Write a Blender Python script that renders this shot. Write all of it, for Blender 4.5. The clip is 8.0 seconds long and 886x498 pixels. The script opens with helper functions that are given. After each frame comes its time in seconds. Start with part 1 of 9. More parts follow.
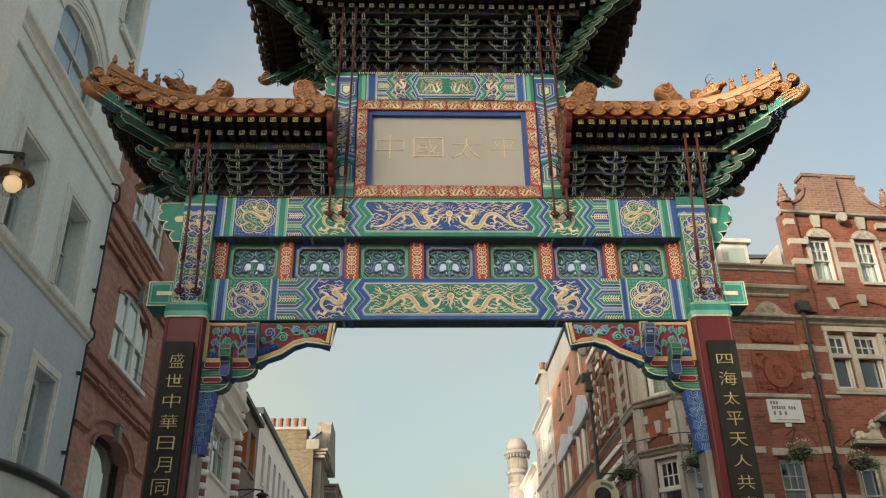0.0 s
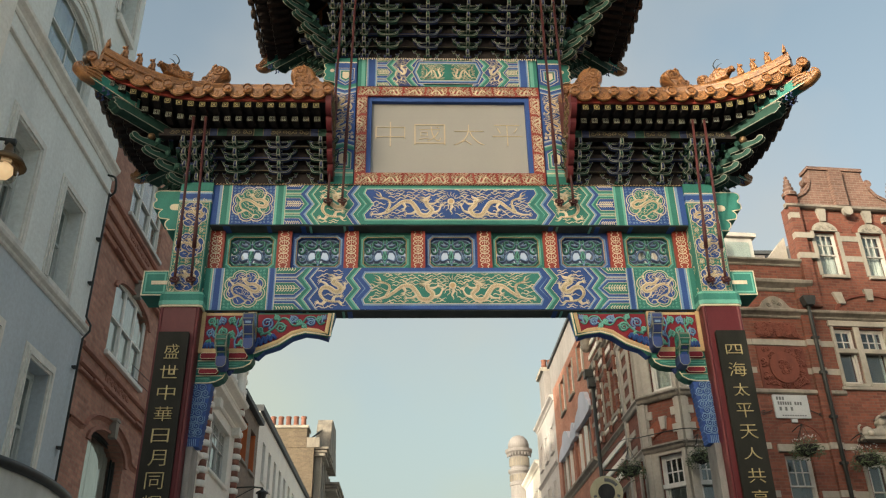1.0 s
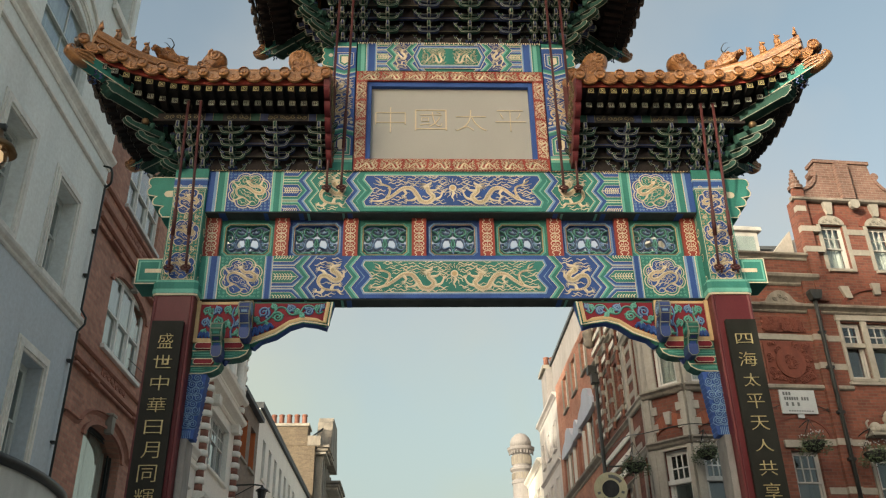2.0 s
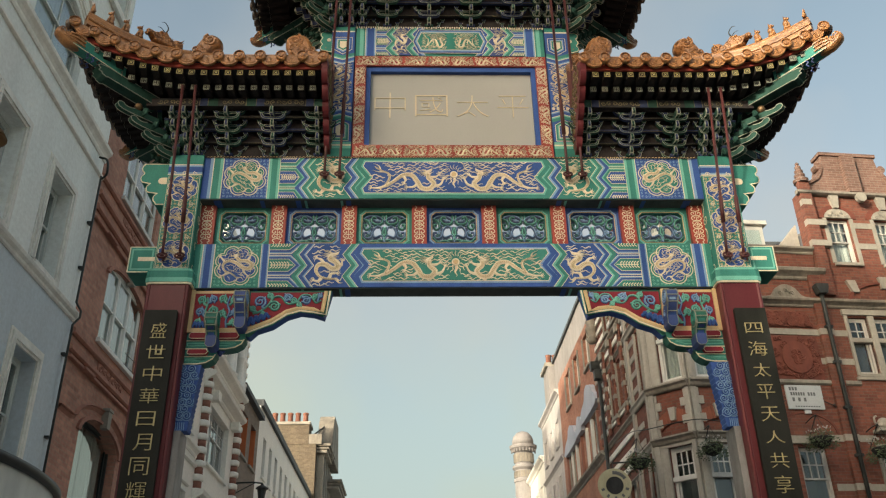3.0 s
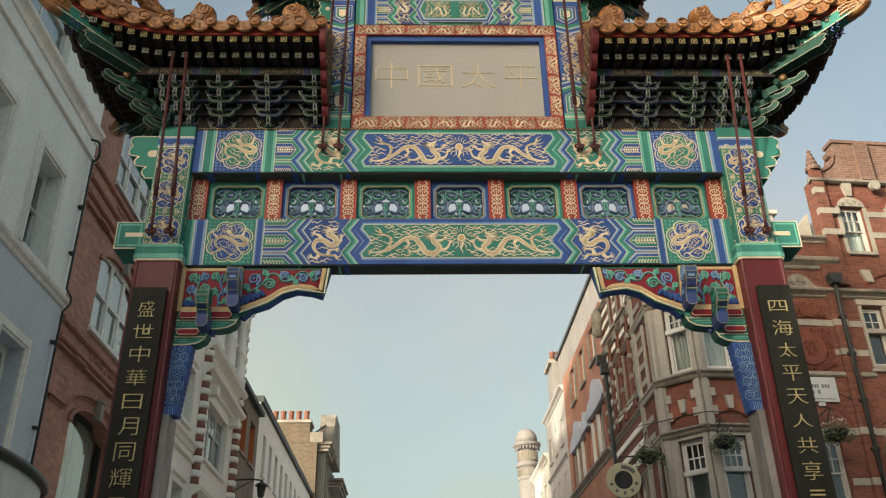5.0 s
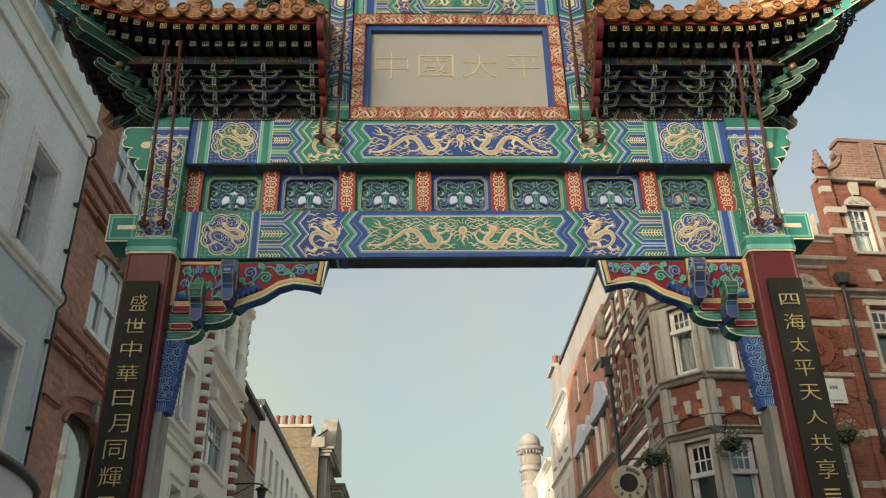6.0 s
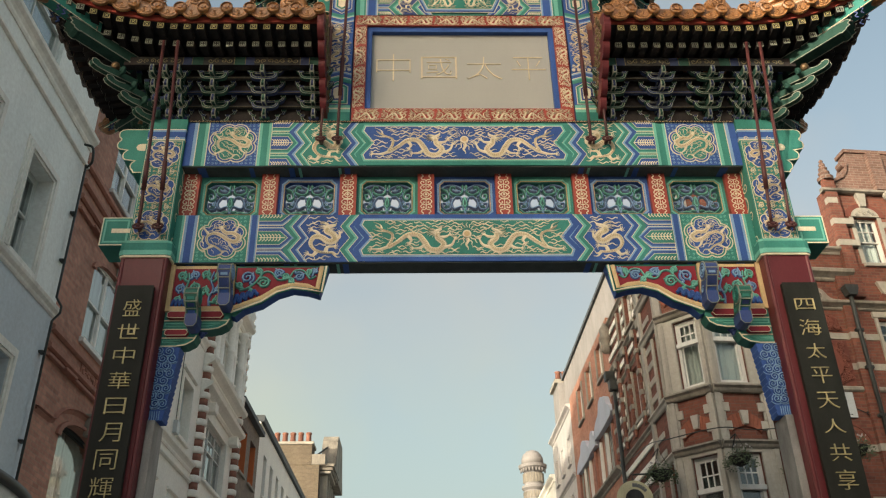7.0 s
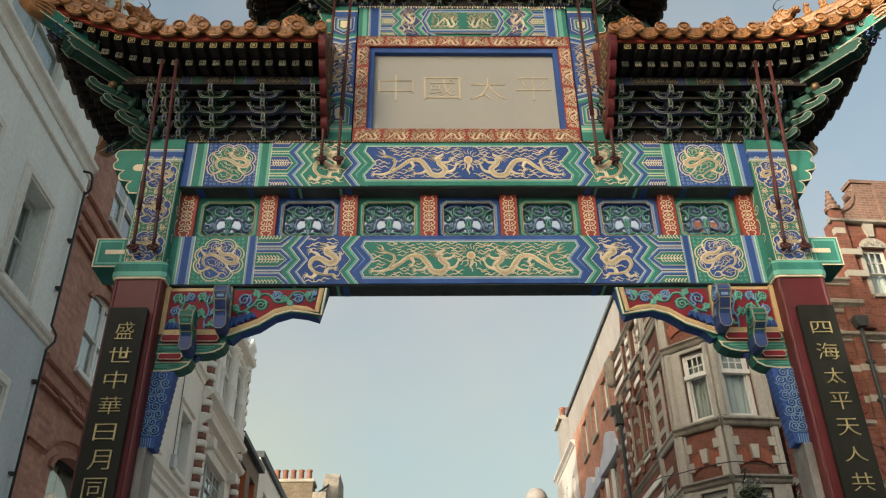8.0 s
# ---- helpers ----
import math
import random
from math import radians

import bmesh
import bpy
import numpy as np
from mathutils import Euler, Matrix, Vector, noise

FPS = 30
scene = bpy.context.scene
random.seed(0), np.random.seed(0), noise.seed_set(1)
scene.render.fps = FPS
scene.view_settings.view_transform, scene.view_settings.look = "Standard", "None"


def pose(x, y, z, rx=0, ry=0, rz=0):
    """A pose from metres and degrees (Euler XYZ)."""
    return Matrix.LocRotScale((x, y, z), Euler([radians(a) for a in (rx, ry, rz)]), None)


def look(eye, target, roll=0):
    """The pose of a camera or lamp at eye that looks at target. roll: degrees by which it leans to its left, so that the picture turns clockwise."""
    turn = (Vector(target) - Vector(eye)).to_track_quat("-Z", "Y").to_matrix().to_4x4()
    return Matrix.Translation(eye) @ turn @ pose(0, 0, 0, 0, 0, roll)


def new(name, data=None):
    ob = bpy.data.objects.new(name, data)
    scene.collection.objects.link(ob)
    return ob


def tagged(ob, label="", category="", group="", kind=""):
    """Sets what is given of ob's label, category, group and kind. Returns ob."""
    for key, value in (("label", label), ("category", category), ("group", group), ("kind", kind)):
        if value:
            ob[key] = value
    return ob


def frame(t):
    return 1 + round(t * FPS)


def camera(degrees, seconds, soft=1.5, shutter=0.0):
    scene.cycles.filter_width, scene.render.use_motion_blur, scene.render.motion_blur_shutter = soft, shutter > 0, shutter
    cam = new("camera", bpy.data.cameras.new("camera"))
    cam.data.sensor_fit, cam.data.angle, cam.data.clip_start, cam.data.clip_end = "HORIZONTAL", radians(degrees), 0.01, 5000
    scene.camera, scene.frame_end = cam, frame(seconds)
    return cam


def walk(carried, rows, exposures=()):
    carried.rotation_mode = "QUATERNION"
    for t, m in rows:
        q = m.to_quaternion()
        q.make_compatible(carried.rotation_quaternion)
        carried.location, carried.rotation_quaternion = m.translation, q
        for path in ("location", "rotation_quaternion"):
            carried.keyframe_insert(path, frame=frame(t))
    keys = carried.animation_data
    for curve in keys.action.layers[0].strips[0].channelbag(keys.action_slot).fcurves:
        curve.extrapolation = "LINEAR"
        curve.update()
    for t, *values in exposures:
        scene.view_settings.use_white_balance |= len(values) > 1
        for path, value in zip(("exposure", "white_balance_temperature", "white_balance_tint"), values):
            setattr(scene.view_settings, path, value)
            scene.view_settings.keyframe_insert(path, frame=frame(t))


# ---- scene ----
cam = camera(54.2, 8.0, soft=1.2)
METRES, EYE, TILT, LEAN, TURN = 2.45, 1.6, 0.0, 0.0, -2.4
ROWS = [
    (0.0, 0.0, 0.0, 0.0, 0.48, 27.64, 0.91),
    (0.5, -0.0007, 0.065, -0.0018, 0.53, 27.66, 0.91),
    (1.0, -0.0056, 0.1227, 0.0009, 0.55, 27.61, 0.92),
    (1.5, -0.0081, 0.1899, 0.0006, 0.59, 27.6, 0.92),
    (3.0, -0.0051, 0.3771, -0.0002, 0.79, 27.58, 0.93),
    (3.5, -0.0106, 0.4448, -0.0025, 0.82, 27.63, 0.94),
    (4.0, -0.0195, 0.5037, -0.0018, 0.82, 27.62, 0.96),
    (4.5, -0.0242, 0.5665, -0.001, 0.85, 27.63, 0.96),
    (6.0, -0.0187, 0.7485, -0.0006, 1.1, 28.03, 0.93),
    (6.5, -0.024, 0.8137, -0.002, 1.15, 28.52, 0.93),
    (7.0, -0.0313, 0.8734, 0.0005, 1.18, 29.22, 0.92),
    (7.5, -0.037, 0.936, 0.0026, 1.24, 30.33, 0.89),
    (8.0, -0.0372, 0.9971, -0.0006, 1.32, 31.67, 0.82),
]
walk(cam, [(t, pose(0, 0, EYE, TILT, LEAN, TURN) @ pose(METRES * x, METRES * y, METRES * z, 90 + pitch, roll, yaw)) for t, x, y, z, yaw, pitch, roll in ROWS],
     exposures=[(0.0, 0.91, 6800, 0), (8.0, 0.91, 6800, 0)])

# ---- light ----
SUN_EL, SUN_AZ = 12.0, 45.0   # elevation, and the bearing it shines towards from +y to +x
world = bpy.data.worlds.new("sky")
scene.world = world
world.use_nodes = True
wn = world.node_tree
wn.nodes.clear()
w_out = wn.nodes.new("ShaderNodeOutputWorld")
w_bg = wn.nodes.new("ShaderNodeBackground")
w_sky = wn.nodes.new("ShaderNodeTexSky")
w_sky.sky_type = "NISHITA"
w_sky.sun_disc = False
w_sky.sun_elevation = radians(SUN_EL)
w_sky.sun_rotation = radians(SUN_AZ + 180)
w_sky.dust_density = 7.0
w_sky.air_density = 0.7
w_sky.ozone_density = 1.0
w_hs = wn.nodes.new("ShaderNodeHueSaturation")
w_hs.inputs["Hue"].default_value = 0.487
w_hs.inputs["Saturation"].default_value = 0.84
wn.links.new(w_sky.outputs[0], w_hs.inputs["Color"])
# thin drifting haze over the clear sky
w_cloud = wn.nodes.new("ShaderNodeTexNoise")
w_cloud.inputs["Scale"].default_value, w_cloud.inputs["Detail"].default_value, w_cloud.inputs["Roughness"].default_value = 2.6, 4.0, 0.5
w_range = wn.nodes.new("ShaderNodeMapRange")
w_range.inputs[1].default_value, w_range.inputs[2].default_value = 0.38, 0.62
w_range.inputs[3].default_value, w_range.inputs[4].default_value = 0.12, 0.6
wn.links.new(w_cloud.outputs[0], w_range.inputs[0])
w_mix = wn.nodes.new("ShaderNodeMix")
w_mix.data_type, w_mix.blend_type = "RGBA", "MIX"
# whiter towards the horizon, as hazy skies are
w_co = wn.nodes.new("ShaderNodeTexCoord")
w_sep = wn.nodes.new("ShaderNodeSeparateXYZ")
wn.links.new(w_co.outputs["Generated"], w_sep.inputs[0])
w_low = wn.nodes.new("ShaderNodeMapRange")
w_low.interpolation_type = "SMOOTHSTEP"
w_low.inputs[1].default_value, w_low.inputs[2].default_value = 0.08, 0.75
w_low.inputs[3].default_value, w_low.inputs[4].default_value = 0.62, 0.0
wn.links.new(w_sep.outputs[2], w_low.inputs[0])
# the haze is faintly green low down and rosy higher up
w_band = wn.nodes.new("ShaderNodeMapRange")
w_band.interpolation_type = "SMOOTHSTEP"
w_band.inputs[1].default_value, w_band.inputs[2].default_value = 0.24, 0.5
wn.links.new(w_sep.outputs[2], w_band.inputs[0])
w_tint = wn.nodes.new("ShaderNodeMix")
w_tint.data_type = "RGBA"
w_tint.inputs[6].default_value, w_tint.inputs[7].default_value = (1.56, 1.72, 1.62, 1), (1.66, 1.58, 1.6, 1)
wn.links.new(w_band.outputs[0], w_tint.inputs[0])
wn.links.new(w_tint.outputs[2], w_mix.inputs[7])
w_add = wn.nodes.new("ShaderNodeMath")
w_add.use_clamp = True
wn.links.new(w_range.outputs[0], w_add.inputs[0])
wn.links.new(w_low.outputs[0], w_add.inputs[1])
# the haze thins out into the glow round the sun
w_dot = wn.nodes.new("ShaderNodeVectorMath")
w_dot.operation = "DOT_PRODUCT"
w_dot.inputs[1].default_value = (-math.sin(radians(SUN_AZ)) * math.cos(radians(SUN_EL)), -math.cos(radians(SUN_AZ)) * math.cos(radians(SUN_EL)), math.sin(radians(SUN_EL)))
wn.links.new(w_co.outputs["Generated"], w_dot.inputs[0])
w_far = wn.nodes.new("ShaderNodeMapRange")
w_far.interpolation_type = "SMOOTHSTEP"
w_far.inputs[1].default_value, w_far.inputs[2].default_value = -0.35, 0.45
w_far.inputs[3].default_value, w_far.inputs[4].default_value = 1.0, 0.0
wn.links.new(w_dot.outputs["Value"], w_far.inputs[0])
w_mul = wn.nodes.new("ShaderNodeMath")
w_mul.operation = "MULTIPLY"
wn.links.new(w_add.outputs[0], w_mul.inputs[0])
wn.links.new(w_far.outputs[0], w_mul.inputs[1])
wn.links.new(w_mul.outputs[0], w_mix.inputs[0])
wn.links.new(w_hs.outputs[0], w_mix.inputs[6])
wn.links.new(w_mix.outputs[2], w_bg.inputs[0])
w_bg.inputs[1].default_value = 0.2
wn.links.new(w_bg.outputs[0], w_out.inputs[0])

sun_data = bpy.data.lights.new("sun", "SUN")
sun_data.energy = 3.0
sun_data.angle = radians(0.8)
sun_data.color = (1.0, 0.90, 0.79)
sun = new("sun", sun_data)
_az, _el = radians(SUN_AZ), radians(SUN_EL)
sun.matrix_world = look((0, 0, 40), (math.sin(_az) * math.cos(_el), math.cos(_az) * math.cos(_el), 40 - math.sin(_el)))

# ---- materials ----
def nodes_of(name):
    m = bpy.data.materials.new(name)
    m.use_nodes = True
    nt = m.node_tree
    return m, nt, nt.nodes["Principled BSDF"]


def link(nt, a, b):
    nt.links.new(a, b)


def ramp(nt, src, stops):
    r = nt.nodes.new("ShaderNodeValToRGB")
    while len(r.color_ramp.elements) < len(stops):
        r.color_ramp.elements.new(0.5)
    for e, (p, c) in zip(r.color_ramp.elements, stops):
        e.position, e.color = p, (*c, 1)
    link(nt, src, r.inputs[0])
    return r.outputs[0]


def noise_tex(nt, scale, detail=4, rough=0.6, vec=None):
    n = nt.nodes.new("ShaderNodeTexNoise")
    n.inputs["Scale"].default_value, n.inputs["Detail"].default_value, n.inputs["Roughness"].default_value = scale, detail, rough
    if vec is not None:
        link(nt, vec, n.inputs["Vector"])
    return n.outputs[0]


def coords(nt, scale=None):
    c = nt.nodes.new("ShaderNodeTexCoord").outputs["Object"]
    if scale:
        mp = nt.nodes.new("ShaderNodeMapping")
        mp.inputs["Scale"].default_value = scale
        link(nt, c, mp.inputs[0])
        c = mp.outputs[0]
    return c


def mul(nt, a, b, fac=1.0, mode="MULTIPLY"):
    m = nt.nodes.new("ShaderNodeMix")
    m.data_type, m.blend_type = "RGBA", mode
    for sock, val in ((m.inputs[0], fac), (m.inputs[6], a), (m.inputs[7], b)):
        if isinstance(val, (int, float)):
            sock.default_value = val
        elif isinstance(val, tuple):
            sock.default_value = (*val, 1)
        else:
            link(nt, val, sock)
    return m.outputs[2]


def bump(nt, b, src, strength=0.3, dist=0.01):
    n = nt.nodes.new("ShaderNodeBump")
    n.inputs["Strength"].default_value, n.inputs["Distance"].default_value = strength, dist
    link(nt, src, n.inputs["Height"])
    link(nt, n.outputs[0], b.inputs["Normal"])


def paint(name, col, rough=0.45, wear=0.25, scale=3.0, metal=0.0, streak=True, grain=0.15, spec=0.28):
    """Paint with large uneven fading, rain streaks and fine grain."""
    m, nt, b = nodes_of(name)
    big = noise_tex(nt, scale, 5, 0.65, coords(nt, (1, 1, 0.35) if streak else None))
    fine = noise_tex(nt, 90, 3, 0.6, coords(nt))
    lo = tuple(c * (1 - wear) for c in col)
    hi = tuple(min(1, c * (1 + wear * 0.7) + 0.01) for c in col)
    c = ramp(nt, big, [(0.3, lo), (0.7, hi)])
    g = ramp(nt, fine, [(0.25, (1 - grain * 1.3,) * 3), (0.75, (1 + grain * 0.7,) * 3)])
    link(nt, mul(nt, c, g), b.inputs["Base Color"])
    rr = nt.nodes.new("ShaderNodeMapRange")
    rr.inputs[3].default_value, rr.inputs[4].default_value = rough - 0.1, rough + 0.15
    link(nt, big, rr.inputs[0])
    link(nt, rr.outputs[0], b.inputs["Roughness"])
    b.inputs["Metallic"].default_value = metal
    b.inputs["Specular IOR Level"].default_value = spec
    bump(nt, b, fine, 0.12, 0.004)
    return m


def brickwork(name, c1, c2, mortar, sx=0.225, sz=0.075, dirt=0.3):
    """Stock brick courses along the local x axis, with sooty patches."""
    m, nt, b = nodes_of(name)
    co = nt.nodes.new("ShaderNodeTexCoord").outputs["Object"]
    sep = nt.nodes.new("ShaderNodeSeparateXYZ")
    link(nt, co, sep.inputs[0])
    add = nt.nodes.new("ShaderNodeMath")
    link(nt, sep.outputs[0], add.inputs[0])
    link(nt, sep.outputs[1], add.inputs[1])
    comb = nt.nodes.new("ShaderNodeCombineXYZ")
    link(nt, add.outputs[0], comb.inputs[0])
    link(nt, sep.outputs[2], comb.inputs[1])
    br = nt.nodes.new("ShaderNodeTexBrick")
    link(nt, comb.outputs[0], br.inputs["Vector"])
    br.inputs["Color1"].default_value, br.inputs["Color2"].default_value, br.inputs["Mortar"].default_value = (*c1, 1), (*c2, 1), (*mortar, 1)
    br.inputs["Scale"].default_value, br.inputs["Brick Width"].default_value, br.inputs["Row Height"].default_value = 1.0, sx, sz
    br.inputs["Mortar Size"].default_value, br.inputs["Mortar Smooth"].default_value, br.inputs["Bias"].default_value = 0.006, 0.3, 0.1
    big = noise_tex(nt, 0.9, 6, 0.65, coords(nt, (1, 1, 0.5)))
    mid = noise_tex(nt, 9, 4, 0.7, coords(nt))
    shade = ramp(nt, big, [(0.3, (1 - dirt, 1 - dirt, 1 - dirt)), (0.68, (1.12, 1.1, 1.08))])
    shade2 = ramp(nt, mid, [(0.25, (0.72, 0.7, 0.7)), (0.75, (1.15, 1.15, 1.15))])
    link(nt, mul(nt, mul(nt, br.outputs[0], shade), shade2), b.inputs["Base Color"])
    b.inputs["Roughness"].default_value = 0.85
    bump(nt, b, mul(nt, br.outputs[1], mid, 0.5), 0.5, -0.006)
    return m


def stone(name, col, rough=0.8, dirt=0.35, scale=1.2):
    m, nt, b = nodes_of(name)
    big = noise_tex(nt, scale, 7, 0.68, coords(nt, (1, 1, 0.3)))
    mid = noise_tex(nt, 14, 5, 0.7, coords(nt))
    a = ramp(nt, big, [(0.28, tuple(c * (1 - dirt) for c in col)), (0.62, col), (0.8, tuple(min(1, c * 1.08) for c in col))])
    f = ramp(nt, mid, [(0.3, (0.85, 0.84, 0.82)), (0.7, (1.05, 1.05, 1.05))])
    link(nt, mul(nt, a, f), b.inputs["Base Color"])
    b.inputs["Roughness"].default_value = rough
    bump(nt, b, mid, 0.25, 0.008)
    return m


def glazed(name, col, dark):
    """Glazed roof ceramic, mottled, with pits of dirt."""
    m, nt, b = nodes_of(name)
    big = noise_tex(nt, 6, 5, 0.7, coords(nt))
    fine = noise_tex(nt, 45, 4, 0.7, coords(nt))
    c = ramp(nt, big, [(0.3, dark), (0.55, col), (0.8, tuple(min(1, x * 1.35) for x in col))])
    f = ramp(nt, fine, [(0.3, (0.6, 0.58, 0.55)), (0.6, (1.08, 1.08, 1.08))])
    link(nt, mul(nt, c, f), b.inputs["Base Color"])
    rr = ramp(nt, fine, [(0.3, (0.6, 0.6, 0.6)), (0.7, (0.2, 0.2, 0.2))])
    link(nt, rr, b.inputs["Roughness"])
    bump(nt, b, fine, 0.5, 0.006)
    return m


def glass(name, tint=(0.9, 0.95, 0.95)):
    m, nt, b = nodes_of(name)
    nt.nodes.remove(b)
    out = nt.nodes["Material Output"]
    tr, gl, mx, lw = (nt.nodes.new("ShaderNodeBsdfTransparent"), nt.nodes.new("ShaderNodeBsdfGlossy"),
                      nt.nodes.new("ShaderNodeMixShader"), nt.nodes.new("ShaderNodeLayerWeight"))
    lw.inputs[0].default_value = 0.5
    pw = nt.nodes.new("ShaderNodeMath")
    pw.operation = "POWER"
    pw.inputs[1].default_value = 3.5
    link(nt, lw.outputs["Facing"], pw.inputs[0])
    fr = nt.nodes.new("ShaderNodeMapRange")
    fr.inputs[3].default_value, fr.inputs[4].default_value = 0.06, 0.85
    link(nt, pw.outputs[0], fr.inputs[0])
    tr.inputs[0].default_value = (*tint, 1)
    gl.inputs["Roughness"].default_value = 0.03
    wob = nt.nodes.new("ShaderNodeBump")
    wob.inputs["Strength"].default_value, wob.inputs["Distance"].default_value = 0.05, 0.02
    link(nt, noise_tex(nt, 1.6, 2, 0.5, coords(nt)), wob.inputs["Height"])
    link(nt, wob.outputs[0], gl.inputs["Normal"])
    link(nt, fr.outputs[0], mx.inputs[0])
    link(nt, tr.outputs[0], mx.inputs[1])
    link(nt, gl.outputs[0], mx.inputs[2])
    link(nt, mx.outputs[0], out.inputs[0])
    return m


def glow(name, col, strength):
    m, nt, b = nodes_of(name)
    b.inputs["Base Color"].default_value = (*col, 1)
    b.inputs["Emission Color"].default_value = (*col, 1)
    b.inputs["Emission Strength"].default_value = strength
    return m


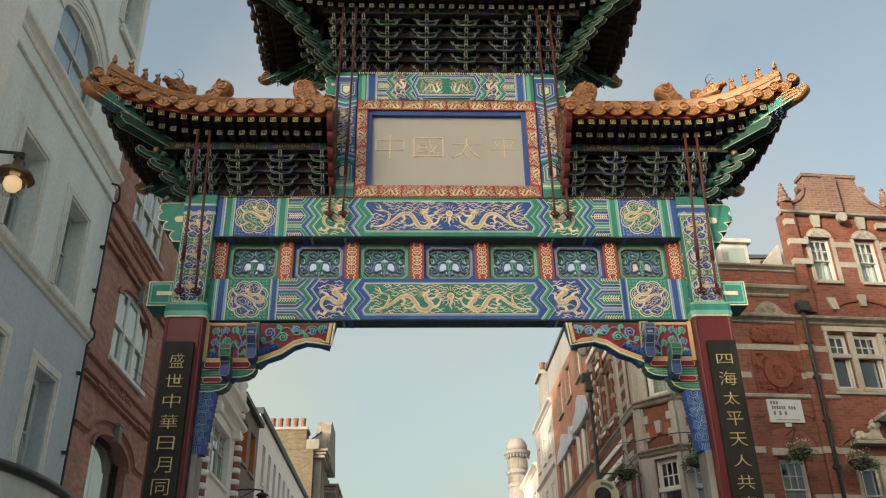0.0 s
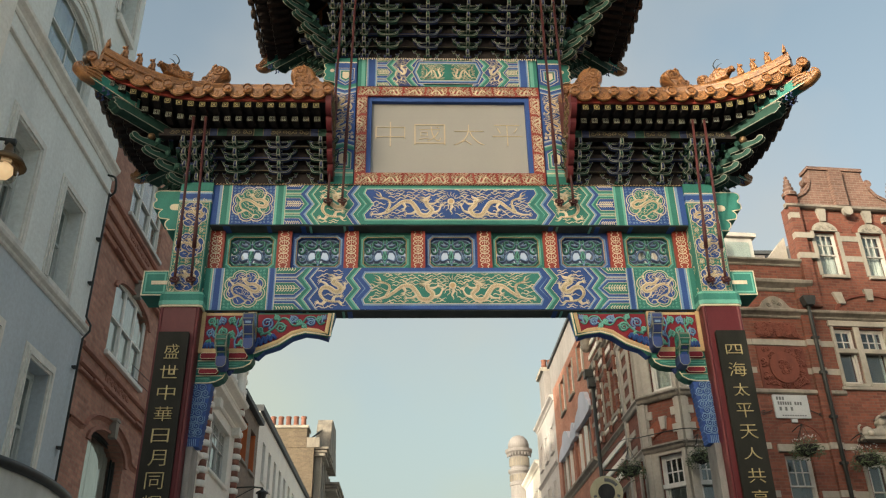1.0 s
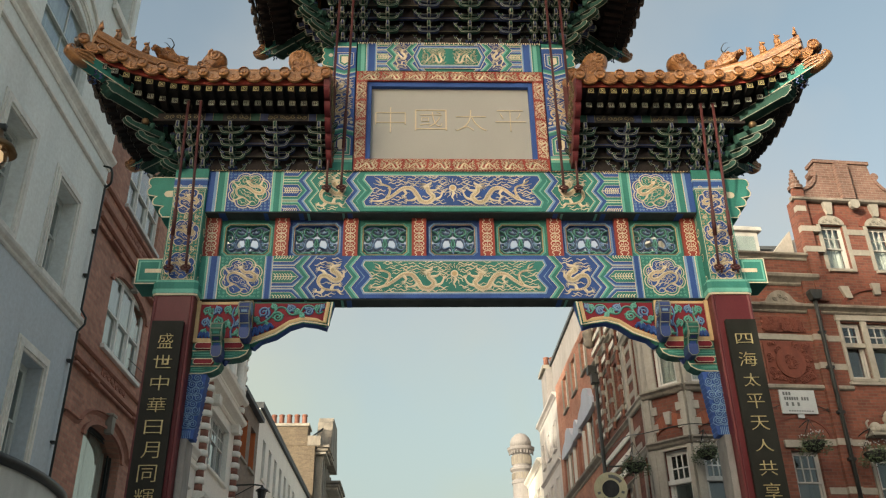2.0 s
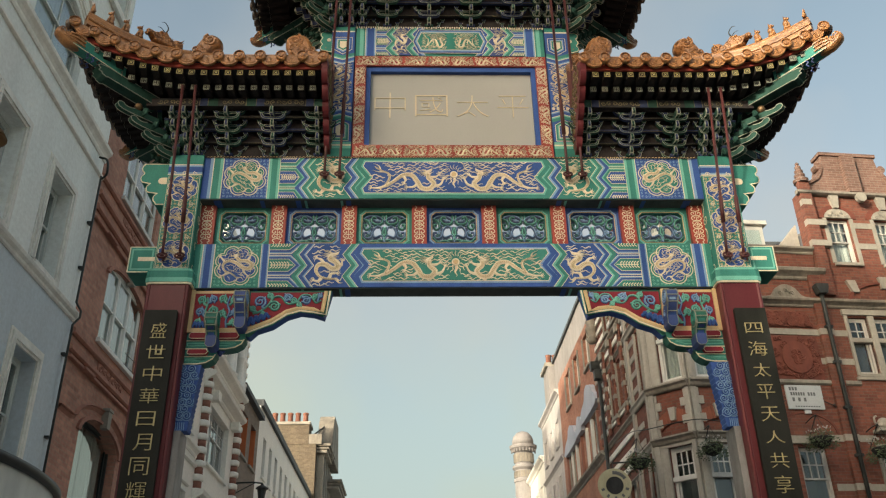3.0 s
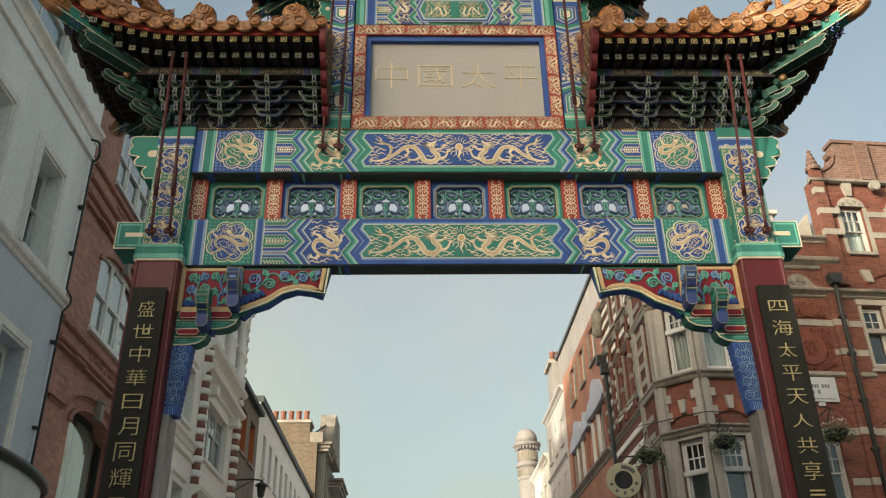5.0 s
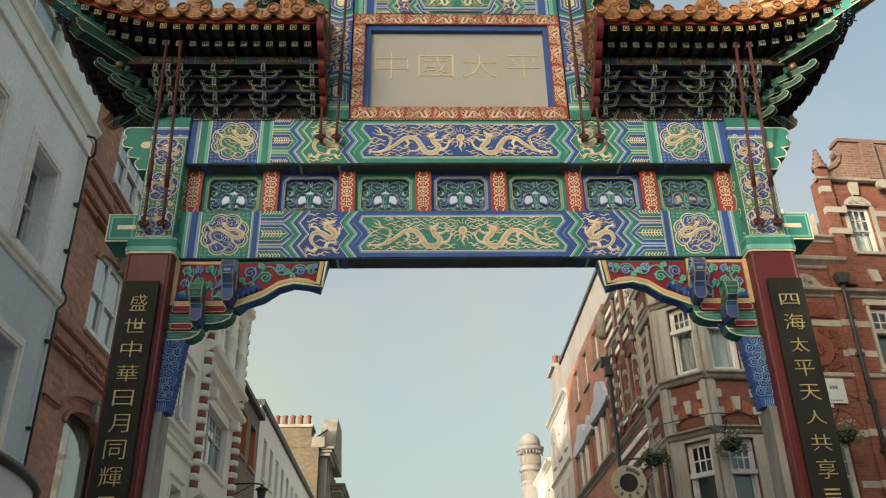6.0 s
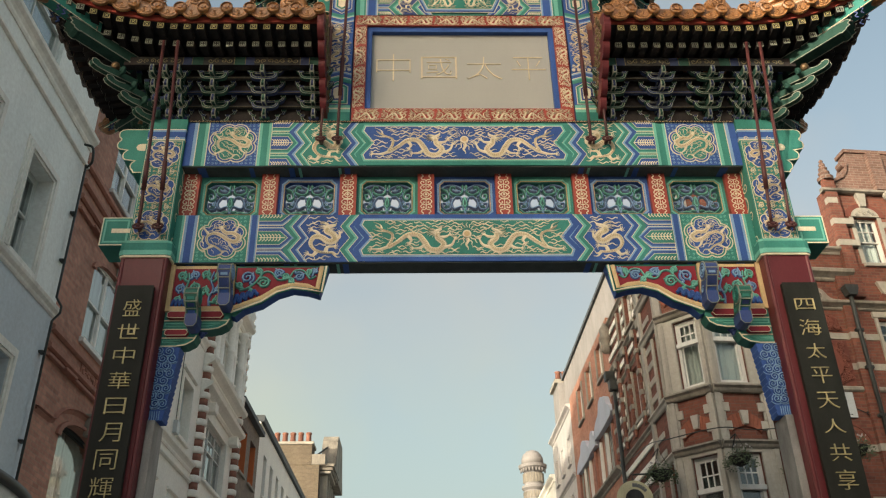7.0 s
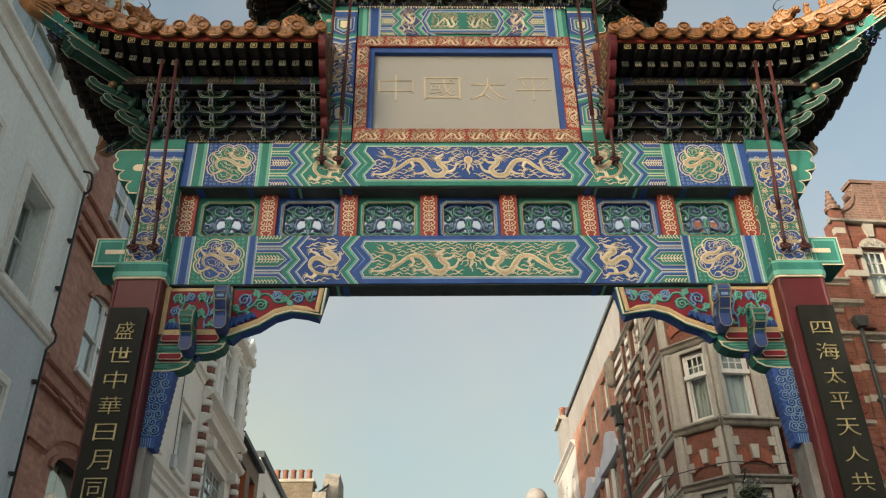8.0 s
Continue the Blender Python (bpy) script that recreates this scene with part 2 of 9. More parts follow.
MAT = {
    "green": paint("green_paint", (0.042, 0.205, 0.165), 0.55, 0.22, 3.0, 0.0, True, 0.15, 0.16),
    "green_lt": paint("pale_green_paint", (0.156, 0.423, 0.34), 0.55, 0.18, 3.0, 0.0, True, 0.15, 0.16),
    "green_dk": paint("deep_green_paint", (0.018, 0.12, 0.085), 0.45, 0.25),
    "blue": paint("blue_paint", (0.036, 0.088, 0.285), 0.55, 0.25, 3.0, 0.0, True, 0.15, 0.16),
    "blue_lt": paint("pale_blue_paint", (0.202, 0.331, 0.515), 0.55, 0.18, 3.0, 0.0, True, 0.15, 0.16),
    "indigo": paint("indigo_paint", (0.035, 0.06, 0.19), 0.45, 0.25),
    # indigo and green again, with the shade below the eaves in the colour
    "indigo_shade": paint("shaded_indigo_paint", (0.03, 0.042, 0.10), 0.7, 0.3, 6, 0.0, True, 0.15, 0.15),
    "green_shade": paint("shaded_bracket_green", (0.02, 0.062, 0.046), 0.7, 0.3, 6, 0.0, True, 0.15, 0.15),
    "teal": paint("teal_carving_paint", (0.055, 0.16, 0.14), 0.5, 0.3, 8),
    "slate_blue": paint("slate_blue_carving_paint", (0.085, 0.12, 0.21), 0.5, 0.3, 8),
    "underside": paint("shaded_underside_paint", (0.06, 0.072, 0.07), 0.7, 0.3, 4, 0.0, True, 0.15, 0.15),
    "pale": paint("faded_line_paint", (0.26, 0.27, 0.215), 0.5, 0.25, 8),
    "cream": paint("cream_gilt_paint", (0.70, 0.605, 0.44), 0.5, 0.16, 8),
    "gilt_lettering": paint("worn_gilt_lettering", (0.52, 0.43, 0.22), 0.5, 0.3, 14, 0.2),
    "buff": paint("buff_gilt_paint", (0.6, 0.49, 0.33), 0.5, 0.16, 8),
    "red": paint("vermilion_paint", (0.31, 0.05, 0.034), 0.42, 0.2),
    "maroon": paint("maroon_lacquer", (0.108, 0.0125, 0.016), 0.42, 0.2, 2, 0.0, True, 0.1, 0.3),
    "crimson": paint("crimson_paint", (0.22, 0.016, 0.028), 0.6, 0.2, 3.0, 0.0, True, 0.15, 0.2),
    "ochre": paint("old_gilt_paint", (0.55, 0.395, 0.205), 0.5, 0.15, 8),
    "dimgold": paint("tarnished_gilt_paint", (0.33, 0.27, 0.11), 0.5, 0.25, 8),
    # gilt darkened for the shaded purlin and rails
    "dullgold": paint("dark_gilt_paint", (0.15, 0.12, 0.06), 0.6, 0.25, 8),
    "rodred": paint("rod_paint", (0.062, 0.013, 0.012), 0.45, 0.3, 9, 0.0, True, 0.15, 0.3),
    "black": paint("black_lacquer", (0.017, 0.017, 0.013), 0.5, 0.35, 2, 0.0, True, 0.15, 0.12),
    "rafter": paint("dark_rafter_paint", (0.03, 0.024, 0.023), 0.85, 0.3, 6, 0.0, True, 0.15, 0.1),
    "blackish": paint("dark_timber_paint", (0.04, 0.039, 0.039), 0.95, 0.3, 6, 0.0, True, 0.15, 0.05),
    "plaque": paint("grey_plaque_paint", (0.328, 0.32, 0.295), 0.55, 0.05, 0.8, 0.0, True, 0.03),
    "tile": glazed("orange_glazed_tile", (0.34, 0.158, 0.058), (0.15, 0.066, 0.03)),
    # the same tile darkened with shade and grime for the side eaves
    "tile_shaded": glazed("shaded_grimy_tile", (0.075, 0.05, 0.035), (0.035, 0.028, 0.024)),
    "brick_red": brickwork("red_brick", (0.13, 0.042, 0.027), (0.21, 0.07, 0.044), (0.16, 0.1, 0.075)),
    "brick_head": brickwork("gable_brick", (0.15, 0.078, 0.056), (0.2, 0.112, 0.084), (0.25, 0.2, 0.17)),
    "brick_brown": brickwork("brown_brick", (0.36, 0.165, 0.12), (0.52, 0.26, 0.185), (0.36, 0.25, 0.19)),
    "brick_stock": brickwork("stock_brick", (0.165, 0.128, 0.083), (0.115, 0.085, 0.056), (0.15, 0.128, 0.1)),
    "brick_dark": brickwork("sooty_brick", (0.25, 0.19, 0.145), (0.19, 0.145, 0.11), (0.25, 0.22, 0.19)),
    "terracotta": stone("moulded_terracotta", (0.165, 0.044, 0.026), 0.75, 0.4, 3),
    "brownstone": stone("brown_moulding", (0.42, 0.19, 0.135), 0.8, 0.4, 3),
    "rosy": stone("rosy_brick", (0.28, 0.12, 0.085), 0.8, 0.3, 3),
    "brick_orange": brickwork("orange_brick", (0.36, 0.15, 0.095), (0.46, 0.21, 0.135), (0.42, 0.27, 0.2)),
    "stone": stone("portland_stone", (0.34, 0.31, 0.262), 0.8, 0.42),
    "stone_bay": stone("lighter_bay_stone", (0.42, 0.385, 0.335), 0.8, 0.42),
    "stone_worn": stone("soot_stained_stone", (0.3, 0.265, 0.22), 0.85, 0.75, 1.6),
    "stone_cream": stone("cream_stucco", (0.9, 0.86, 0.78), 0.8, 0.1),
    "stucco_grey": stone("grey_blue_render", (0.88, 0.9, 0.87), 0.75, 0.2, 0.7),
    "stucco_blue": stone("blue_grey_render", (0.6, 0.66, 0.71), 0.75, 0.16, 0.7),
    "stucco_trim": stone("pale_grey_trim", (0.88, 0.85, 0.79), 0.75, 0.26, 2.2),
    "hazy_white": stone("weathered_white_wall", (0.27, 0.25, 0.243), 0.85, 0.35),
    "terrace_white": stone("terrace_stucco", (0.52, 0.485, 0.465), 0.85, 0.25),
    "stucco_white": stone("white_render", (0.88, 0.85, 0.79), 0.8, 0.12),
    "frame_white": paint("white_window_paint", (0.6, 0.585, 0.55), 0.5, 0.18, 2),
    "frame_dull": paint("aged_window_paint", (0.43, 0.41, 0.375), 0.5, 0.25, 2),
    "frame_bright": paint("fresh_white_window_paint", (0.78, 0.76, 0.71), 0.45, 0.12, 2),
    "frame_grey": paint("grey_window_paint", (0.6, 0.61, 0.58), 0.5, 0.2, 2),
    "iron": paint("black_iron_paint", (0.03, 0.032, 0.03), 0.45, 0.3, 6),
    "steel": paint("brushed_steel", (0.3, 0.285, 0.27), 0.6, 0.4, 5, 0.6),
    "lead": paint("dark_roof_lead", (0.06, 0.065, 0.07), 0.6, 0.3, 2),
    "slate": stone("grey_slate", (0.12, 0.12, 0.13), 0.6, 0.3, 2),
    "glass": glass("window_glass"),
    "room": paint("dark_interior", (0.2, 0.19, 0.175), 0.9, 0.3, 1),
    "curtain": paint("net_curtain", (0.5, 0.48, 0.43), 0.9, 0.2, 1),
    "orange": paint("orange_blind", (0.55, 0.17, 0.06), 0.7, 0.2, 1),
    "asphalt": stone("asphalt", (0.055, 0.055, 0.055), 0.9, 0.3, 0.6),
    "setts": stone("granite_setts", (0.52, 0.505, 0.48), 0.8, 0.25, 0.8),
    "paving": stone("stone_paving", (0.5, 0.48, 0.45), 0.85, 0.3, 0.8),
    "pot": paint("chimney_pot_clay", (0.2, 0.085, 0.058), 0.8, 0.3, 5),
    "leaf": paint("leaf_green", (0.075, 0.1, 0.045), 0.6, 0.5, 20, 0, False),
    "petal": paint("white_petals", (0.4, 0.37, 0.35), 0.6, 0.2, 20, 0, False),
    "signwhite": paint("sign_enamel", (0.44, 0.45, 0.45), 0.3, 0.08, 2),
    "signgrey": paint("sign_grey_print", (0.12, 0.12, 0.12), 0.5, 0.1, 2),
    "blueboard": paint("pale_blue_board", (0.44, 0.46, 0.53), 0.5, 0.15, 1),
    "bronze": paint("dull_bronze", (0.16, 0.10, 0.05), 0.45, 0.3, 8, 0.6),
    "parchment": paint("faded_sign_paint", (0.5, 0.45, 0.29), 0.5, 0.2, 4),
    "gauged": stone("gauged_orange_brick", (0.3, 0.092, 0.05), 0.75, 0.4, 3),
    "bowl": glass("lamp_glass", (0.97, 0.93, 0.86)),
    "lampglow": glow("lamp_filament", (1.0, 0.7, 0.44), 0.32),
}

# ---- mesh tools ----
class Geo:
    """Collects faces in several materials for one mesh."""

    def __init__(self):
        self.v, self.f, self.m, self.mats = [], [], [], []

    def slot(self, mat):
        if mat not in self.mats:
            self.mats.append(mat)
        return self.mats.index(mat)

    def add(self, vs, fs, mat):
        n, k = len(self.v), self.slot(mat)
        self.v += [tuple(p) for p in vs]
        self.f += [tuple(i + n for i in f) for f in fs]
        self.m += [k] * len(fs)

    def moved(self, m4):
        g = Geo()
        g.v = [tuple(m4 @ Vector(p)) for p in self.v]
        flip = m4.determinant() < 0
        g.f = [tuple(reversed(f)) for f in self.f] if flip else list(self.f)
        g.m, g.mats = list(self.m), list(self.mats)
        return g

    def join(self, g):
        n = len(self.v)
        self.v += g.v
        self.f += [tuple(i + n for i in f) for f in g.f]
        self.m += [self.slot(g.mats[k]) for k in g.m]

    def mesh(self, name, smooth=False):
        me = bpy.data.meshes.new(name)
        me.from_pydata(self.v, [], self.f)
        for mat in self.mats:
            me.materials.append(MAT[mat])
        me.polygons.foreach_set("material_index", self.m)
        if smooth:
            me.polygons.foreach_set("use_smooth", [True] * len(self.f))
        me.update()
        return me


def thing(name, at, label, category, group="", kind=""):
    ob = new(name)
    ob.empty_display_size = 0.2
    ob.matrix_basis = at
    return tagged(ob, label, category, group, kind)


def part(name, geo, parent, label="", smooth=False, bevel=0.0):
    ob = new(name, geo.mesh(name, smooth))
    ob.parent = parent
    if bevel:
        md = ob.modifiers.new("edge", "BEVEL")
        md.width, md.segments, md.limit_method = bevel, 2, "ANGLE"
    return tagged(ob, label)


def solo(name, geo, at, label, category, group="", kind="", smooth=False, bevel=0.0):
    ob = new(name, geo.mesh(name, smooth))
    ob.matrix_basis = at
    if bevel:
        md = ob.modifiers.new("edge", "BEVEL")
        md.width, md.segments, md.limit_method = bevel, 2, "ANGLE"
    return tagged(ob, label, category, group, kind)


BOXF = [(0, 3, 2, 1), (4, 5, 6, 7), (0, 1, 5, 4), (1, 2, 6, 5), (2, 3, 7, 6), (3, 0, 4, 7)]


def box(g, x0, x1, y0, y1, z0, z1, mat):
    x0, x1, y0, y1, z0, z1 = min(x0, x1), max(x0, x1), min(y0, y1), max(y0, y1), min(z0, z1), max(z0, z1)
    g.add([(x0, y0, z0), (x1, y0, z0), (x1, y1, z0), (x0, y1, z0), (x0, y0, z1), (x1, y0, z1), (x1, y1, z1), (x0, y1, z1)], BOXF, mat)


def area(p):
    return 0.5 * sum(a[0] * b[1] - b[0] * a[1] for a, b in zip(p, p[1:] + p[:1]))


def prism(g, pts, y0, y1, mat, side=None):
    """A polygon of the x-z plane, its front at y0, drawn back to y1."""
    pts = list(pts)
    if area(pts) < 0:
        pts.reverse()
    n = len(pts)
    vs = [(x, y0, z) for x, z in pts] + [(x, y1, z) for x, z in pts]
    g.add(vs, [tuple(range(n))], mat)
    g.add(vs, [tuple(range(2 * n - 1, n - 1, -1))] + [((i + 1) % n, i, i + n, (i + 1) % n + n) for i in range(n)], side or mat)


def prism_x(g, pts, x0, x1, mat):
    """A polygon of the y-z plane, drawn along x."""
    h = Geo()
    prism(h, pts, x0, x1, mat)
    g.join(h.moved(Matrix(((0, 1, 0, 0), (1, 0, 0, 0), (0, 0, 1, 0), (0, 0, 0, 1)))))


def plate(g, pts, y, mat, t=0.004):
    prism(g, pts, y, y + t, mat)


def rect(x0, x1, z0, z1):
    return [(x0, z0), (x1, z0), (x1, z1), (x0, z1)]


def inset(pts, d):
    """The polygon with every side moved in by d."""
    pts = list(pts)
    if area(pts) < 0:
        pts.reverse()
    out, n = [], len(pts)
    for i in range(n):
        a, b, c = Vector(pts[i - 1]), Vector(pts[i]), Vector(pts[(i + 1) % n])
        e, f = (b - a), (c - b)
        if e.length < 1e-6 or f.length < 1e-6:
            out.append(tuple(b))
            continue
        e.normalize(), f.normalize()
        ne, nf = Vector((-e.y, e.x)), Vector((-f.y, f.x))
        m = ne + nf
        k = m.length_squared / 2
        out.append(tuple(b + m * (d / max(k, 0.35))))
    return out


def lined(g, pts, y0, y1, fill, edge="cream", w=0.008):
    """A board with a painted edge line round its face."""
    prism(g, pts, y0, y1, edge, fill)
    plate(g, inset(pts, w), y0 - 0.003, fill, 0.003)


def pillow(g, pts, th, mat, rings=4, edge=0.05):
    """A rounded carved form: the outline of the x-z plane swelling to the thickness th about y = 0."""
    pts = list(pts)
    if area(pts) < 0:
        pts.reverse()
    n = len(pts)
    for s in (-1, 1):
        vs = []
        for k in range(rings + 1):
            a = k / rings * math.pi / 2
            vs += [(x, s * th / 2 * math.sin(a), z) for x, z in inset(pts, edge * (1 - math.cos(a)) + 1e-5)]
        fs = [(k * n + i, k * n + (i + 1) % n, (k + 1) * n + (i + 1) % n, (k + 1) * n + i) for k in range(rings) for i in range(n)] + [tuple(range(rings * n, (rings + 1) * n))]
        g.add(vs, [f if s < 0 else tuple(reversed(f)) for f in fs], mat)


def nested(g, pts, y, steps):
    """Bands of paint, one inside the other: (inset, material)."""
    for i, (d, mat) in enumerate(steps):
        plate(g, inset(pts, d) if d else pts, y - 0.002 * i, mat, 0.002)


def spline(ctrl, n=8, closed=False):
    """Catmull-Rom through 2D or 3D points."""
    c = [Vector(p) for p in ctrl]
    if closed:
        c = [c[-1]] + c + [c[0], c[1]]
    else:
        c = [c[0] * 2 - c[1]] + c + [c[-1] * 2 - c[-2]]
    out = []
    for i in range(1, len(c) - 2):
        for k in range(n):
            t = k / n
            out.append(0.5 * (2 * c[i] + (c[i + 1] - c[i - 1]) * t + (2 * c[i - 1] - 5 * c[i] + 4 * c[i + 1] - c[i + 2]) * t * t
                              + (3 * c[i] - c[i - 1] - 3 * c[i + 1] + c[i + 2]) * t ** 3))
    if not closed:
        out.append(c[-2])
    return out


def ribbon(g, pts, width, y, mat, h=0.003):
    """A raised painted stroke on the x-z plane; width is a number or a function of 0..1."""
    n = len(pts)
    vs, fs = [], []
    for i, p in enumerate(pts):
        a, b = pts[max(0, i - 1)], pts[min(n - 1, i + 1)]
        d = Vector((b[0] - a[0], b[1] - a[1]))
        d = d.normalized() if d.length > 1e-9 else Vector((1, 0))
        w = (width(i / (n - 1)) if callable(width) else width) / 2
        nx, nz = -d.y * w, d.x * w
        vs += [(p[0] + nx, y, p[1] + nz), (p[0], y - h, p[1]), (p[0] - nx, y, p[1] - nz)]
    for i in range(n - 1):
        k = 3 * i
        fs += [(k, k + 3, k + 4, k + 1), (k + 1, k + 4, k + 5, k + 2)]
    g.add(vs, [tuple(reversed(f)) for f in fs], mat)


def tube(g, pts, rad, mat, sides=8):
    """A round bar along 3D points; rad is a number or a function of 0..1."""
    pts = [Vector(p) for p in pts]
    n = len(pts)
    vs, fs = [], []
    up = Vector((0.3, 0.9, 0.31)).normalized()
    for i, p in enumerate(pts):
        d = (pts[min(n - 1, i + 1)] - pts[max(0, i - 1)]).normalized()
        a = d.cross(up)
        a = a.normalized() if a.length > 1e-4 else d.orthogonal().normalized()
        b = a.cross(d)
        r = rad(i / (n - 1)) if callable(rad) else rad
        vs += [p + (a * math.cos(2 * math.pi * k / sides) + b * math.sin(2 * math.pi * k / sides)) * r for k in range(sides)]
    for i in range(n - 1):
        for k in range(sides):
            k2 = (k + 1) % sides
            fs.append((i * sides + k, i * sides + k2, (i + 1) * sides + k2, (i + 1) * sides + k))
    fs += [tuple(reversed(range(sides))), tuple(range((n - 1) * sides, n * sides))]
    g.add(vs, [tuple(reversed(f)) for f in fs], mat)


def lathe(g, prof, mat, sides=12, at=(0, 0, 0)):
    """A turned form about z: (radius, height)."""
    vs, fs = [], []
    for r, z in prof:
        vs += [(at[0] + r * math.cos(2 * math.pi * k / sides), at[1] + r * math.sin(2 * math.pi * k / sides), at[2] + z) for k in range(sides)]
    for i in range(len(prof) - 1):
        for k in range(sides):
            k2 = (k + 1) % sides
            fs.append((i * sides + k, i * sides + k2, (i + 1) * sides + k2, (i + 1) * sides + k))
    fs += [tuple(reversed(range(sides))), tuple(range((len(prof) - 1) * sides, len(prof) * sides))]
    g.add(vs, fs, mat)


def spiral(cx, cz, r, turns=1.6, a0=0.0, sgn=1, n=22, out=0.1):
    return [Vector((cx + r * (out + (1 - out) * (1 - i / n)) * math.cos(a0 + sgn * turns * 2 * math.pi * i / n),
                    cz + r * (out + (1 - out) * (1 - i / n)) * math.sin(a0 + sgn * turns * 2 * math.pi * i / n))) for i in range(n + 1)]


def disc(cx, cz, r, n=14, ry=None):
    return [(cx + r * math.cos(2 * math.pi * k / n), cz + (ry or r) * math.sin(2 * math.pi * k / n)) for k in range(n)]


def foil(cx, cz, r, lobes=8, bulge=0.16, n=64, sq=1.0):
    return [(cx + r * (1 - bulge + bulge * abs(math.sin(lobes / 2 * a)) ** 0.7) * math.cos(a) * sq, cz + r * (1 - bulge + bulge * abs(math.sin(lobes / 2 * a)) ** 0.7) * math.sin(a))
            for a in (2 * math.pi * k / n for k in range(n))]


def writing(g, text, cx, cz, y, w, h, mat, depth=0.006, thin=0.0):
    """Text of the built-in font on the x-z plane, centred, fitted to w by h."""
    c = bpy.data.curves.new("writing", "FONT")
    c.body, c.extrude, c.offset = text, 0.01, thin
    ob = bpy.data.objects.new("writing", c)
    scene.collection.objects.link(ob)
    me = ob.evaluated_get(bpy.context.evaluated_depsgraph_get()).to_mesh()
    vs = [v.co.copy() for v in me.vertices]
    fs = [tuple(p.vertices) for p in me.polygons]
    bpy.data.objects.remove(ob)
    x0, x1, y0, y1 = min(v.x for v in vs), max(v.x for v in vs), min(v.y for v in vs), max(v.y for v in vs)
    g.add([(cx + ((v.x - x0) / (x1 - x0) - 0.5) * w, y - depth if v.z > 0 else y + 0.002, cz + ((v.y - y0) / (y1 - y0) - 0.5) * h) for v in vs], fs, mat)


# ---- painted ornament ----
def claw(g, x, z, ang, s, y, mat):
    for k in (-0.9, -0.3, 0.3, 0.9):
        a = ang + k
        ribbon(g, spline([(x, z), (x + s * 0.6 * math.cos(a), z + s * 0.6 * math.sin(a)), (x + s * math.cos(a + 0.5), z + s * math.sin(a + 0.5))], 3),
               lambda t: s * 0.26 * (1 - t) + 0.002, y, mat)


def wisp(g, x, z, ang, s, y, mat, rnd):
    k = rnd.choice((-1, 1))
    pts = []
    for i in range(12):
        t = i / 11
        off = math.sin(t * 9) * 0.085 * s * k
        pts.append((x + math.cos(ang) * t * s - math.sin(ang) * off, z + math.sin(ang) * t * s + math.cos(ang) * off))
    ribbon(g, [Vector(p) for p in pts], lambda t: min(0.0135, max(0.007, s * 0.12)) * (0.35 + 0.65 * math.sin(math.pi * min(1, t * 0.8 + 0.2))), y, mat)


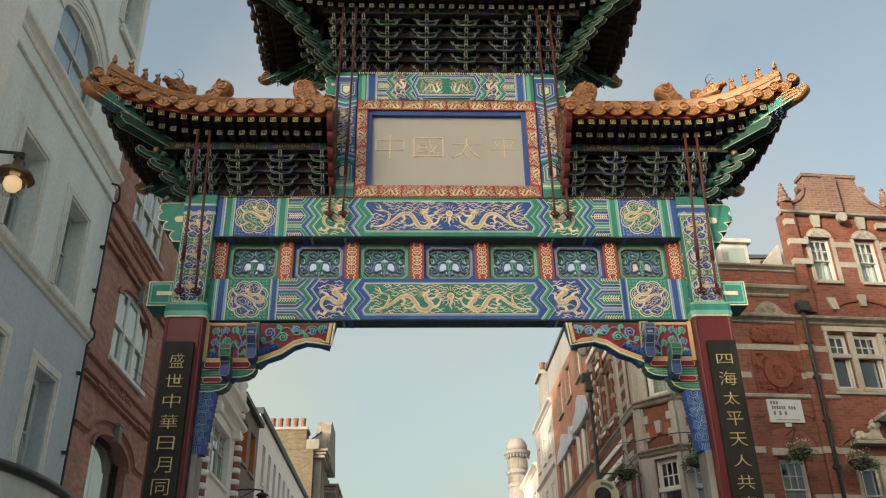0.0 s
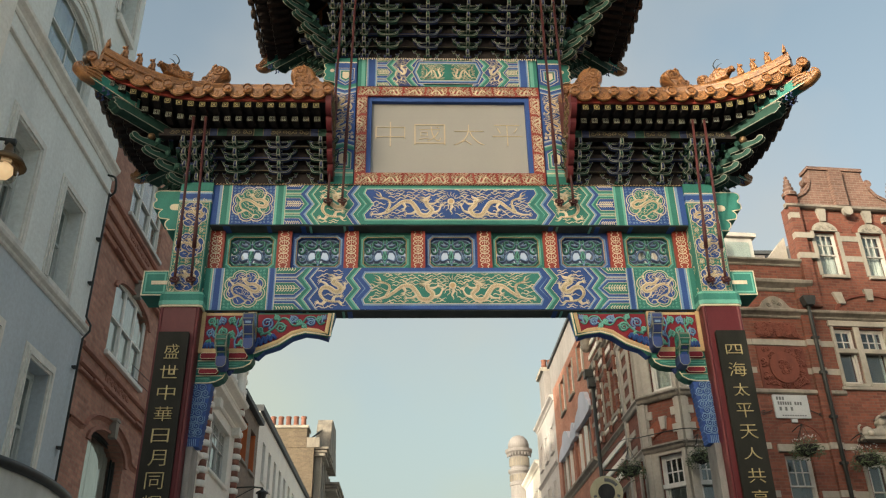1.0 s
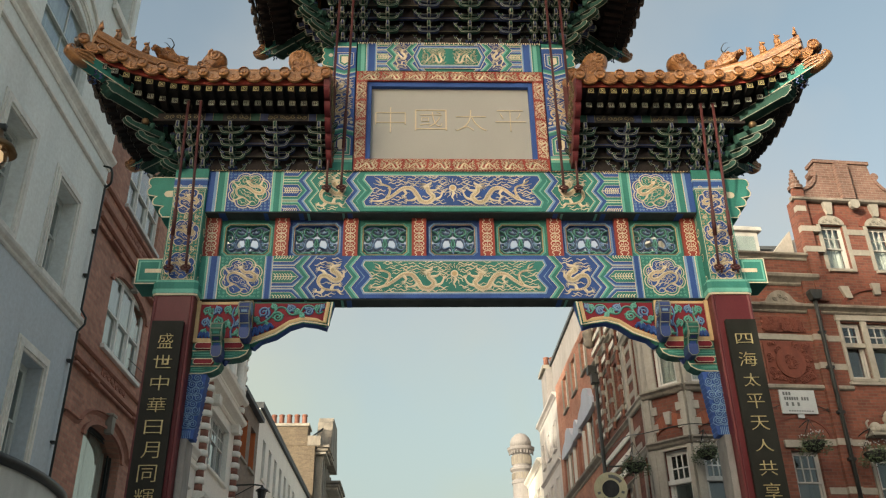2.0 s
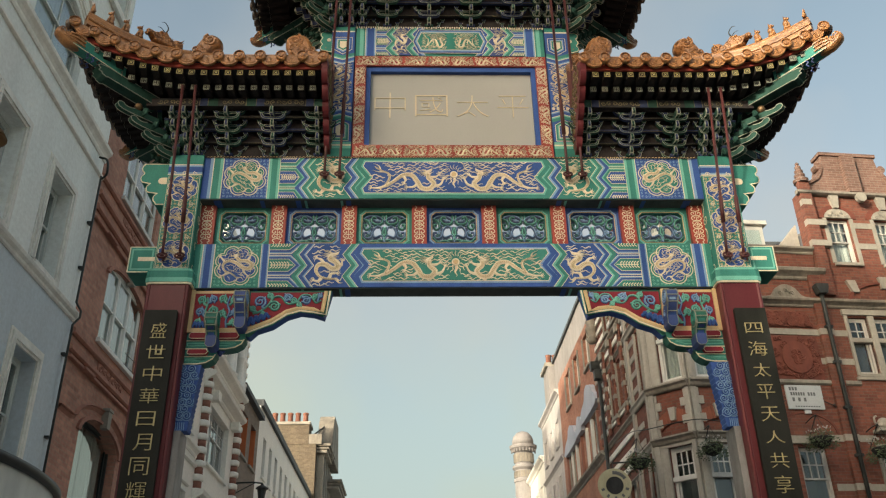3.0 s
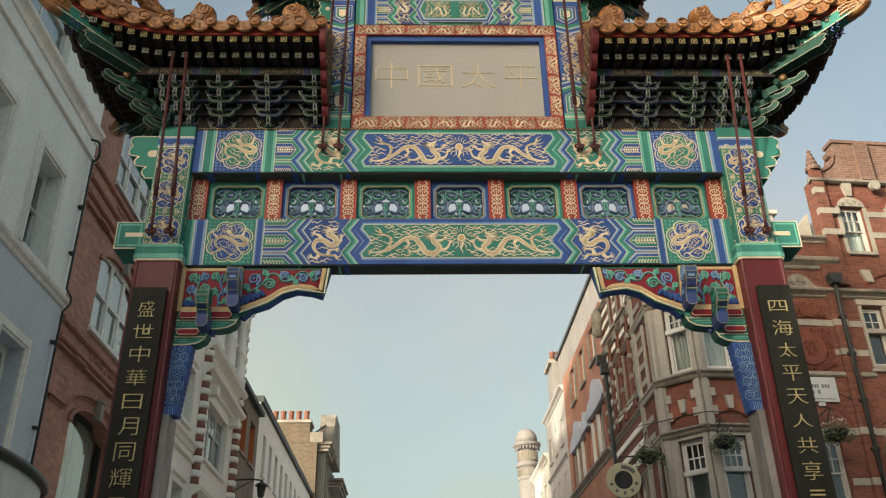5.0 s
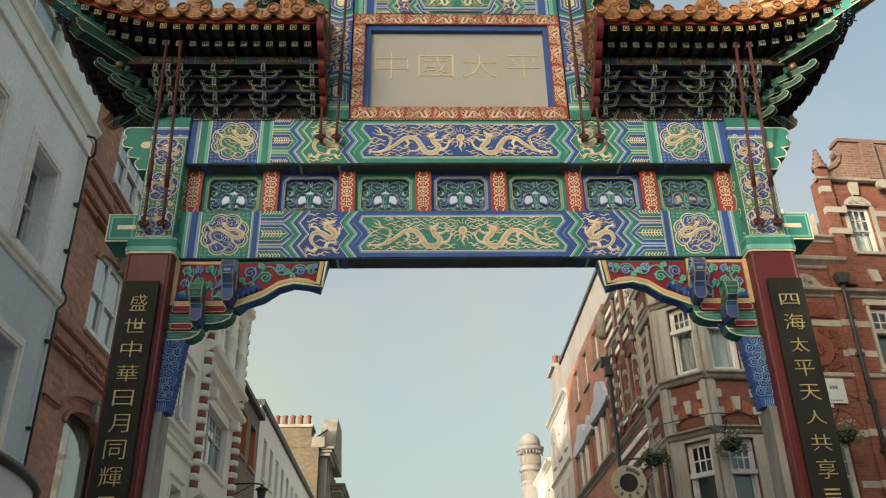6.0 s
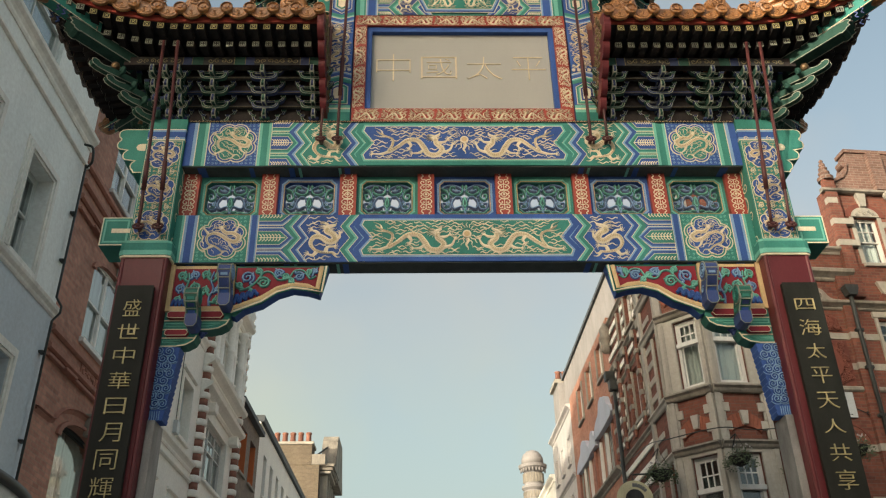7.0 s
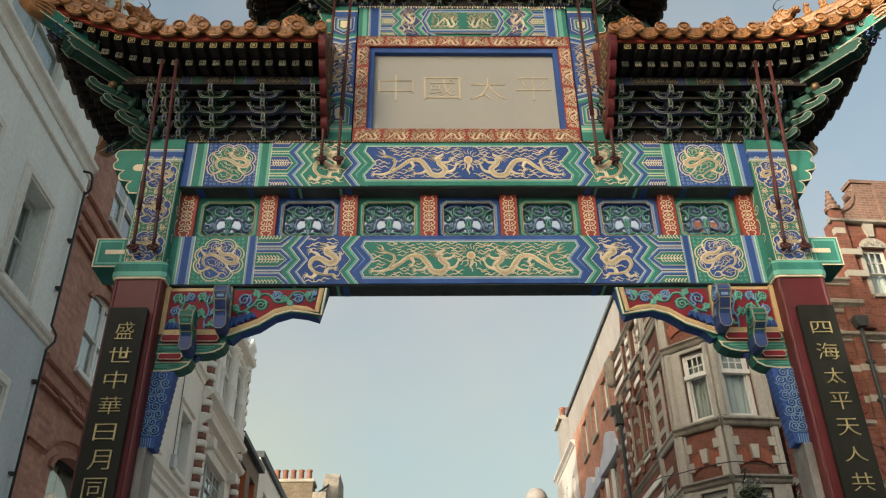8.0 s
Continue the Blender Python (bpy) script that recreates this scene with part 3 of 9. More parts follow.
def dragon(g, x0, x1, z0, z1, y, mat, body, thick, flip=False, seed=1, wisps=40, inside=None):
    """A painted dragon in a rectangle. body: spine from head to tail, legs and tail flames in 0..1 units, and where it faces."""
    rnd = random.Random(seed)
    w, h = x1 - x0, z1 - z0
    mir = -1 if flip else 1

    def put(p):
        return Vector(((x1 - p[0] * w) if flip else (x0 + p[0] * w), z0 + p[1] * h))
    spine = spline([put(p) for p in body["spine"]], 9)
    n = len(spine)
    busy = list(spine)

    def girth(t):
        return thick * (0.72 + 0.5 * math.sin(math.pi * min(1, t * 1.2 + 0.1))) * (1 - 0.75 * t ** 2.5)
    ribbon(g, spine, girth, y, mat, 0.006)
    if thick > 0.03:   # scaly flank, darker than its pale outline
        ribbon(g, spine[2:-3], lambda t: girth(t) * 0.56, y - 0.0064, "buff", 0.002)
        for i in range(3, n - 6, 2):
            d = (spine[i + 1] - spine[i - 1]).normalized()
            nrm = Vector((-d.y, d.x)) * girth(i / n) * 0.26
            ribbon(g, [spine[i] - nrm, spine[i] + d * thick * 0.13, spine[i] + nrm], thick * 0.07, y - 0.0082, "dimgold", 0.002)
    for i in range(2, n - 2):   # back fins
        d = (spine[i + 1] - spine[i - 1]).normalized()
        nrm = Vector((-d.y, d.x)) * mir
        p = spine[i] + nrm * girth(i / n) * 0.47
        ribbon(g, [p - d * thick * 0.1, p + nrm * thick * 0.2 + d * thick * 0.12], lambda t: thick * 0.22 * (1 - t) + 0.001, y, mat, 0.004)
    for leg in body["legs"]:
        q = spline([put(p) for p in leg], 5)
        ribbon(g, q, lambda t: thick * (0.85 - 0.5 * t), y, mat, 0.005)
        d = (q[-1] - q[-3]).normalized()
        claw(g, q[-1].x, q[-1].y, math.atan2(d.y, d.x) - 0.1, thick * 0.95, y, mat)
        busy += q
        e = q[len(q) // 2]
        wisp(g, e.x, e.y, math.atan2(d.y, d.x) + 2.3 * mir, thick * 1.1, y, mat, rnd)
    for tail in body["tail"]:
        q = spline([put(p) for p in tail], 6)
        ribbon(g, q, lambda t: thick * 0.42 * (1 - t) + 0.003, y, mat, 0.005)
        busy += q
    c, f = spine[0], radians(body["face"])
    fx_, up_ = Vector((math.cos(f) * mir, math.sin(f))), Vector((-math.sin(f) * mir, math.cos(f)))

    def at(a, b):
        return c + (fx_ * a + up_ * b) * thick

    def stroke(pts, w0, w1):
        ribbon(g, spline([at(*p) for p in pts], 4), lambda t: thick * (w0 + (w1 - w0) * t) + 0.001, y, mat, 0.006)
    if body.get("front"):
        stroke([(-0.5, 0), (0.1, 0), (0.75, 0)], 0.95, 1.05)
        for k in (-1, 1):
            stroke([(0.6, 0.45 * k), (1.0, 0.65 * k), (1.35, 0.6 * k)], 0.3, 0.08)
            for q in (0.1, 0.5, 0.9):
                stroke([(0.5 - 0.6 * q, 0.5 * k), (0.55 - 0.5 * q, 0.95 * k), (0.75 - 0.8 * q, 1.45 * k)], 0.24, 0.05)
            stroke([(-0.5, 0.3 * k), (-0.8, 0.8 * k), (-0.6, 1.3 * k)], 0.16, 0.04)
    else:
        stroke([(-0.7, 0.0), (0.0, 0.25), (0.75, 0.3), (1.25, 0.42)], 1.0, 0.5)
        stroke([(-0.3, -0.3), (0.3, -0.42), (0.85, -0.35)], 0.5, 0.18)
        stroke([(1.15, 0.4), (1.45, 0.7), (1.25, 0.85)], 0.22, 0.06)
        stroke([(0.85, -0.35), (1.1, -0.5), (1.3, -0.25)], 0.14, 0.04)
        for a, b, e, k in ((-0.2, 0.6, -1.5, 1.15), (0.0, 0.65, -1.2, 1.5), (-0.6, 0.4, -1.9, 0.75), (-0.7, 0.15, -2.1, 0.35), (-0.7, -0.15, -1.9, -0.1), (-0.5, -0.4, -1.4, -0.6)):
            stroke([(a, b), ((a + e) / 2, (b + k) / 2 + 0.18), (e, k)], 0.3, 0.05)
    busy += [at(0.8, 0.2), at(-0.9, 0.5), at(-0.9, 0.0), at(0.2, 0.9), at(0.2, -0.6)]
    got = []
    for tries in range(wisps * 20):   # wavy flames in the gaps
        p = Vector((rnd.uniform(x0, x1), rnd.uniform(z0, z1)))
        s = thick * (rnd.uniform(1.2, 2.0) if inside else min(rnd.uniform(1.8, 2.8), max(1.0, 0.3 * w / thick)))
        a = rnd.uniform(0, 6.28) if inside else rnd.choice((0.0, 0.12, -0.12, math.pi))
        e = p + Vector((math.cos(a), math.sin(a))) * s
        m = (p + e) / 2
        if not (x0 < e.x < x1 and z0 < e.y < z1) or (inside and not (inside(p) and inside(e))):
            continue
        if min((v - q).length for q in busy for v in (p, m, e)) < thick * 0.58:
            continue
        if any(abs(m.y - q.y) < thick * 0.45 and abs(m.x - q.x) < (thick if inside else min(thick * 1.8, 0.26 * w)) for q in got):
            continue
        got.append(m)
        wisp(g, p.x, p.y, a, s, y, mat, rnd)


LONG = dict(face=28, spine=[(0.73, 0.64), (0.735, 0.46), (0.8, 0.28), (0.745, 0.1), (0.65, 0.13), (0.6, 0.34), (0.53, 0.56), (0.42, 0.57), (0.31, 0.36), (0.215, 0.2), (0.255, 0.42), (0.25, 0.61), (0.16, 0.72), (0.07, 0.86)],
            legs=[[(0.62, 0.3), (0.55, 0.16), (0.48, 0.14)], [(0.42, 0.54), (0.455, 0.4), (0.44, 0.32)], [(0.78, 0.16), (0.88, 0.24), (0.92, 0.42)], [(0.74, 0.48), (0.82, 0.5), (0.86, 0.56)], [(0.24, 0.22), (0.13, 0.12), (0.04, 0.12)]],
            tail=[[(0.2, 0.68), (0.11, 0.68), (0.04, 0.74)], [(0.14, 0.75), (0.12, 0.88), (0.05, 0.97)]])
COIL = dict(face=82, front=True, spine=[(0.53, 0.74), (0.42, 0.63), (0.27, 0.62), (0.14, 0.52), (0.2, 0.40), (0.36, 0.44), (0.52, 0.56), (0.68, 0.61), (0.81, 0.52), (0.77, 0.36), (0.62, 0.29), (0.5, 0.2), (0.42, 0.12)],
            legs=[[(0.76, 0.56), (0.84, 0.66), (0.9, 0.73)], [(0.25, 0.62), (0.2, 0.72), (0.17, 0.8)], [(0.35, 0.44), (0.3, 0.3), (0.22, 0.22)], [(0.66, 0.3), (0.76, 0.24), (0.83, 0.2)]],
            tail=[[(0.47, 0.16), (0.36, 0.16), (0.3, 0.08)], [(0.45, 0.14), (0.5, 0.06), (0.6, 0.06)]])
TALL = dict(face=10, spine=[(0.62, 0.74), (0.55, 0.66), (0.72, 0.58), (0.78, 0.46), (0.62, 0.42), (0.42, 0.53), (0.22, 0.52), (0.15, 0.36), (0.3, 0.2), (0.58, 0.15), (0.8, 0.16)],
            legs=[[(0.74, 0.52), (0.88, 0.5), (0.9, 0.6)], [(0.4, 0.52), (0.3, 0.64), (0.18, 0.68)], [(0.34, 0.2), (0.24, 0.1), (0.12, 0.12)], [(0.55, 0.16), (0.6, 0.28), (0.76, 0.3)]],
            tail=[[(0.74, 0.16), (0.86, 0.12), (0.93, 0.22)], [(0.74, 0.15), (0.84, 0.06), (0.95, 0.06)]])


# ---- the ceremonial gate ----
GATE = pose(0.5, 10.0, 0)
gate = thing("ceremonial_gate", GATE, "painted Chinese street gate in green, blue and gold", "gate")


def zig(u, z0, z1, a, sg):
    q = (z1 - z0) / 4
    return [(u + (a if k % 2 == 0 else -a) * sg, z1 - q * k) for k in range(5)]


def zig_stripes(g, u, z0, z1, a, sg, y, bands):
    """Zigzag stripes from u towards the middle; bands: (width, material)."""
    for i, (w, mat) in enumerate(bands):
        p, q = zig(u, z0, z1, a, sg), zig(u + w * sg, z0, z1, a, sg)
        plate(g, p + q[::-1], y, mat, 0.003)
        u += w * sg
    return u


def stripes(g, u, z0, z1, y, sg, bands):
    for w, mat in bands:
        plate(g, rect(min(u, u + w * sg), max(u, u + w * sg), z0, z1), y, mat, 0.003)
        u += w * sg
    return u


def fork(g, u0, u1, z0, z1, y, sg, c1, c2, field):
    """Pointed tongues of nested colour, one whole and two halves, with gilt feathers."""
    h = (z1 - z0) / 2
    plate(g, [(u0, z0), (u1, z0), (u1, z1), (u0, z1)], y, c1, 0.003)
    L = u1 - u0
    for k, zc in enumerate((z1, (z0 + z1) / 2, z0)):
        for i, (e, mat) in enumerate(((0.0, "cream"), (0.008, c1 + "_lt" if c1 != "cream" else "blue_lt"), (0.022, c1), (0.05, "cream"), (0.056, c2))):
            hh, tip, sh = h * 0.47 - e, u0 + L * 0.95 - e * sg * 1.4, u0 + L * 0.62 - e * sg * 0.4
            lo, hi = [(u0, zc - hh), (sh, zc - hh)], [(sh, zc + hh), (u0, zc + hh)]
            pts = lo + [(tip, zc)] + hi if k == 1 else lo + [(tip, zc), (u0, zc)] if k == 0 else [(u0, zc), (tip, zc)] + hi
            plate(g, pts, y - 0.003 - 0.002 * i, mat, 0.002)
        n = 7
        for j in range(n):
            uu = u0 + L * (0.08 + 0.08 * j)
            for d in ((-1, 1) if k == 1 else (-1,) if k == 0 else (1,)):
                ribbon(g, [Vector((uu, zc)), Vector((uu + 0.008 * sg, zc + d * 0.02)), Vector((uu - 0.016 * sg, zc + d * 0.042))], 0.012, y - 0.0135, "cream", 0.003)
        if k == 1:
            ribbon(g, [Vector((u0 + L * 0.05, zc)), Vector((u0 + L * 0.7, zc))], 0.012, y - 0.0135, "cream", 0.003)


def medallion(g, cx, cz, r, y, field, edge_in, seed, sg):
    nested(g, foil(cx, cz, r, 8, 0.13), y, [(0, "cream"), (0.012, edge_in), (0.03, "cream"), (0.038, field)])
    dragon(g, cx - r * 0.92, cx + r * 0.92, cz - r * 0.9, cz + r * 0.9, y - 0.009, "cream", COIL, r * 0.15, sg < 0, seed, 260,
           lambda p: (p - Vector((cx, cz))).length < r * 0.8)


def lattice_ground(g, u0, u1, z0, z1, y, mat):
    n = 0
    step = 0.045
    u = u0 + step / 2
    while u < u1:
        z = z0 + step / 2
        while z < z1:
            ribbon(g, spiral(u, z, 0.017, 1.1, n * 1.3, 1, 7), 0.007, y, mat, 0.002)
            n += 1
            z += step
        u += step


def painted_beam(name, u_end, z0, z1, yf, yb, first, second, field, seed, lay):
    """A lintel painted in the palace manner: end stripes, medallions, tongues, dragons, zigzags and a dragon panel."""
    g = Geo()
    box(g, -u_end, u_end, yf, yb, z0, z1, first)
    # dark grey strip paints the shade on the beam's underside
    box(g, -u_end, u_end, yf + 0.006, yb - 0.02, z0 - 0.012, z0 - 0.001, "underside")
    for sg in (-1, 1):   # bands that turn under the beam
        for u, w, mat in ((lay["zig1"], 0.06, "blue"), (lay["zig1"] - 0.09, 0.03, "green_lt"), (lay["zig2"] - 0.02, 0.06, "blue"), (lay["zig2"] + 0.06, 0.03, "green_lt"), (u_end - 0.2, 0.09, "blue"), (2.3, 0.05, "blue")):
            box(g, sg * u - w / 2, sg * u + w / 2, yf + 0.025, yb - 0.025, z0 - 0.017, z0 - 0.0125, mat)
    beam = part(name, g, gate, bevel=0.008)
    y = yf - 0.003
    trim = Geo()
    if z1 > 7:   # leafy gilt edge along the top
        plate(trim, rect(-u_end, u_end, z1 - 0.02, z1 - 0.002), y - 0.016, "blackish", 0.003)
        for k in range(-75, 76):
            x = k * u_end / 76
            ribbon(trim, [Vector((x - 0.016, z1 - 0.018)), Vector((x, z1 - 0.004)), Vector((x + 0.014, z1 - 0.016))], 0.007, y - 0.0195, "ochre", 0.002)
    h = z1 - z0
    for sg in (-1, 1):
        g = Geo()
        u = stripes(g, sg * u_end, z0, z1, y, -sg, lay["ends"])
        m0 = u
        m1 = m0 - sg * lay["med"]
        plate(g, rect(min(m0, m1), max(m0, m1), z0, z1), y, second, 0.003)
        lattice_ground(g, min(m0, m1) + 0.01, max(m0, m1) - 0.01, z0 + 0.01, z1 - 0.01, y - 0.001, second + "_lt")
        part("striped_end", g, beam)
        g = Geo()
        medallion(g, (m0 + m1) / 2, (z0 + z1) / 2, min(h * 0.47, lay["med"] * 0.495), y - 0.005, lay["medfield"], second, seed + 3, sg)
        part("dragon_medallion", g, beam, "gilt coiled dragon in a lobed medallion")
        g = Geo()
        u = stripes(g, m1, z0, z1, y, -sg, lay["mid"])
        f1 = -sg * -lay["fork"]
        fork(g, u, f1, z0, z1, y, -sg, first, second, lay["forkfield"])
        zb = sg * lay["zig1"]
        u2 = zig_stripes(g, zb, z0, z1, 0.05, -sg, y - 0.004, [(0.05, second), (0.025, second + "_lt"), (0.008, "cream"), (0.05, first), (0.02, first + "_lt"), (0.008, "cream")])
        part("pointed_band", g, beam, "nested green and blue pointed tongues")
        g = Geo()
        zc = sg * lay["zig2"]
        d0, d1 = u2, zc
        pts = zig(d0, z0, z1, 0.05, -sg) + zig(d1, z0, z1, 0.05, -sg)[::-1]
        plate(g, pts, y - 0.002, lay["dragfield"], 0.003)
        a, b = min(d0, d1) - 0.02, max(d0, d1) + 0.02
        dragon(g, a + 0.03, b - 0.03, z0 + 0.025, z1 - 0.025, y - 0.005, "cream", TALL, 0.058, sg > 0, seed, 200)
        zig_stripes(g, zc, z0, z1, 0.05, -sg, y - 0.004, [(0.008, "cream"), (0.05, second), (0.03, second + "_lt"), (0.008, "cream"), (0.045, first), (0.02, first + "_lt"), (0.008, "cream")])
        part("dragon_field", g, beam, "gilt dragon between zigzag bands")
    p = lay["panel"] + 0.01
    nf = 0.055
    pan = [(-p, z1), (-p - nf, z1 - h / 4), (-p + nf, (z0 + z1) / 2), (-p - nf, z0 + h / 4), (-p, z0), (p, z0), (p + nf, z0 + h / 4), (p - nf, (z0 + z1) / 2), (p + nf, z1 - h / 4), (p, z1)]
    g = Geo()
    nested(g, pan, y - 0.0085, [(0, first), (0.05, first + "_lt"), (0.07, "cream"), (0.078, second), (0.086, field)])
    yy = y - 0.021
    for sg in (-1, 1):
        x0, x1 = sorted((sg * 0.05, sg * (p - 0.1)))
        dragon(g, x0, x1, z0 + 0.088, z1 - 0.088, yy, "cream", LONG, 0.052, sg > 0, seed + 7, 260)
    prism(g, disc(0, (z0 + z1) / 2 + 0.03, 0.047), yy - 0.01, yy + 0.004, "cream")
    prism(g, disc(0, (z0 + z1) / 2 + 0.03, 0.03), yy - 0.013, yy + 0.004, "ochre")
    ribbon(g, [Vector((0.012 * math.sin(9 * t), (z0 + z1) / 2 - 0.02 - 0.14 * t)) for t in [q / 8 for q in range(9)]], lambda t: 0.034 * (1 - t) + 0.006, yy, "cream", 0.006)
    for k in range(7):
        a = math.pi * (0.1 + 0.8 * k / 6)
        wisp(g, 0.05 * math.cos(a), (z0 + z1) / 2 + 0.06 + 0.05 * math.sin(a), a, 0.07, yy, "cream", random.Random(k))
        wisp(g, 0.05 * math.cos(a), (z0 + z1) / 2 + 0.03 - 0.05 * math.sin(a), -a, 0.1, yy, "cream", random.Random(k))
    part("dragon_panel", g, beam, "two gilt dragons chasing a pearl")
    if z1 > 7:
        tagged(part("gilt_edge", trim, beam), kind="stuff")
    return beam


LAY_UP = dict(ends=[(0.075, "blue"), (0.035, "blue_lt"), (0.01, "cream"), (0.075, "green"), (0.035, "green_lt"), (0.01, "cream")], med=0.54, medfield="green",
              mid=[(0.008, "cream"), (0.03, "green_lt"), (0.07, "green"), (0.03, "green_lt"), (0.008, "cream")], fork=1.78, forkfield="blue", zig1=1.87, zig2=1.29, dragfield="green", panel=1.12)
painted_beam("upper_lintel", 3.03, 6.945, 7.535, -0.15, 0.2, "green", "blue", "blue", 11, LAY_UP)
LAY_LO = dict(ends=[(0.065, "green"), (0.025, "green_lt"), (0.01, "cream"), (0.025, "blue_lt"), (0.07, "blue"), (0.03, "blue_lt"), (0.01, "cream")], med=0.53, medfield="blue",
              mid=[(0.008, "cream"), (0.015, "blue_lt"), (0.055, "blue"), (0.015, "blue_lt"), (0.008, "cream")], fork=1.76, forkfield="green", zig1=1.85, zig2=1.27, dragfield="blue", panel=1.11)
painted_beam("lower_lintel", 3.03, 5.812, 6.372, -0.07, 0.185, "blue", "green", "green", 23, LAY_LO)

# the pierced frieze between the lintels
FZ0, FZ1, FY = 6.373, 6.944, 0.05


def frieze_bay(c, first):
    """One pierced panel: a painted board with a notched opening filled with carved scrolls."""
    g = Geo()
    x0, x1 = c - 0.332, c + 0.332
    ow, oh, oz, n = 0.262, 0.2, 6.66, 0.04
    hole = [(c - ow, oz - oh + n), (c - ow + n * 0.5, oz - oh + n * 0.55), (c - ow + n, oz - oh), (c + ow - n, oz - oh), (c + ow - n * 0.5, oz - oh + n * 0.55), (c + ow, oz - oh + n),
            (c + ow, oz + oh - n), (c + ow - n * 0.5, oz + oh - n * 0.55), (c + ow - n, oz + oh), (c - ow + n, oz + oh), (c - ow + n * 0.5, oz + oh - n * 0.55), (c - ow, oz + oh - n)]
    box(g, x0, c - ow, FY, FY + 0.1, FZ0, FZ1, first)
    box(g, c + ow, x1, FY, FY + 0.1, FZ0, FZ1, first)
    box(g, c - ow, c + ow, FY, FY + 0.1, FZ0, oz - oh, first)
    box(g, c - ow, c + ow, FY, FY + 0.1, oz + oh, FZ1, first)
    for sx in (-1, 1):
        for sz in (-1, 1):
            prism(g, [(c + sx * ow, oz + sz * oh), (c + sx * (ow - n), oz + sz * oh), (c + sx * (ow - n * 0.5), oz + sz * (oh - n * 0.55)), (c + sx * ow, oz + sz * (oh - n))], FY, FY + 0.1, first)
    bay = part("pierced_panel", g, gate)
    t = Geo()
    for d, w, mat in ((-0.028, 0.02, first + "_lt"), (-0.008, 0.012, "ochre")):
        q = [Vector(p) for p in inset(hole, d)]
        q.append(q[0])
        for a, b in zip(q, q[1:]):
            e = (b - a).normalized() * w / 2
            ribbon(t, [a - e, b + e], w, FY - 0.003, mat, 0.008 if mat == "ochre" else 0.001)
    part("gilt_rim", t, bay)
    s = Geo()
    yy = FY + 0.045
    for sg in (-1, 1):
        def T(pts, r, mat):
            q = [(c + sg * p[0] * 0.97, yy + 0.012 * math.sin(9 * p[0] + 5 * p[1]), oz + p[1] * 1.1) for p in pts]
            tube(s, q, r * 1.15, "teal" if mat == "green" else "slate_blue", 6)
            tube(s, [(p[0], p[1] - r * 1.1, p[2] + r * 0.35) for p in q], r * 0.26, "green_lt" if mat == "green" else "blue_lt", 5)
        T(spline([(0.0, -0.18), (0.03, -0.08), (0.12, -0.1), (0.145, -0.03), (0.1, 0.035), (0.045, 0.025), (0.03, -0.02)], 4), 0.014, "blue")
        T(spline([(0.02, 0.17), (0.03, 0.08), (0.09, 0.06), (0.16, 0.09), (0.15, 0.15), (0.1, 0.145)], 4), 0.017, "green")
        T(spline([(0.0, 0.1), (0.05, 0.14), (0.12, 0.17), (0.2, 0.16), (0.26, 0.12)], 4), 0.016, "indigo")
        T(spline([(0.27, 0.13), (0.2, 0.1), (0.18, 0.03), (0.23, 0.0), (0.25, 0.05), (0.215, 0.06)], 4), 0.015, "green")
        T(spline([(0.15, -0.03), (0.17, -0.1), (0.24, -0.1), (0.25, -0.04), (0.21, -0.04)], 4), 0.014, "blue")
        T(spline([(0.05, -0.18), (0.12, -0.15), (0.2, -0.16), (0.27, -0.1)], 4), 0.018, "green")
        T(spline([(0.0, -0.1), (0.015, -0.14), (0.07, -0.14), (0.1, -0.18)], 4), 0.014, "green")
        T(spline([(0.0, 0.02), (0.02, -0.06), (0.0, -0.1)], 4), 0.02, "green")
        T(spline([(0.05, 0.1), (0.1, 0.1), (0.13, 0.12)], 3), 0.018, "blue")
        T(spline([(0.14, 0.04), (0.17, 0.06), (0.16, 0.1)], 3), 0.013, "blue")
    rnd = random.Random(17)
    for k in range(110):
        px, pz = rnd.uniform(0.012, ow), rnd.uniform(-oh, oh)
        if (px - 0.068) ** 2 + (pz + 0.035) ** 2 < 0.074 ** 2 or (px - 0.23) ** 2 + (pz + 0.02) ** 2 < 0.045 ** 2:
            continue
        r = rnd.uniform(0.02, 0.034)
        mat = ("teal", "slate_blue", "slate_blue", "teal", "blue_lt", "slate_blue")[k % 6]
        for sg in (-1, 1):
            tube(s, [(c + sg * p.x, yy + 0.02 + 0.004 * (k % 4), oz + p.y) for p in spiral(px, pz, r, 1.2, k * 1.9, 1 if k % 2 else -1, 9)], 0.0075, mat, 5)
    part("pierced_carving", s, bay, "pierced carving painted green and blue", True)


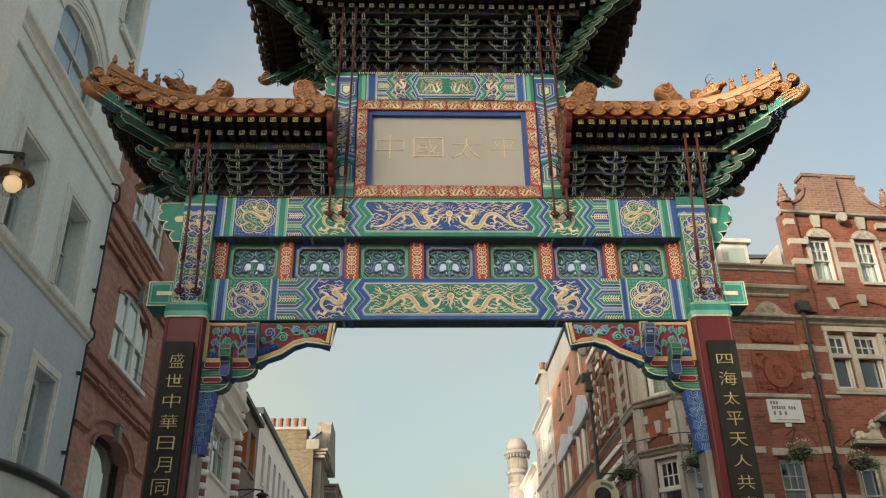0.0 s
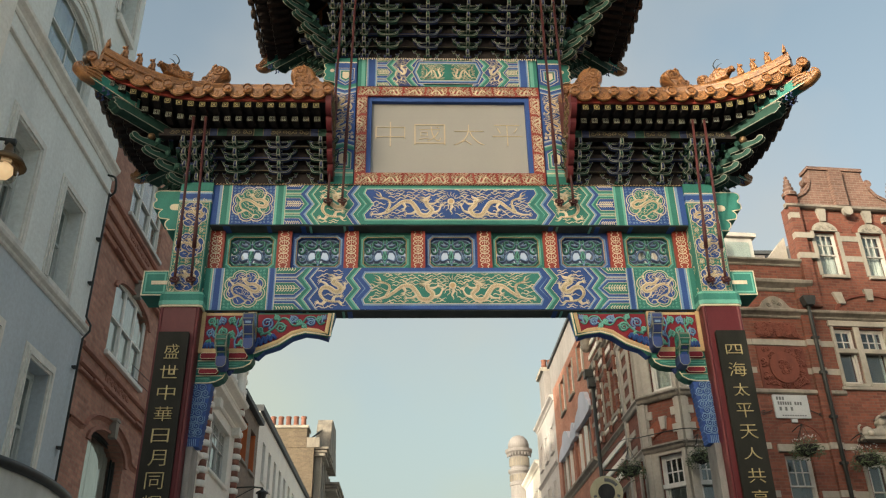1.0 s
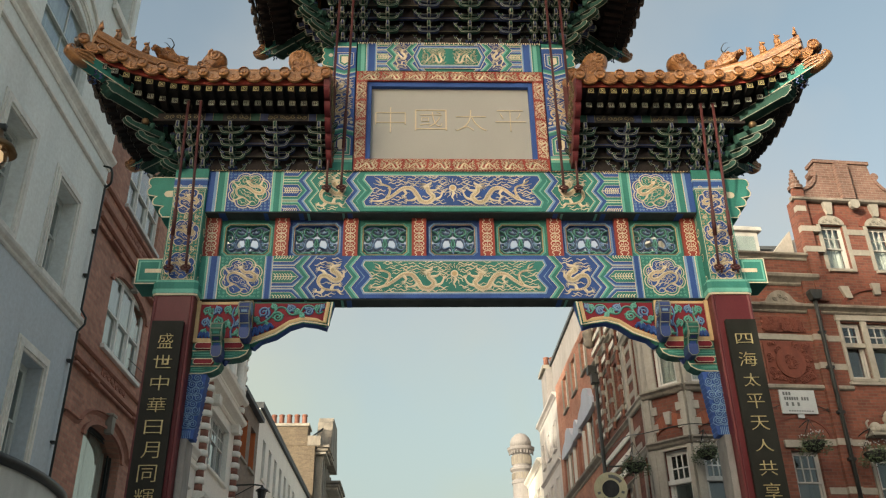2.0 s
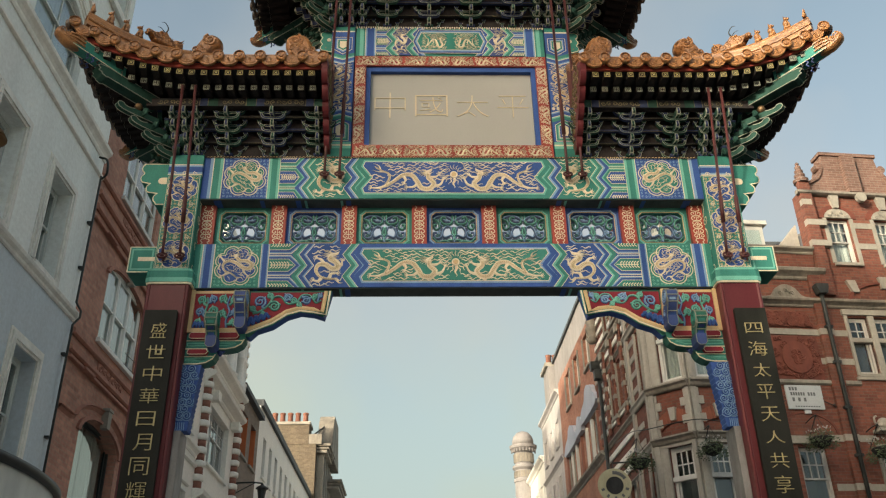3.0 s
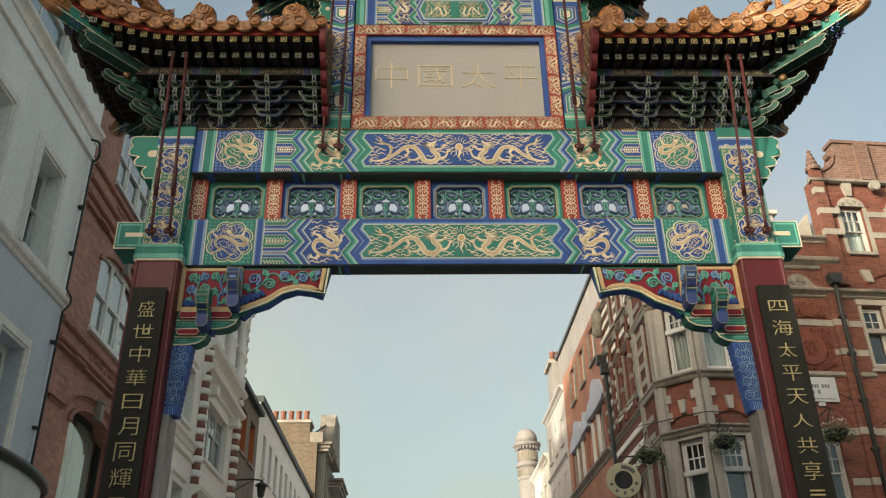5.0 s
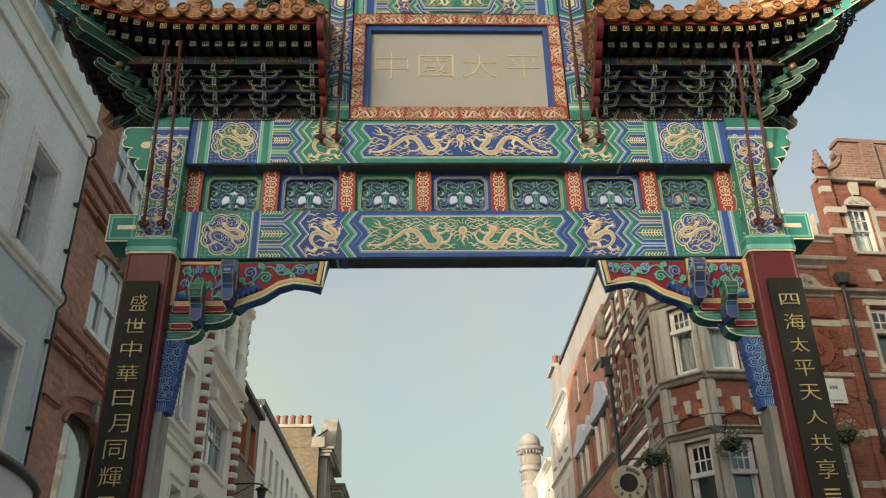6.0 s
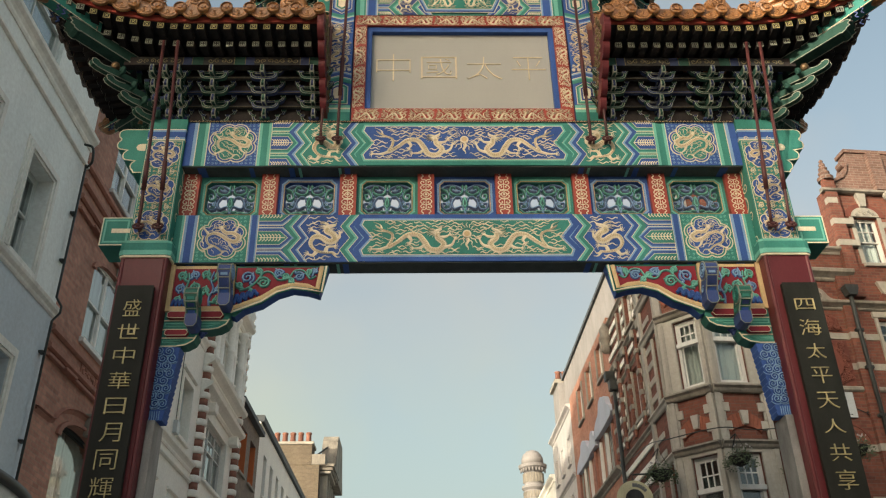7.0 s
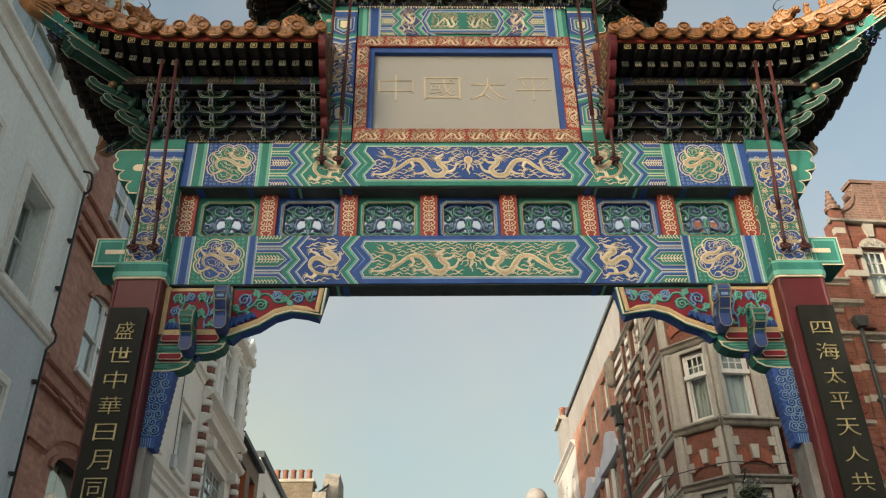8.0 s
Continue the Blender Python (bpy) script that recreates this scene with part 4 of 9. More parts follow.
for k in range(7):
    frieze_bay((k - 3) * 0.842, "green" if k % 2 == 0 else "blue")
for k in range(8):
    c = (k - 3.5) * 0.842
    g = Geo()
    prism(g, rect(c - 0.09, c + 0.09, FZ0, FZ1), FY - 0.06, FY + 0.1, "red")
    post = part("frieze_post", g, gate, bevel=0.006)
    g = Geo()
    y = FY - 0.062
    prism(g, disc(c, 6.665, 0.014, 8), y - 0.008, y, "cream")
    ribbon(g, [Vector(p) for p in disc(c, 6.665, 0.03, 12)] + [Vector((c + 0.03, 6.665))], 0.009, y, "cream")
    for sz in (-1, 1):
        ribbon(g, [Vector((c, 6.665 + sz * 0.03)), Vector((c, 6.665 + sz * 0.18))], 0.008, y, "cream")
        for sx in (-1, 1):
            for pts in ([(0.03, 0.0), (0.055, 0.02), (0.04, 0.05), (0.005, 0.055)], [(0.0, 0.07), (0.035, 0.065), (0.06, 0.095), (0.045, 0.125), (0.02, 0.115), (0.028, 0.095)],
                        [(0.0, 0.15), (0.035, 0.14), (0.058, 0.165), (0.045, 0.19), (0.022, 0.182), (0.03, 0.165)], [(0.0, 0.19), (0.012, 0.21), (0.04, 0.215), (0.05, 0.24), (0.03, 0.262), (0.045, 0.29)]):
                ribbon(g, [Vector((c + sx * p[0], 6.665 + sz * p[1] * 0.9)) for p in spline(pts, 4)], 0.0105, y, "cream")
    tagged(part("gilt_scroll", g, post), kind="stuff")

# columns
for sg in (-1, 1):
    c = sg * 3.235
    g = Geo()
    r = 0.232
    sect = [(-r, -0.19), (-0.19, -0.215), (0.19, -0.215), (r, -0.19), (r, 0.26), (-r, 0.26)]
    n = len(sect)
    for z0, z1, mat, gr in ((0.0, 5.79, "maroon", 0.0), (5.79, 5.812, "cream", 0.02), (5.812, 5.865, "green_lt", 0.028), (5.865, 5.95, "green", 0.024), (5.95, 5.985, "green_lt", 0.01)):
        vs = [(c + x * (1 + gr / r), y + (gr if y > 0 else -gr), z) for z in (z0, z1) for x, y in sect]
        g.add(vs, [tuple(reversed(range(n))), tuple(range(n, 2 * n))] + [(i, (i + 1) % n, (i + 1) % n + n, i + n) for i in range(n)], mat)
    for q in (-0.212, 0.212):
        tube(g, [(c + q, -0.205, 0.3), (c + q, -0.205, 5.785)], 0.022, "maroon", 8)
    box(g, c - 0.2, c + 0.2, -0.19, 0.24, 5.985, 7.535, "green")
    col = part("column", g, gate, "maroon lacquered square column with a painted head")
    g = Geo()
    y = -0.194
    stripes_z = [(7.535, 7.4, "green"), (7.4, 7.388, "cream"), (7.388, 7.365, "blue_lt"), (7.365, 7.29, "blue"), (7.29, 7.265, "blue_lt"), (7.265, 7.25, "cream")]
    for a, b, mat in stripes_z:
        plate(g, rect(c - 0.202, c + 0.202, b, a), y, mat, 0.003)
        box(g, c - sg * 0.2015, c - sg * 0.2045, -0.19, 0.24, b, a, mat)
    nested(g, rect(c - 0.2, c + 0.2, 5.99, 7.25), y, [(0, "green"), (0.012, "cream"), (0.018, "green")])
    lattice_ground(g, c - 0.18, c + 0.18, 6.01, 7.24, y - 0.0065, "ochre")
    for zc in (7.06, 6.62, 6.18):
        nested(g, foil(c, zc, 0.185, 8, 0.12), y - 0.008, [(0, "cream"), (0.01, "blue")])
        dragon(g, c - 0.16, c + 0.16, zc - 0.16, zc + 0.16, y - 0.014, "cream", COIL, 0.031, sg < 0, int(zc * 10), 90, lambda p: (p - Vector((c, zc))).length < 0.15)
        for d in (-1, 1):
            for k in range(3):
                zz = zc + d * 0.21
                ribbon(g, spiral(c + (k - 1) * 0.13, zz, 0.03, 1.2, k, 1, 10), 0.009, y - 0.008, "cream", 0.003)
    lattice_ground(g, c - 0.18, c + 0.18, 5.99, 6.03, y - 0.008, "cream")
    side = Geo()   # the face towards the lintels
    for zc in (7.12, 6.85, 6.5, 6.2):
        ribbon(side, spiral(0.0, zc, 0.14, 1.4, zc, 1, 20), 0.02, 0, "cream", 0.003)
        ribbon(side, spiral(0.1, zc - 0.15, 0.07, 1.4, zc, -1, 16), 0.014, 0, "cream", 0.003)
        ribbon(side, spiral(-0.1, zc - 0.15, 0.07, 1.4, zc, -1, 16), 0.014, 0, "cream", 0.003)
    m4 = Matrix(((0, sg, 0, c - sg * 0.204), (1, 0, 0, 0.03), (0, 0, 1, 0), (0, 0, 0, 1)))
    g.join(side.moved(m4))
    part("painted_face", g, col, "gilt dragons in blue medallions on green")
    g = Geo()   # steel shoe along the inner side of the shaft
    box(g, min(c - sg * 0.234, c - sg * 0.31), max(c - sg * 0.234, c - sg * 0.31), -0.1, 0.18, 0.0, 4.155, "steel")
    part("steel_plate", g, col, "bare brushed steel plate", bevel=0.006)
    g = Geo()   # plinth
    box(g, c - 0.4, c + 0.4, -0.42, 0.48, 0.0, 0.55, "stone")
    box(g, c - 0.34, c + 0.34, -0.36, 0.42, 0.55, 0.75, "stone")
    part("plinth", g, col, "grey stone plinth", bevel=0.02)
    # beam ends that come out on the street side
    o = c + sg * 0.2
    g = Geo()
    ends = [(o, 7.47), (o + sg * 0.28, 7.47)]
    for k in range(4):
        zc = 7.47 - 0.14 * (k + 0.5)
        ends += [(o + sg * (0.305 - 0.02 * k * k * (k > 1) + 0.05 * math.sin(t)), zc + 0.065 * math.cos(t)) for t in (0.3, 1.0, 1.6, 2.2, 2.8)]
    ends += [(o + sg * 0.13, 6.89), (o, 6.89)]
    lined(g, ends, -0.1, 0.2, "green", "cream", 0.014)
    plate(g, disc(o + sg * 0.09, 7.22, 0.045, 8), -0.108, "cream", 0.004)
    plate(g, rect(min(o, o + sg * 0.08), max(o, o + sg * 0.08), 7.175, 7.265), -0.109, "cream", 0.004)
    part("scalloped_beam_end", g, gate, "green painted scalloped beam end with a gilt line")
    g = Geo()
    lined(g, rect(min(o, o + sg * 0.31), max(o, o + sg * 0.31), 5.965, 6.295), -0.16, 0.2, "green", "cream", 0.014)
    nested(g, inset(rect(min(o, o + sg * 0.31), max(o, o + sg * 0.31), 5.965, 6.295), 0.03), -0.165, [(0, "green_lt"), (0.02, "green")])
    plate(g, rect(min(o, o + sg * 0.2), max(o, o + sg * 0.2), 6.105, 6.155), -0.172, "cream", 0.004)
    part("square_beam_end", g, gate, "green painted square beam end with a gilt line")

# carved brackets below the lower lintel
for sg in (-1, 1):
    def U(d):
        return sg * (3.02 - d)

    def P(pts):
        return [(U(a), b) for a, b in pts]
    arch = [(0.62, 5.25), (0.70, 5.22), (0.78, 5.30), (0.95, 5.36), (1.1, 5.47), (1.25, 5.52), (1.4, 5.50), (1.52, 5.46), (1.60, 5.79)]
    g = Geo()
    body = P([(0.0, 5.79), (0.0, 5.26)] + arch)
    prism(g, body, -0.03, 0.1, "green_dk", "blue")
    spandrel = part("carved_bracket", g, gate, "pierced spandrel bracket with red ground and gilt frame")
    g = Geo()
    prism(g, P([(0.0, 5.785), (0.0, 5.27), (0.6, 5.27), (0.6, 5.785)]), -0.045, -0.03, "ochre")
    prism(g, P([(0.06, 5.75), (0.06, 5.32), (0.56, 5.32), (0.56, 5.75)]), -0.048, -0.03, "crimson")
    prism(g, P([(0.0, 5.785), (0.0, 5.27), (0.06, 5.27), (0.06, 5.785)]), -0.075, -0.03, "ochre")
    prism(g, P([(0.06, 5.32), (0.06, 5.27), (0.6, 5.27), (0.6, 5.32)]), -0.07, -0.03, "ochre")
    prism(g, P([(0.56, 5.785), (0.56, 5.27), (0.68, 5.27), (0.66, 5.785)]), -0.075, -0.03, "ochre")
    inner = [(0.68, 5.76), (0.68, 5.32), (0.78, 5.36), (0.95, 5.43), (1.1, 5.54), (1.25, 5.585), (1.4, 5.565), (1.49, 5.54), (1.52, 5.76)]
    prism(g, P(inner), -0.048, -0.03, "crimson")
    edge = [Vector((U(a), b)) for a, b in [(0.66, 5.305)] + [(0.78, 5.35), (0.95, 5.42), (1.1, 5.525), (1.25, 5.57), (1.4, 5.55), (1.5, 5.52), (1.535, 5.775)]]
    ribbon(g, edge, 0.046, -0.055, "ochre", 0.006)
    edge = [Vector((U(a), b)) for a, b in [(0.66, 5.26), (0.78, 5.31), (0.95, 5.38), (1.1, 5.485), (1.25, 5.53), (1.4, 5.51), (1.545, 5.48), (1.58, 5.775)]]
    ribbon(g, edge, 0.035, -0.05, "green", 0.008)
    ribbon(g, edge, 0.02, -0.058, "cream", 0.004)
    part("gilt_frame", g, spandrel, "gilt frame on a red ground")
    g = Geo()

    def V(pts, r, mat):
        tube(g, [(U(p[0]), -0.06, p[1]) for p in spline(pts, 5)], r, mat, 6)

    def sprig(pts, mat, hi, w=0.034):
        q = [Vector((U(p[0]), p[1])) for p in spline(pts, 6)]
        ribbon(g, q, lambda t: w * 1.02 * (1.0 - 0.35 * t), -0.05, hi, 0.008)
        tube(g, [(p.x, -0.0605, p.y) for p in q], lambda t: w * 0.3 * (1.0 - 0.35 * t), mat, 6)

    T1, T2 = ("green_lt", "teal"), ("blue_lt", "blue")
    def scroll(a, b, r, start, turn, tone, root):
        """A volute that winds in from its root."""
        sp = [(p.x, p.y) for p in spiral(a, b, r, 1.75, start, turn, 20)]
        sprig([root] + sp, *tone, 0.034)
        for k in (3, 9, 14):   # leaflets off the outer turn
            tip = sp[k]
            d = Vector((tip[0] - a, tip[1] - b)).normalized()
            sprig([tip, (tip[0] + d.x * 0.02 - d.y * 0.02 * turn, tip[1] + d.y * 0.02 + d.x * 0.02 * turn)], *tone, 0.03)
    # the long field: a waving stem with a volute in every bend
    sprig([(0.72, 5.5), (0.8, 5.525), (0.885, 5.6), (0.95, 5.7), (1.03, 5.7), (1.1, 5.62), (1.2, 5.635), (1.26, 5.72), (1.35, 5.72), (1.42, 5.63), (1.48, 5.66)], *T1, 0.03)
    for a, b, r, st, tn, tone, root in ((0.79, 5.645, 0.07, 5.2, 1, T2, (0.85, 5.56)), (0.955, 5.585, 0.062, 2.2, -1, T1, (0.9, 5.63)), (1.1, 5.69, 0.045, 0.2, 1, T2, (1.07, 5.64)), (1.17, 5.66, 0.035, 4.0, 1, T1, (1.16, 5.62)),
                                        (1.31, 5.655, 0.05, 2.4, -1, T2, (1.27, 5.71)), (1.405, 5.71, 0.026, 5.0, 1, T1, (1.4, 5.66)), (0.9, 5.715, 0.03, 0.0, 1, T1, (0.92, 5.67)), (0.72, 5.56, 0.03, 4.6, -1, T1, (0.76, 5.52)),
                                        (1.23, 5.605, 0.026, 1.4, -1, T1, (1.2, 5.63)), (1.47, 5.715, 0.024, 2.0, 1, T2, (1.44, 5.64)), (0.84, 5.47, 0.034, 1.2, 1, T1, (0.81, 5.53))):
        scroll(a, b, r, st, tn, tone, root)
    for k in range(4):
        a, b = 0.69 + 0.056 * k, 5.345 + 0.028 * k
        for dz, r, mat in ((0.1 - 0.012 * k, 0.02, "blue"), (0.075 - 0.01 * k, 0.007, "blue_lt"), (0.05, 0.017, "blue")):
            V([(a - 0.01, b), (a + 0.012, b + dz), (a + 0.035, b + dz * 0.6), (a + 0.055, b + 0.02)], r, mat)
    part("leaf_carving", g, spandrel, "curling leaves in green and blue over blue peaks", True)
    g = Geo()
    # the square field: two stems that branch into volutes
    sprig([(0.2, 5.33), (0.22, 5.42), (0.19, 5.52), (0.21, 5.62), (0.2, 5.7)], *T1, 0.03)
    sprig([(0.44, 5.33), (0.43, 5.42), (0.46, 5.52), (0.43, 5.62), (0.45, 5.71)], *T2, 0.03)
    for a, b, r, st, tn, tone, root in ((0.135, 5.665, 0.048, 5.4, 1, T1, (0.2, 5.6)), (0.27, 5.675, 0.044, 4.0, -1, T2, (0.21, 5.63)), (0.13, 5.52, 0.05, 5.6, 1, T2, (0.2, 5.46)), (0.285, 5.535, 0.052, 3.8, -1, T1, (0.2, 5.5)),
                                        (0.37, 5.68, 0.044, 5.4, 1, T1, (0.43, 5.62)), (0.505, 5.665, 0.04, 4.0, -1, T1, (0.45, 5.6)), (0.375, 5.5, 0.04, 5.6, 1, T1, (0.44, 5.44)), (0.515, 5.51, 0.036, 3.8, -1, T2, (0.46, 5.47)),
                                        (0.3, 5.4, 0.044, 2.0, 1, T2, (0.22, 5.37)), (0.51, 5.39, 0.036, 3.8, -1, T1, (0.44, 5.37)), (0.115, 5.4, 0.034, 5.4, 1, T1, (0.2, 5.36))):
        scroll(a, b, r, st, tn, tone, root)
    for k in range(3):
        for dz, r, mat in ((0.07, 0.015, "blue"), (0.05, 0.006, "blue_lt")):
            V([(0.07 + 0.04 * k, 5.325), (0.09 + 0.04 * k, 5.325 + dz), (0.115 + 0.04 * k, 5.325)], r, mat)
    part("leaf_carving", g, spandrel, "curling leaves in green and blue", True)
    # stepped corbels
    for z1, z0, L in ((5.27, 5.075, 0.66), (5.075, 4.9, 0.36)):
        g = Geo()
        zm = z0 + (z1 - z0) * 0.5
        body = P([(0.0, z1), (0.0, z0), (L - 0.2, z0), (L - 0.1, z0 + 0.018), (L - 0.03, z0 + 0.06), (L, z0 + 0.12), (L, z1)])
        prism(g, body, -0.04, 0.12, "green", "green_dk")
        corb = part("corbel_arm", g, gate, "boat-shaped corbel arm in red and green")
        g = Geo()
        ribbon(g, [Vector(p) for p in P([(0.0, z0 + 0.008), (L - 0.2, z0 + 0.008), (L - 0.105, z0 + 0.025), (L - 0.035, z0 + 0.066), (L - 0.008, z0 + 0.12)])], 0.014, -0.043, "cream", 0.004)
        plate(g, P([(0.02, zm), (0.02, zm + 0.012), (L - 0.02, zm + 0.012), (L - 0.02, zm)]), -0.046, "cream")
        for a, b in ((0.05, 0.3), (0.36, L - 0.06)) if L > 0.5 else ((0.05, L - 0.08),):
            lined(g, P([(a, zm + 0.03), (a + 0.02, zm + 0.016), (b - 0.025, zm + 0.016), (b, zm + 0.05), (b - 0.025, z1 - 0.006), (a + 0.02, z1 - 0.006), (a, z1 - 0.03)]), -0.085, -0.04, "crimson", "cream", 0.007)
        plate(g, P([(0.03, z0 + 0.04), (0.03, zm - 0.02), (L - 0.1, zm - 0.02), (L - 0.09, z0 + 0.07), (L - 0.2, z0 + 0.04)]), -0.045, "green_lt", 0.002)
        plate(g, P([(0.04, z0 + 0.048), (0.04, zm - 0.03), (L - 0.1, zm - 0.03), (L - 0.1, z0 + 0.07), (L - 0.2, z0 + 0.048)]), -0.048, "green", 0.003)
        part("painted_line", g, corb)
    # standing scroll finials on the corbels
    for a, z0, z1, mat in ((0.33, 5.115, 5.43, "green_dk"), (0.62, 5.335, 5.69, "indigo")):
        g = Geo()
        cx = U(a)
        hy, hz, hr = -0.25, z1 - 0.095, 0.095
        head = [(hy + hr * math.cos(t), hz + hr * math.sin(t)) for t in [2 * math.pi * k / 20 for k in range(20)]]
        prism_x(g, head, cx - 0.066, cx + 0.066, mat)
        neck = spline([(-0.338, hz), (-0.32, hz - 0.08), (-0.26, z0 + 0.09), (-0.22, z0 + 0.03), (-0.16, z0 - 0.03)], 4)
        back = spline([(-0.05, z0 + 0.02), (-0.1, z0 + 0.14), (-0.16, z0 + 0.22), (-0.185, hz)], 4)
        prism_x(g, [tuple(p) for p in neck] + [tuple(p) for p in back], cx - 0.055, cx + 0.055, mat)
        pale = "green" if mat == "green_dk" else "blue_lt"
        foot = [(-0.06, 0.05), (-0.06, -0.05), (-0.03, -0.085), (0.03, -0.085), (0.06, -0.05), (0.06, 0.05)]
        prism(g, [(cx + x, z0 + z) for x, z in foot], -0.24, -0.05, "indigo")
        fin = part("scroll_finial", g, gate, "carved scroll finial, %s with gilt lines" % ("green" if mat == "green_dk" else "indigo blue"), bevel=0.014)
        g = Geo()
        ribbon(g, [Vector((cx + x * 0.97, z0 + z * 0.97)) for x, z in foot], 0.009, -0.241, "pale", 0.004)
        for sx in (-1, 1):
            tube(g, [(cx + sx * 0.067, hy + p.x, hz + p.y) for p in spiral(0, 0, 0.082, 2.4, 3.6, -1, 32)], 0.0075, pale, 5)
            tube(g, [(cx + sx * 0.064, q[0], q[1]) for q in head[4:18]], 0.007, "pale", 5)
            tube(g, [(cx + sx * 0.054, p.x, p.y) for p in neck], 0.0065, "pale", 5)
            tube(g, [(cx + sx * 0.056, -0.15 + p.x, z0 + 0.1 + p.y) for p in spiral(0, 0, 0.04, 1.5, 2.5, -1, 16)], 0.006, pale, 5)
        for k, i in enumerate((4, 8, 12)):   # bands across the front
            tube(g, [(cx - 0.055, neck[i].x - 0.003, neck[i].y), (cx + 0.055, neck[i].x - 0.003, neck[i].y)], 0.006, "pale", 5)
            p, q = neck[i - 3], neck[i - 1]
            prism_x(g, [(p.x - 0.006, p.y), (q.x - 0.006, q.y), (q.x + 0.006, q.y), (p.x + 0.006, p.y)], cx - 0.034, cx + 0.034, (pale, "indigo", "blue")[k])
        for t in (2.5, 3.2):
            tube(g, [(cx - 0.066, hy + 0.097 * math.cos(t), hz + 0.097 * math.sin(t)), (cx + 0.066, hy + 0.097 * math.cos(t), hz + 0.097 * math.sin(t))], 0.006, "pale", 5)
        part("gilt_line", g, fin)
        g = Geo()
        for dx, dz, rr in ((0, 0, 0.036), (-0.03, 0.02, 0.026), (0.03, 0.02, 0.026), (0, -0.026, 0.02)):
            lathe(g, [(0.004, -rr), (rr * 0.8, -rr * 0.5), (rr, 0), (rr * 0.8, rr * 0.5), (0.004, rr)], "indigo", 8, (cx + sg * -0.06 + dx, 0.02, z0 - 0.055 + dz))
        part("lotus_drop", g, fin, "blue carved lotus drop", True)
    # cloud-carved wedge against the column
    g = Geo()
    saw = [(0.145, 4.16)] + [q for i in range(12) for q in ((0.155 + 0.0055 * i, 4.195 + 0.057 * i), (0.147 + 0.0055 * i, 4.206 + 0.057 * i))] + [(0.22, 4.89)]
    prism(g, P([(-0.02, 4.89), (-0.02, 4.16)] + saw), -0.06, 0.1, "blue")
    wedge = part("cloud_wedge", g, gate, "blue carved wedge covered in cloud scrolls")
    g = Geo()
    rnd = random.Random(5)
    for r in range(8):
        zc = 4.845 - r * 0.075
        wd = 0.22 - (4.89 - zc) * 0.1
        for k in range(3):
            cx = 0.015 + (k + (0.6 if r % 2 else 0.12)) * wd / 2.3
            if cx > wd - 0.02:
                continue
            sn = 1 if (k + r) % 2 else -1
            pts = spiral(U(cx), zc, 0.05, 1.9, rnd.uniform(0, 6), sn, 20)
            ribbon(g, pts, 0.018, -0.061, "blue", 0.012)
            tube(g, [(p.x, -0.073, p.y) for p in pts], 0.0048, "blue_lt", 5)
            for rr in (0.058,):
                tube(g, [(U(cx) + rr * math.cos(t), -0.064, zc - 0.006 + rr * 0.8 * math.sin(t)) for t in [3.5 + 0.25 * j for j in range(10)]], 0.0038, "blue_lt", 4)
    for k in range(6):
        ribbon(g, [Vector((U(0.0 + 0.022 * k), 4.165)), Vector((U(0.008 + 0.02 * k), 4.2)), Vector((U(-0.002 + 0.022 * k), 4.25))], 0.009, -0.062, "blue_lt", 0.006)
    part("cloud_relief", g, wedge)

# the name board with its carved frame
g = Geo()
fx, z0, z1, sw, ft, fb = 1.25, 7.54, 9.118, 0.145, 0.16, 0.175
for a in (rect(-fx, fx, z1 - ft, z1), rect(-fx, fx, z0, z0 + fb), rect(-fx, -fx + sw, z0 + fb, z1 - ft), rect(fx - sw, fx, z0 + fb, z1 - ft)):
    prism(g, a, -0.16, 0.05, "red")
board = part("name_board_frame", g, gate, "red carved frame with gilt dragons", bevel=0.01)
g = Geo()
for k in range(8):
    a = -fx + 0.02 + k * (2 * fx - 0.04) / 8
    b = a + (2 * fx - 0.04) / 8 - 0.006
    for zz0, zz1 in ((z1 - ft + 0.01, z1 - 0.01), (z0 + 0.01, z0 + fb - 0.012)):
        dragon(g, a, b, zz0, zz1, -0.164, "cream", LONG, 0.02, k > 3, 31 + k, 200)
for sg in (-1, 1):
    for k in range(4):
        hh = (z1 - z0 - fb - ft - 0.02) / 4
        a = z0 + fb + 0.01 + k * hh
        h = Geo()
        dragon(h, a, a + hh - 0.006, -sw / 2 + 0.01, sw / 2 - 0.01, 0, "cream", LONG, 0.019, False, 41 + k, 200)
        cxx = sg * (fx - sw / 2)
        g.join(h.moved(Matrix(((0, 0, -sg, cxx), (0, 1, 0, -0.164), (1, 0, 0, 0), (0, 0, 0, 1)))))
part("gilt_relief", g, board)
g = Geo()
ix, iz0, iz1 = fx - sw, z0 + fb, z1 - ft
for a in (rect(-ix, ix, iz1 - 0.07, iz1), rect(-ix, -ix + 0.06, iz0, iz1 - 0.07), rect(ix - 0.06, ix, iz0, iz1 - 0.07), rect(-ix + 0.06, ix - 0.06, iz0, iz0 + 0.012)):
    prism(g, a, -0.13, 0.04, "blue")
part("blue_inner_frame", g, board)
g = Geo()
prism(g, rect(-ix + 0.05, ix - 0.05, iz0, iz1 - 0.06), -0.07, 0.03, "plaque")
panel = part("name_panel", g, board, "plain warm grey panel with four gilt carved characters")
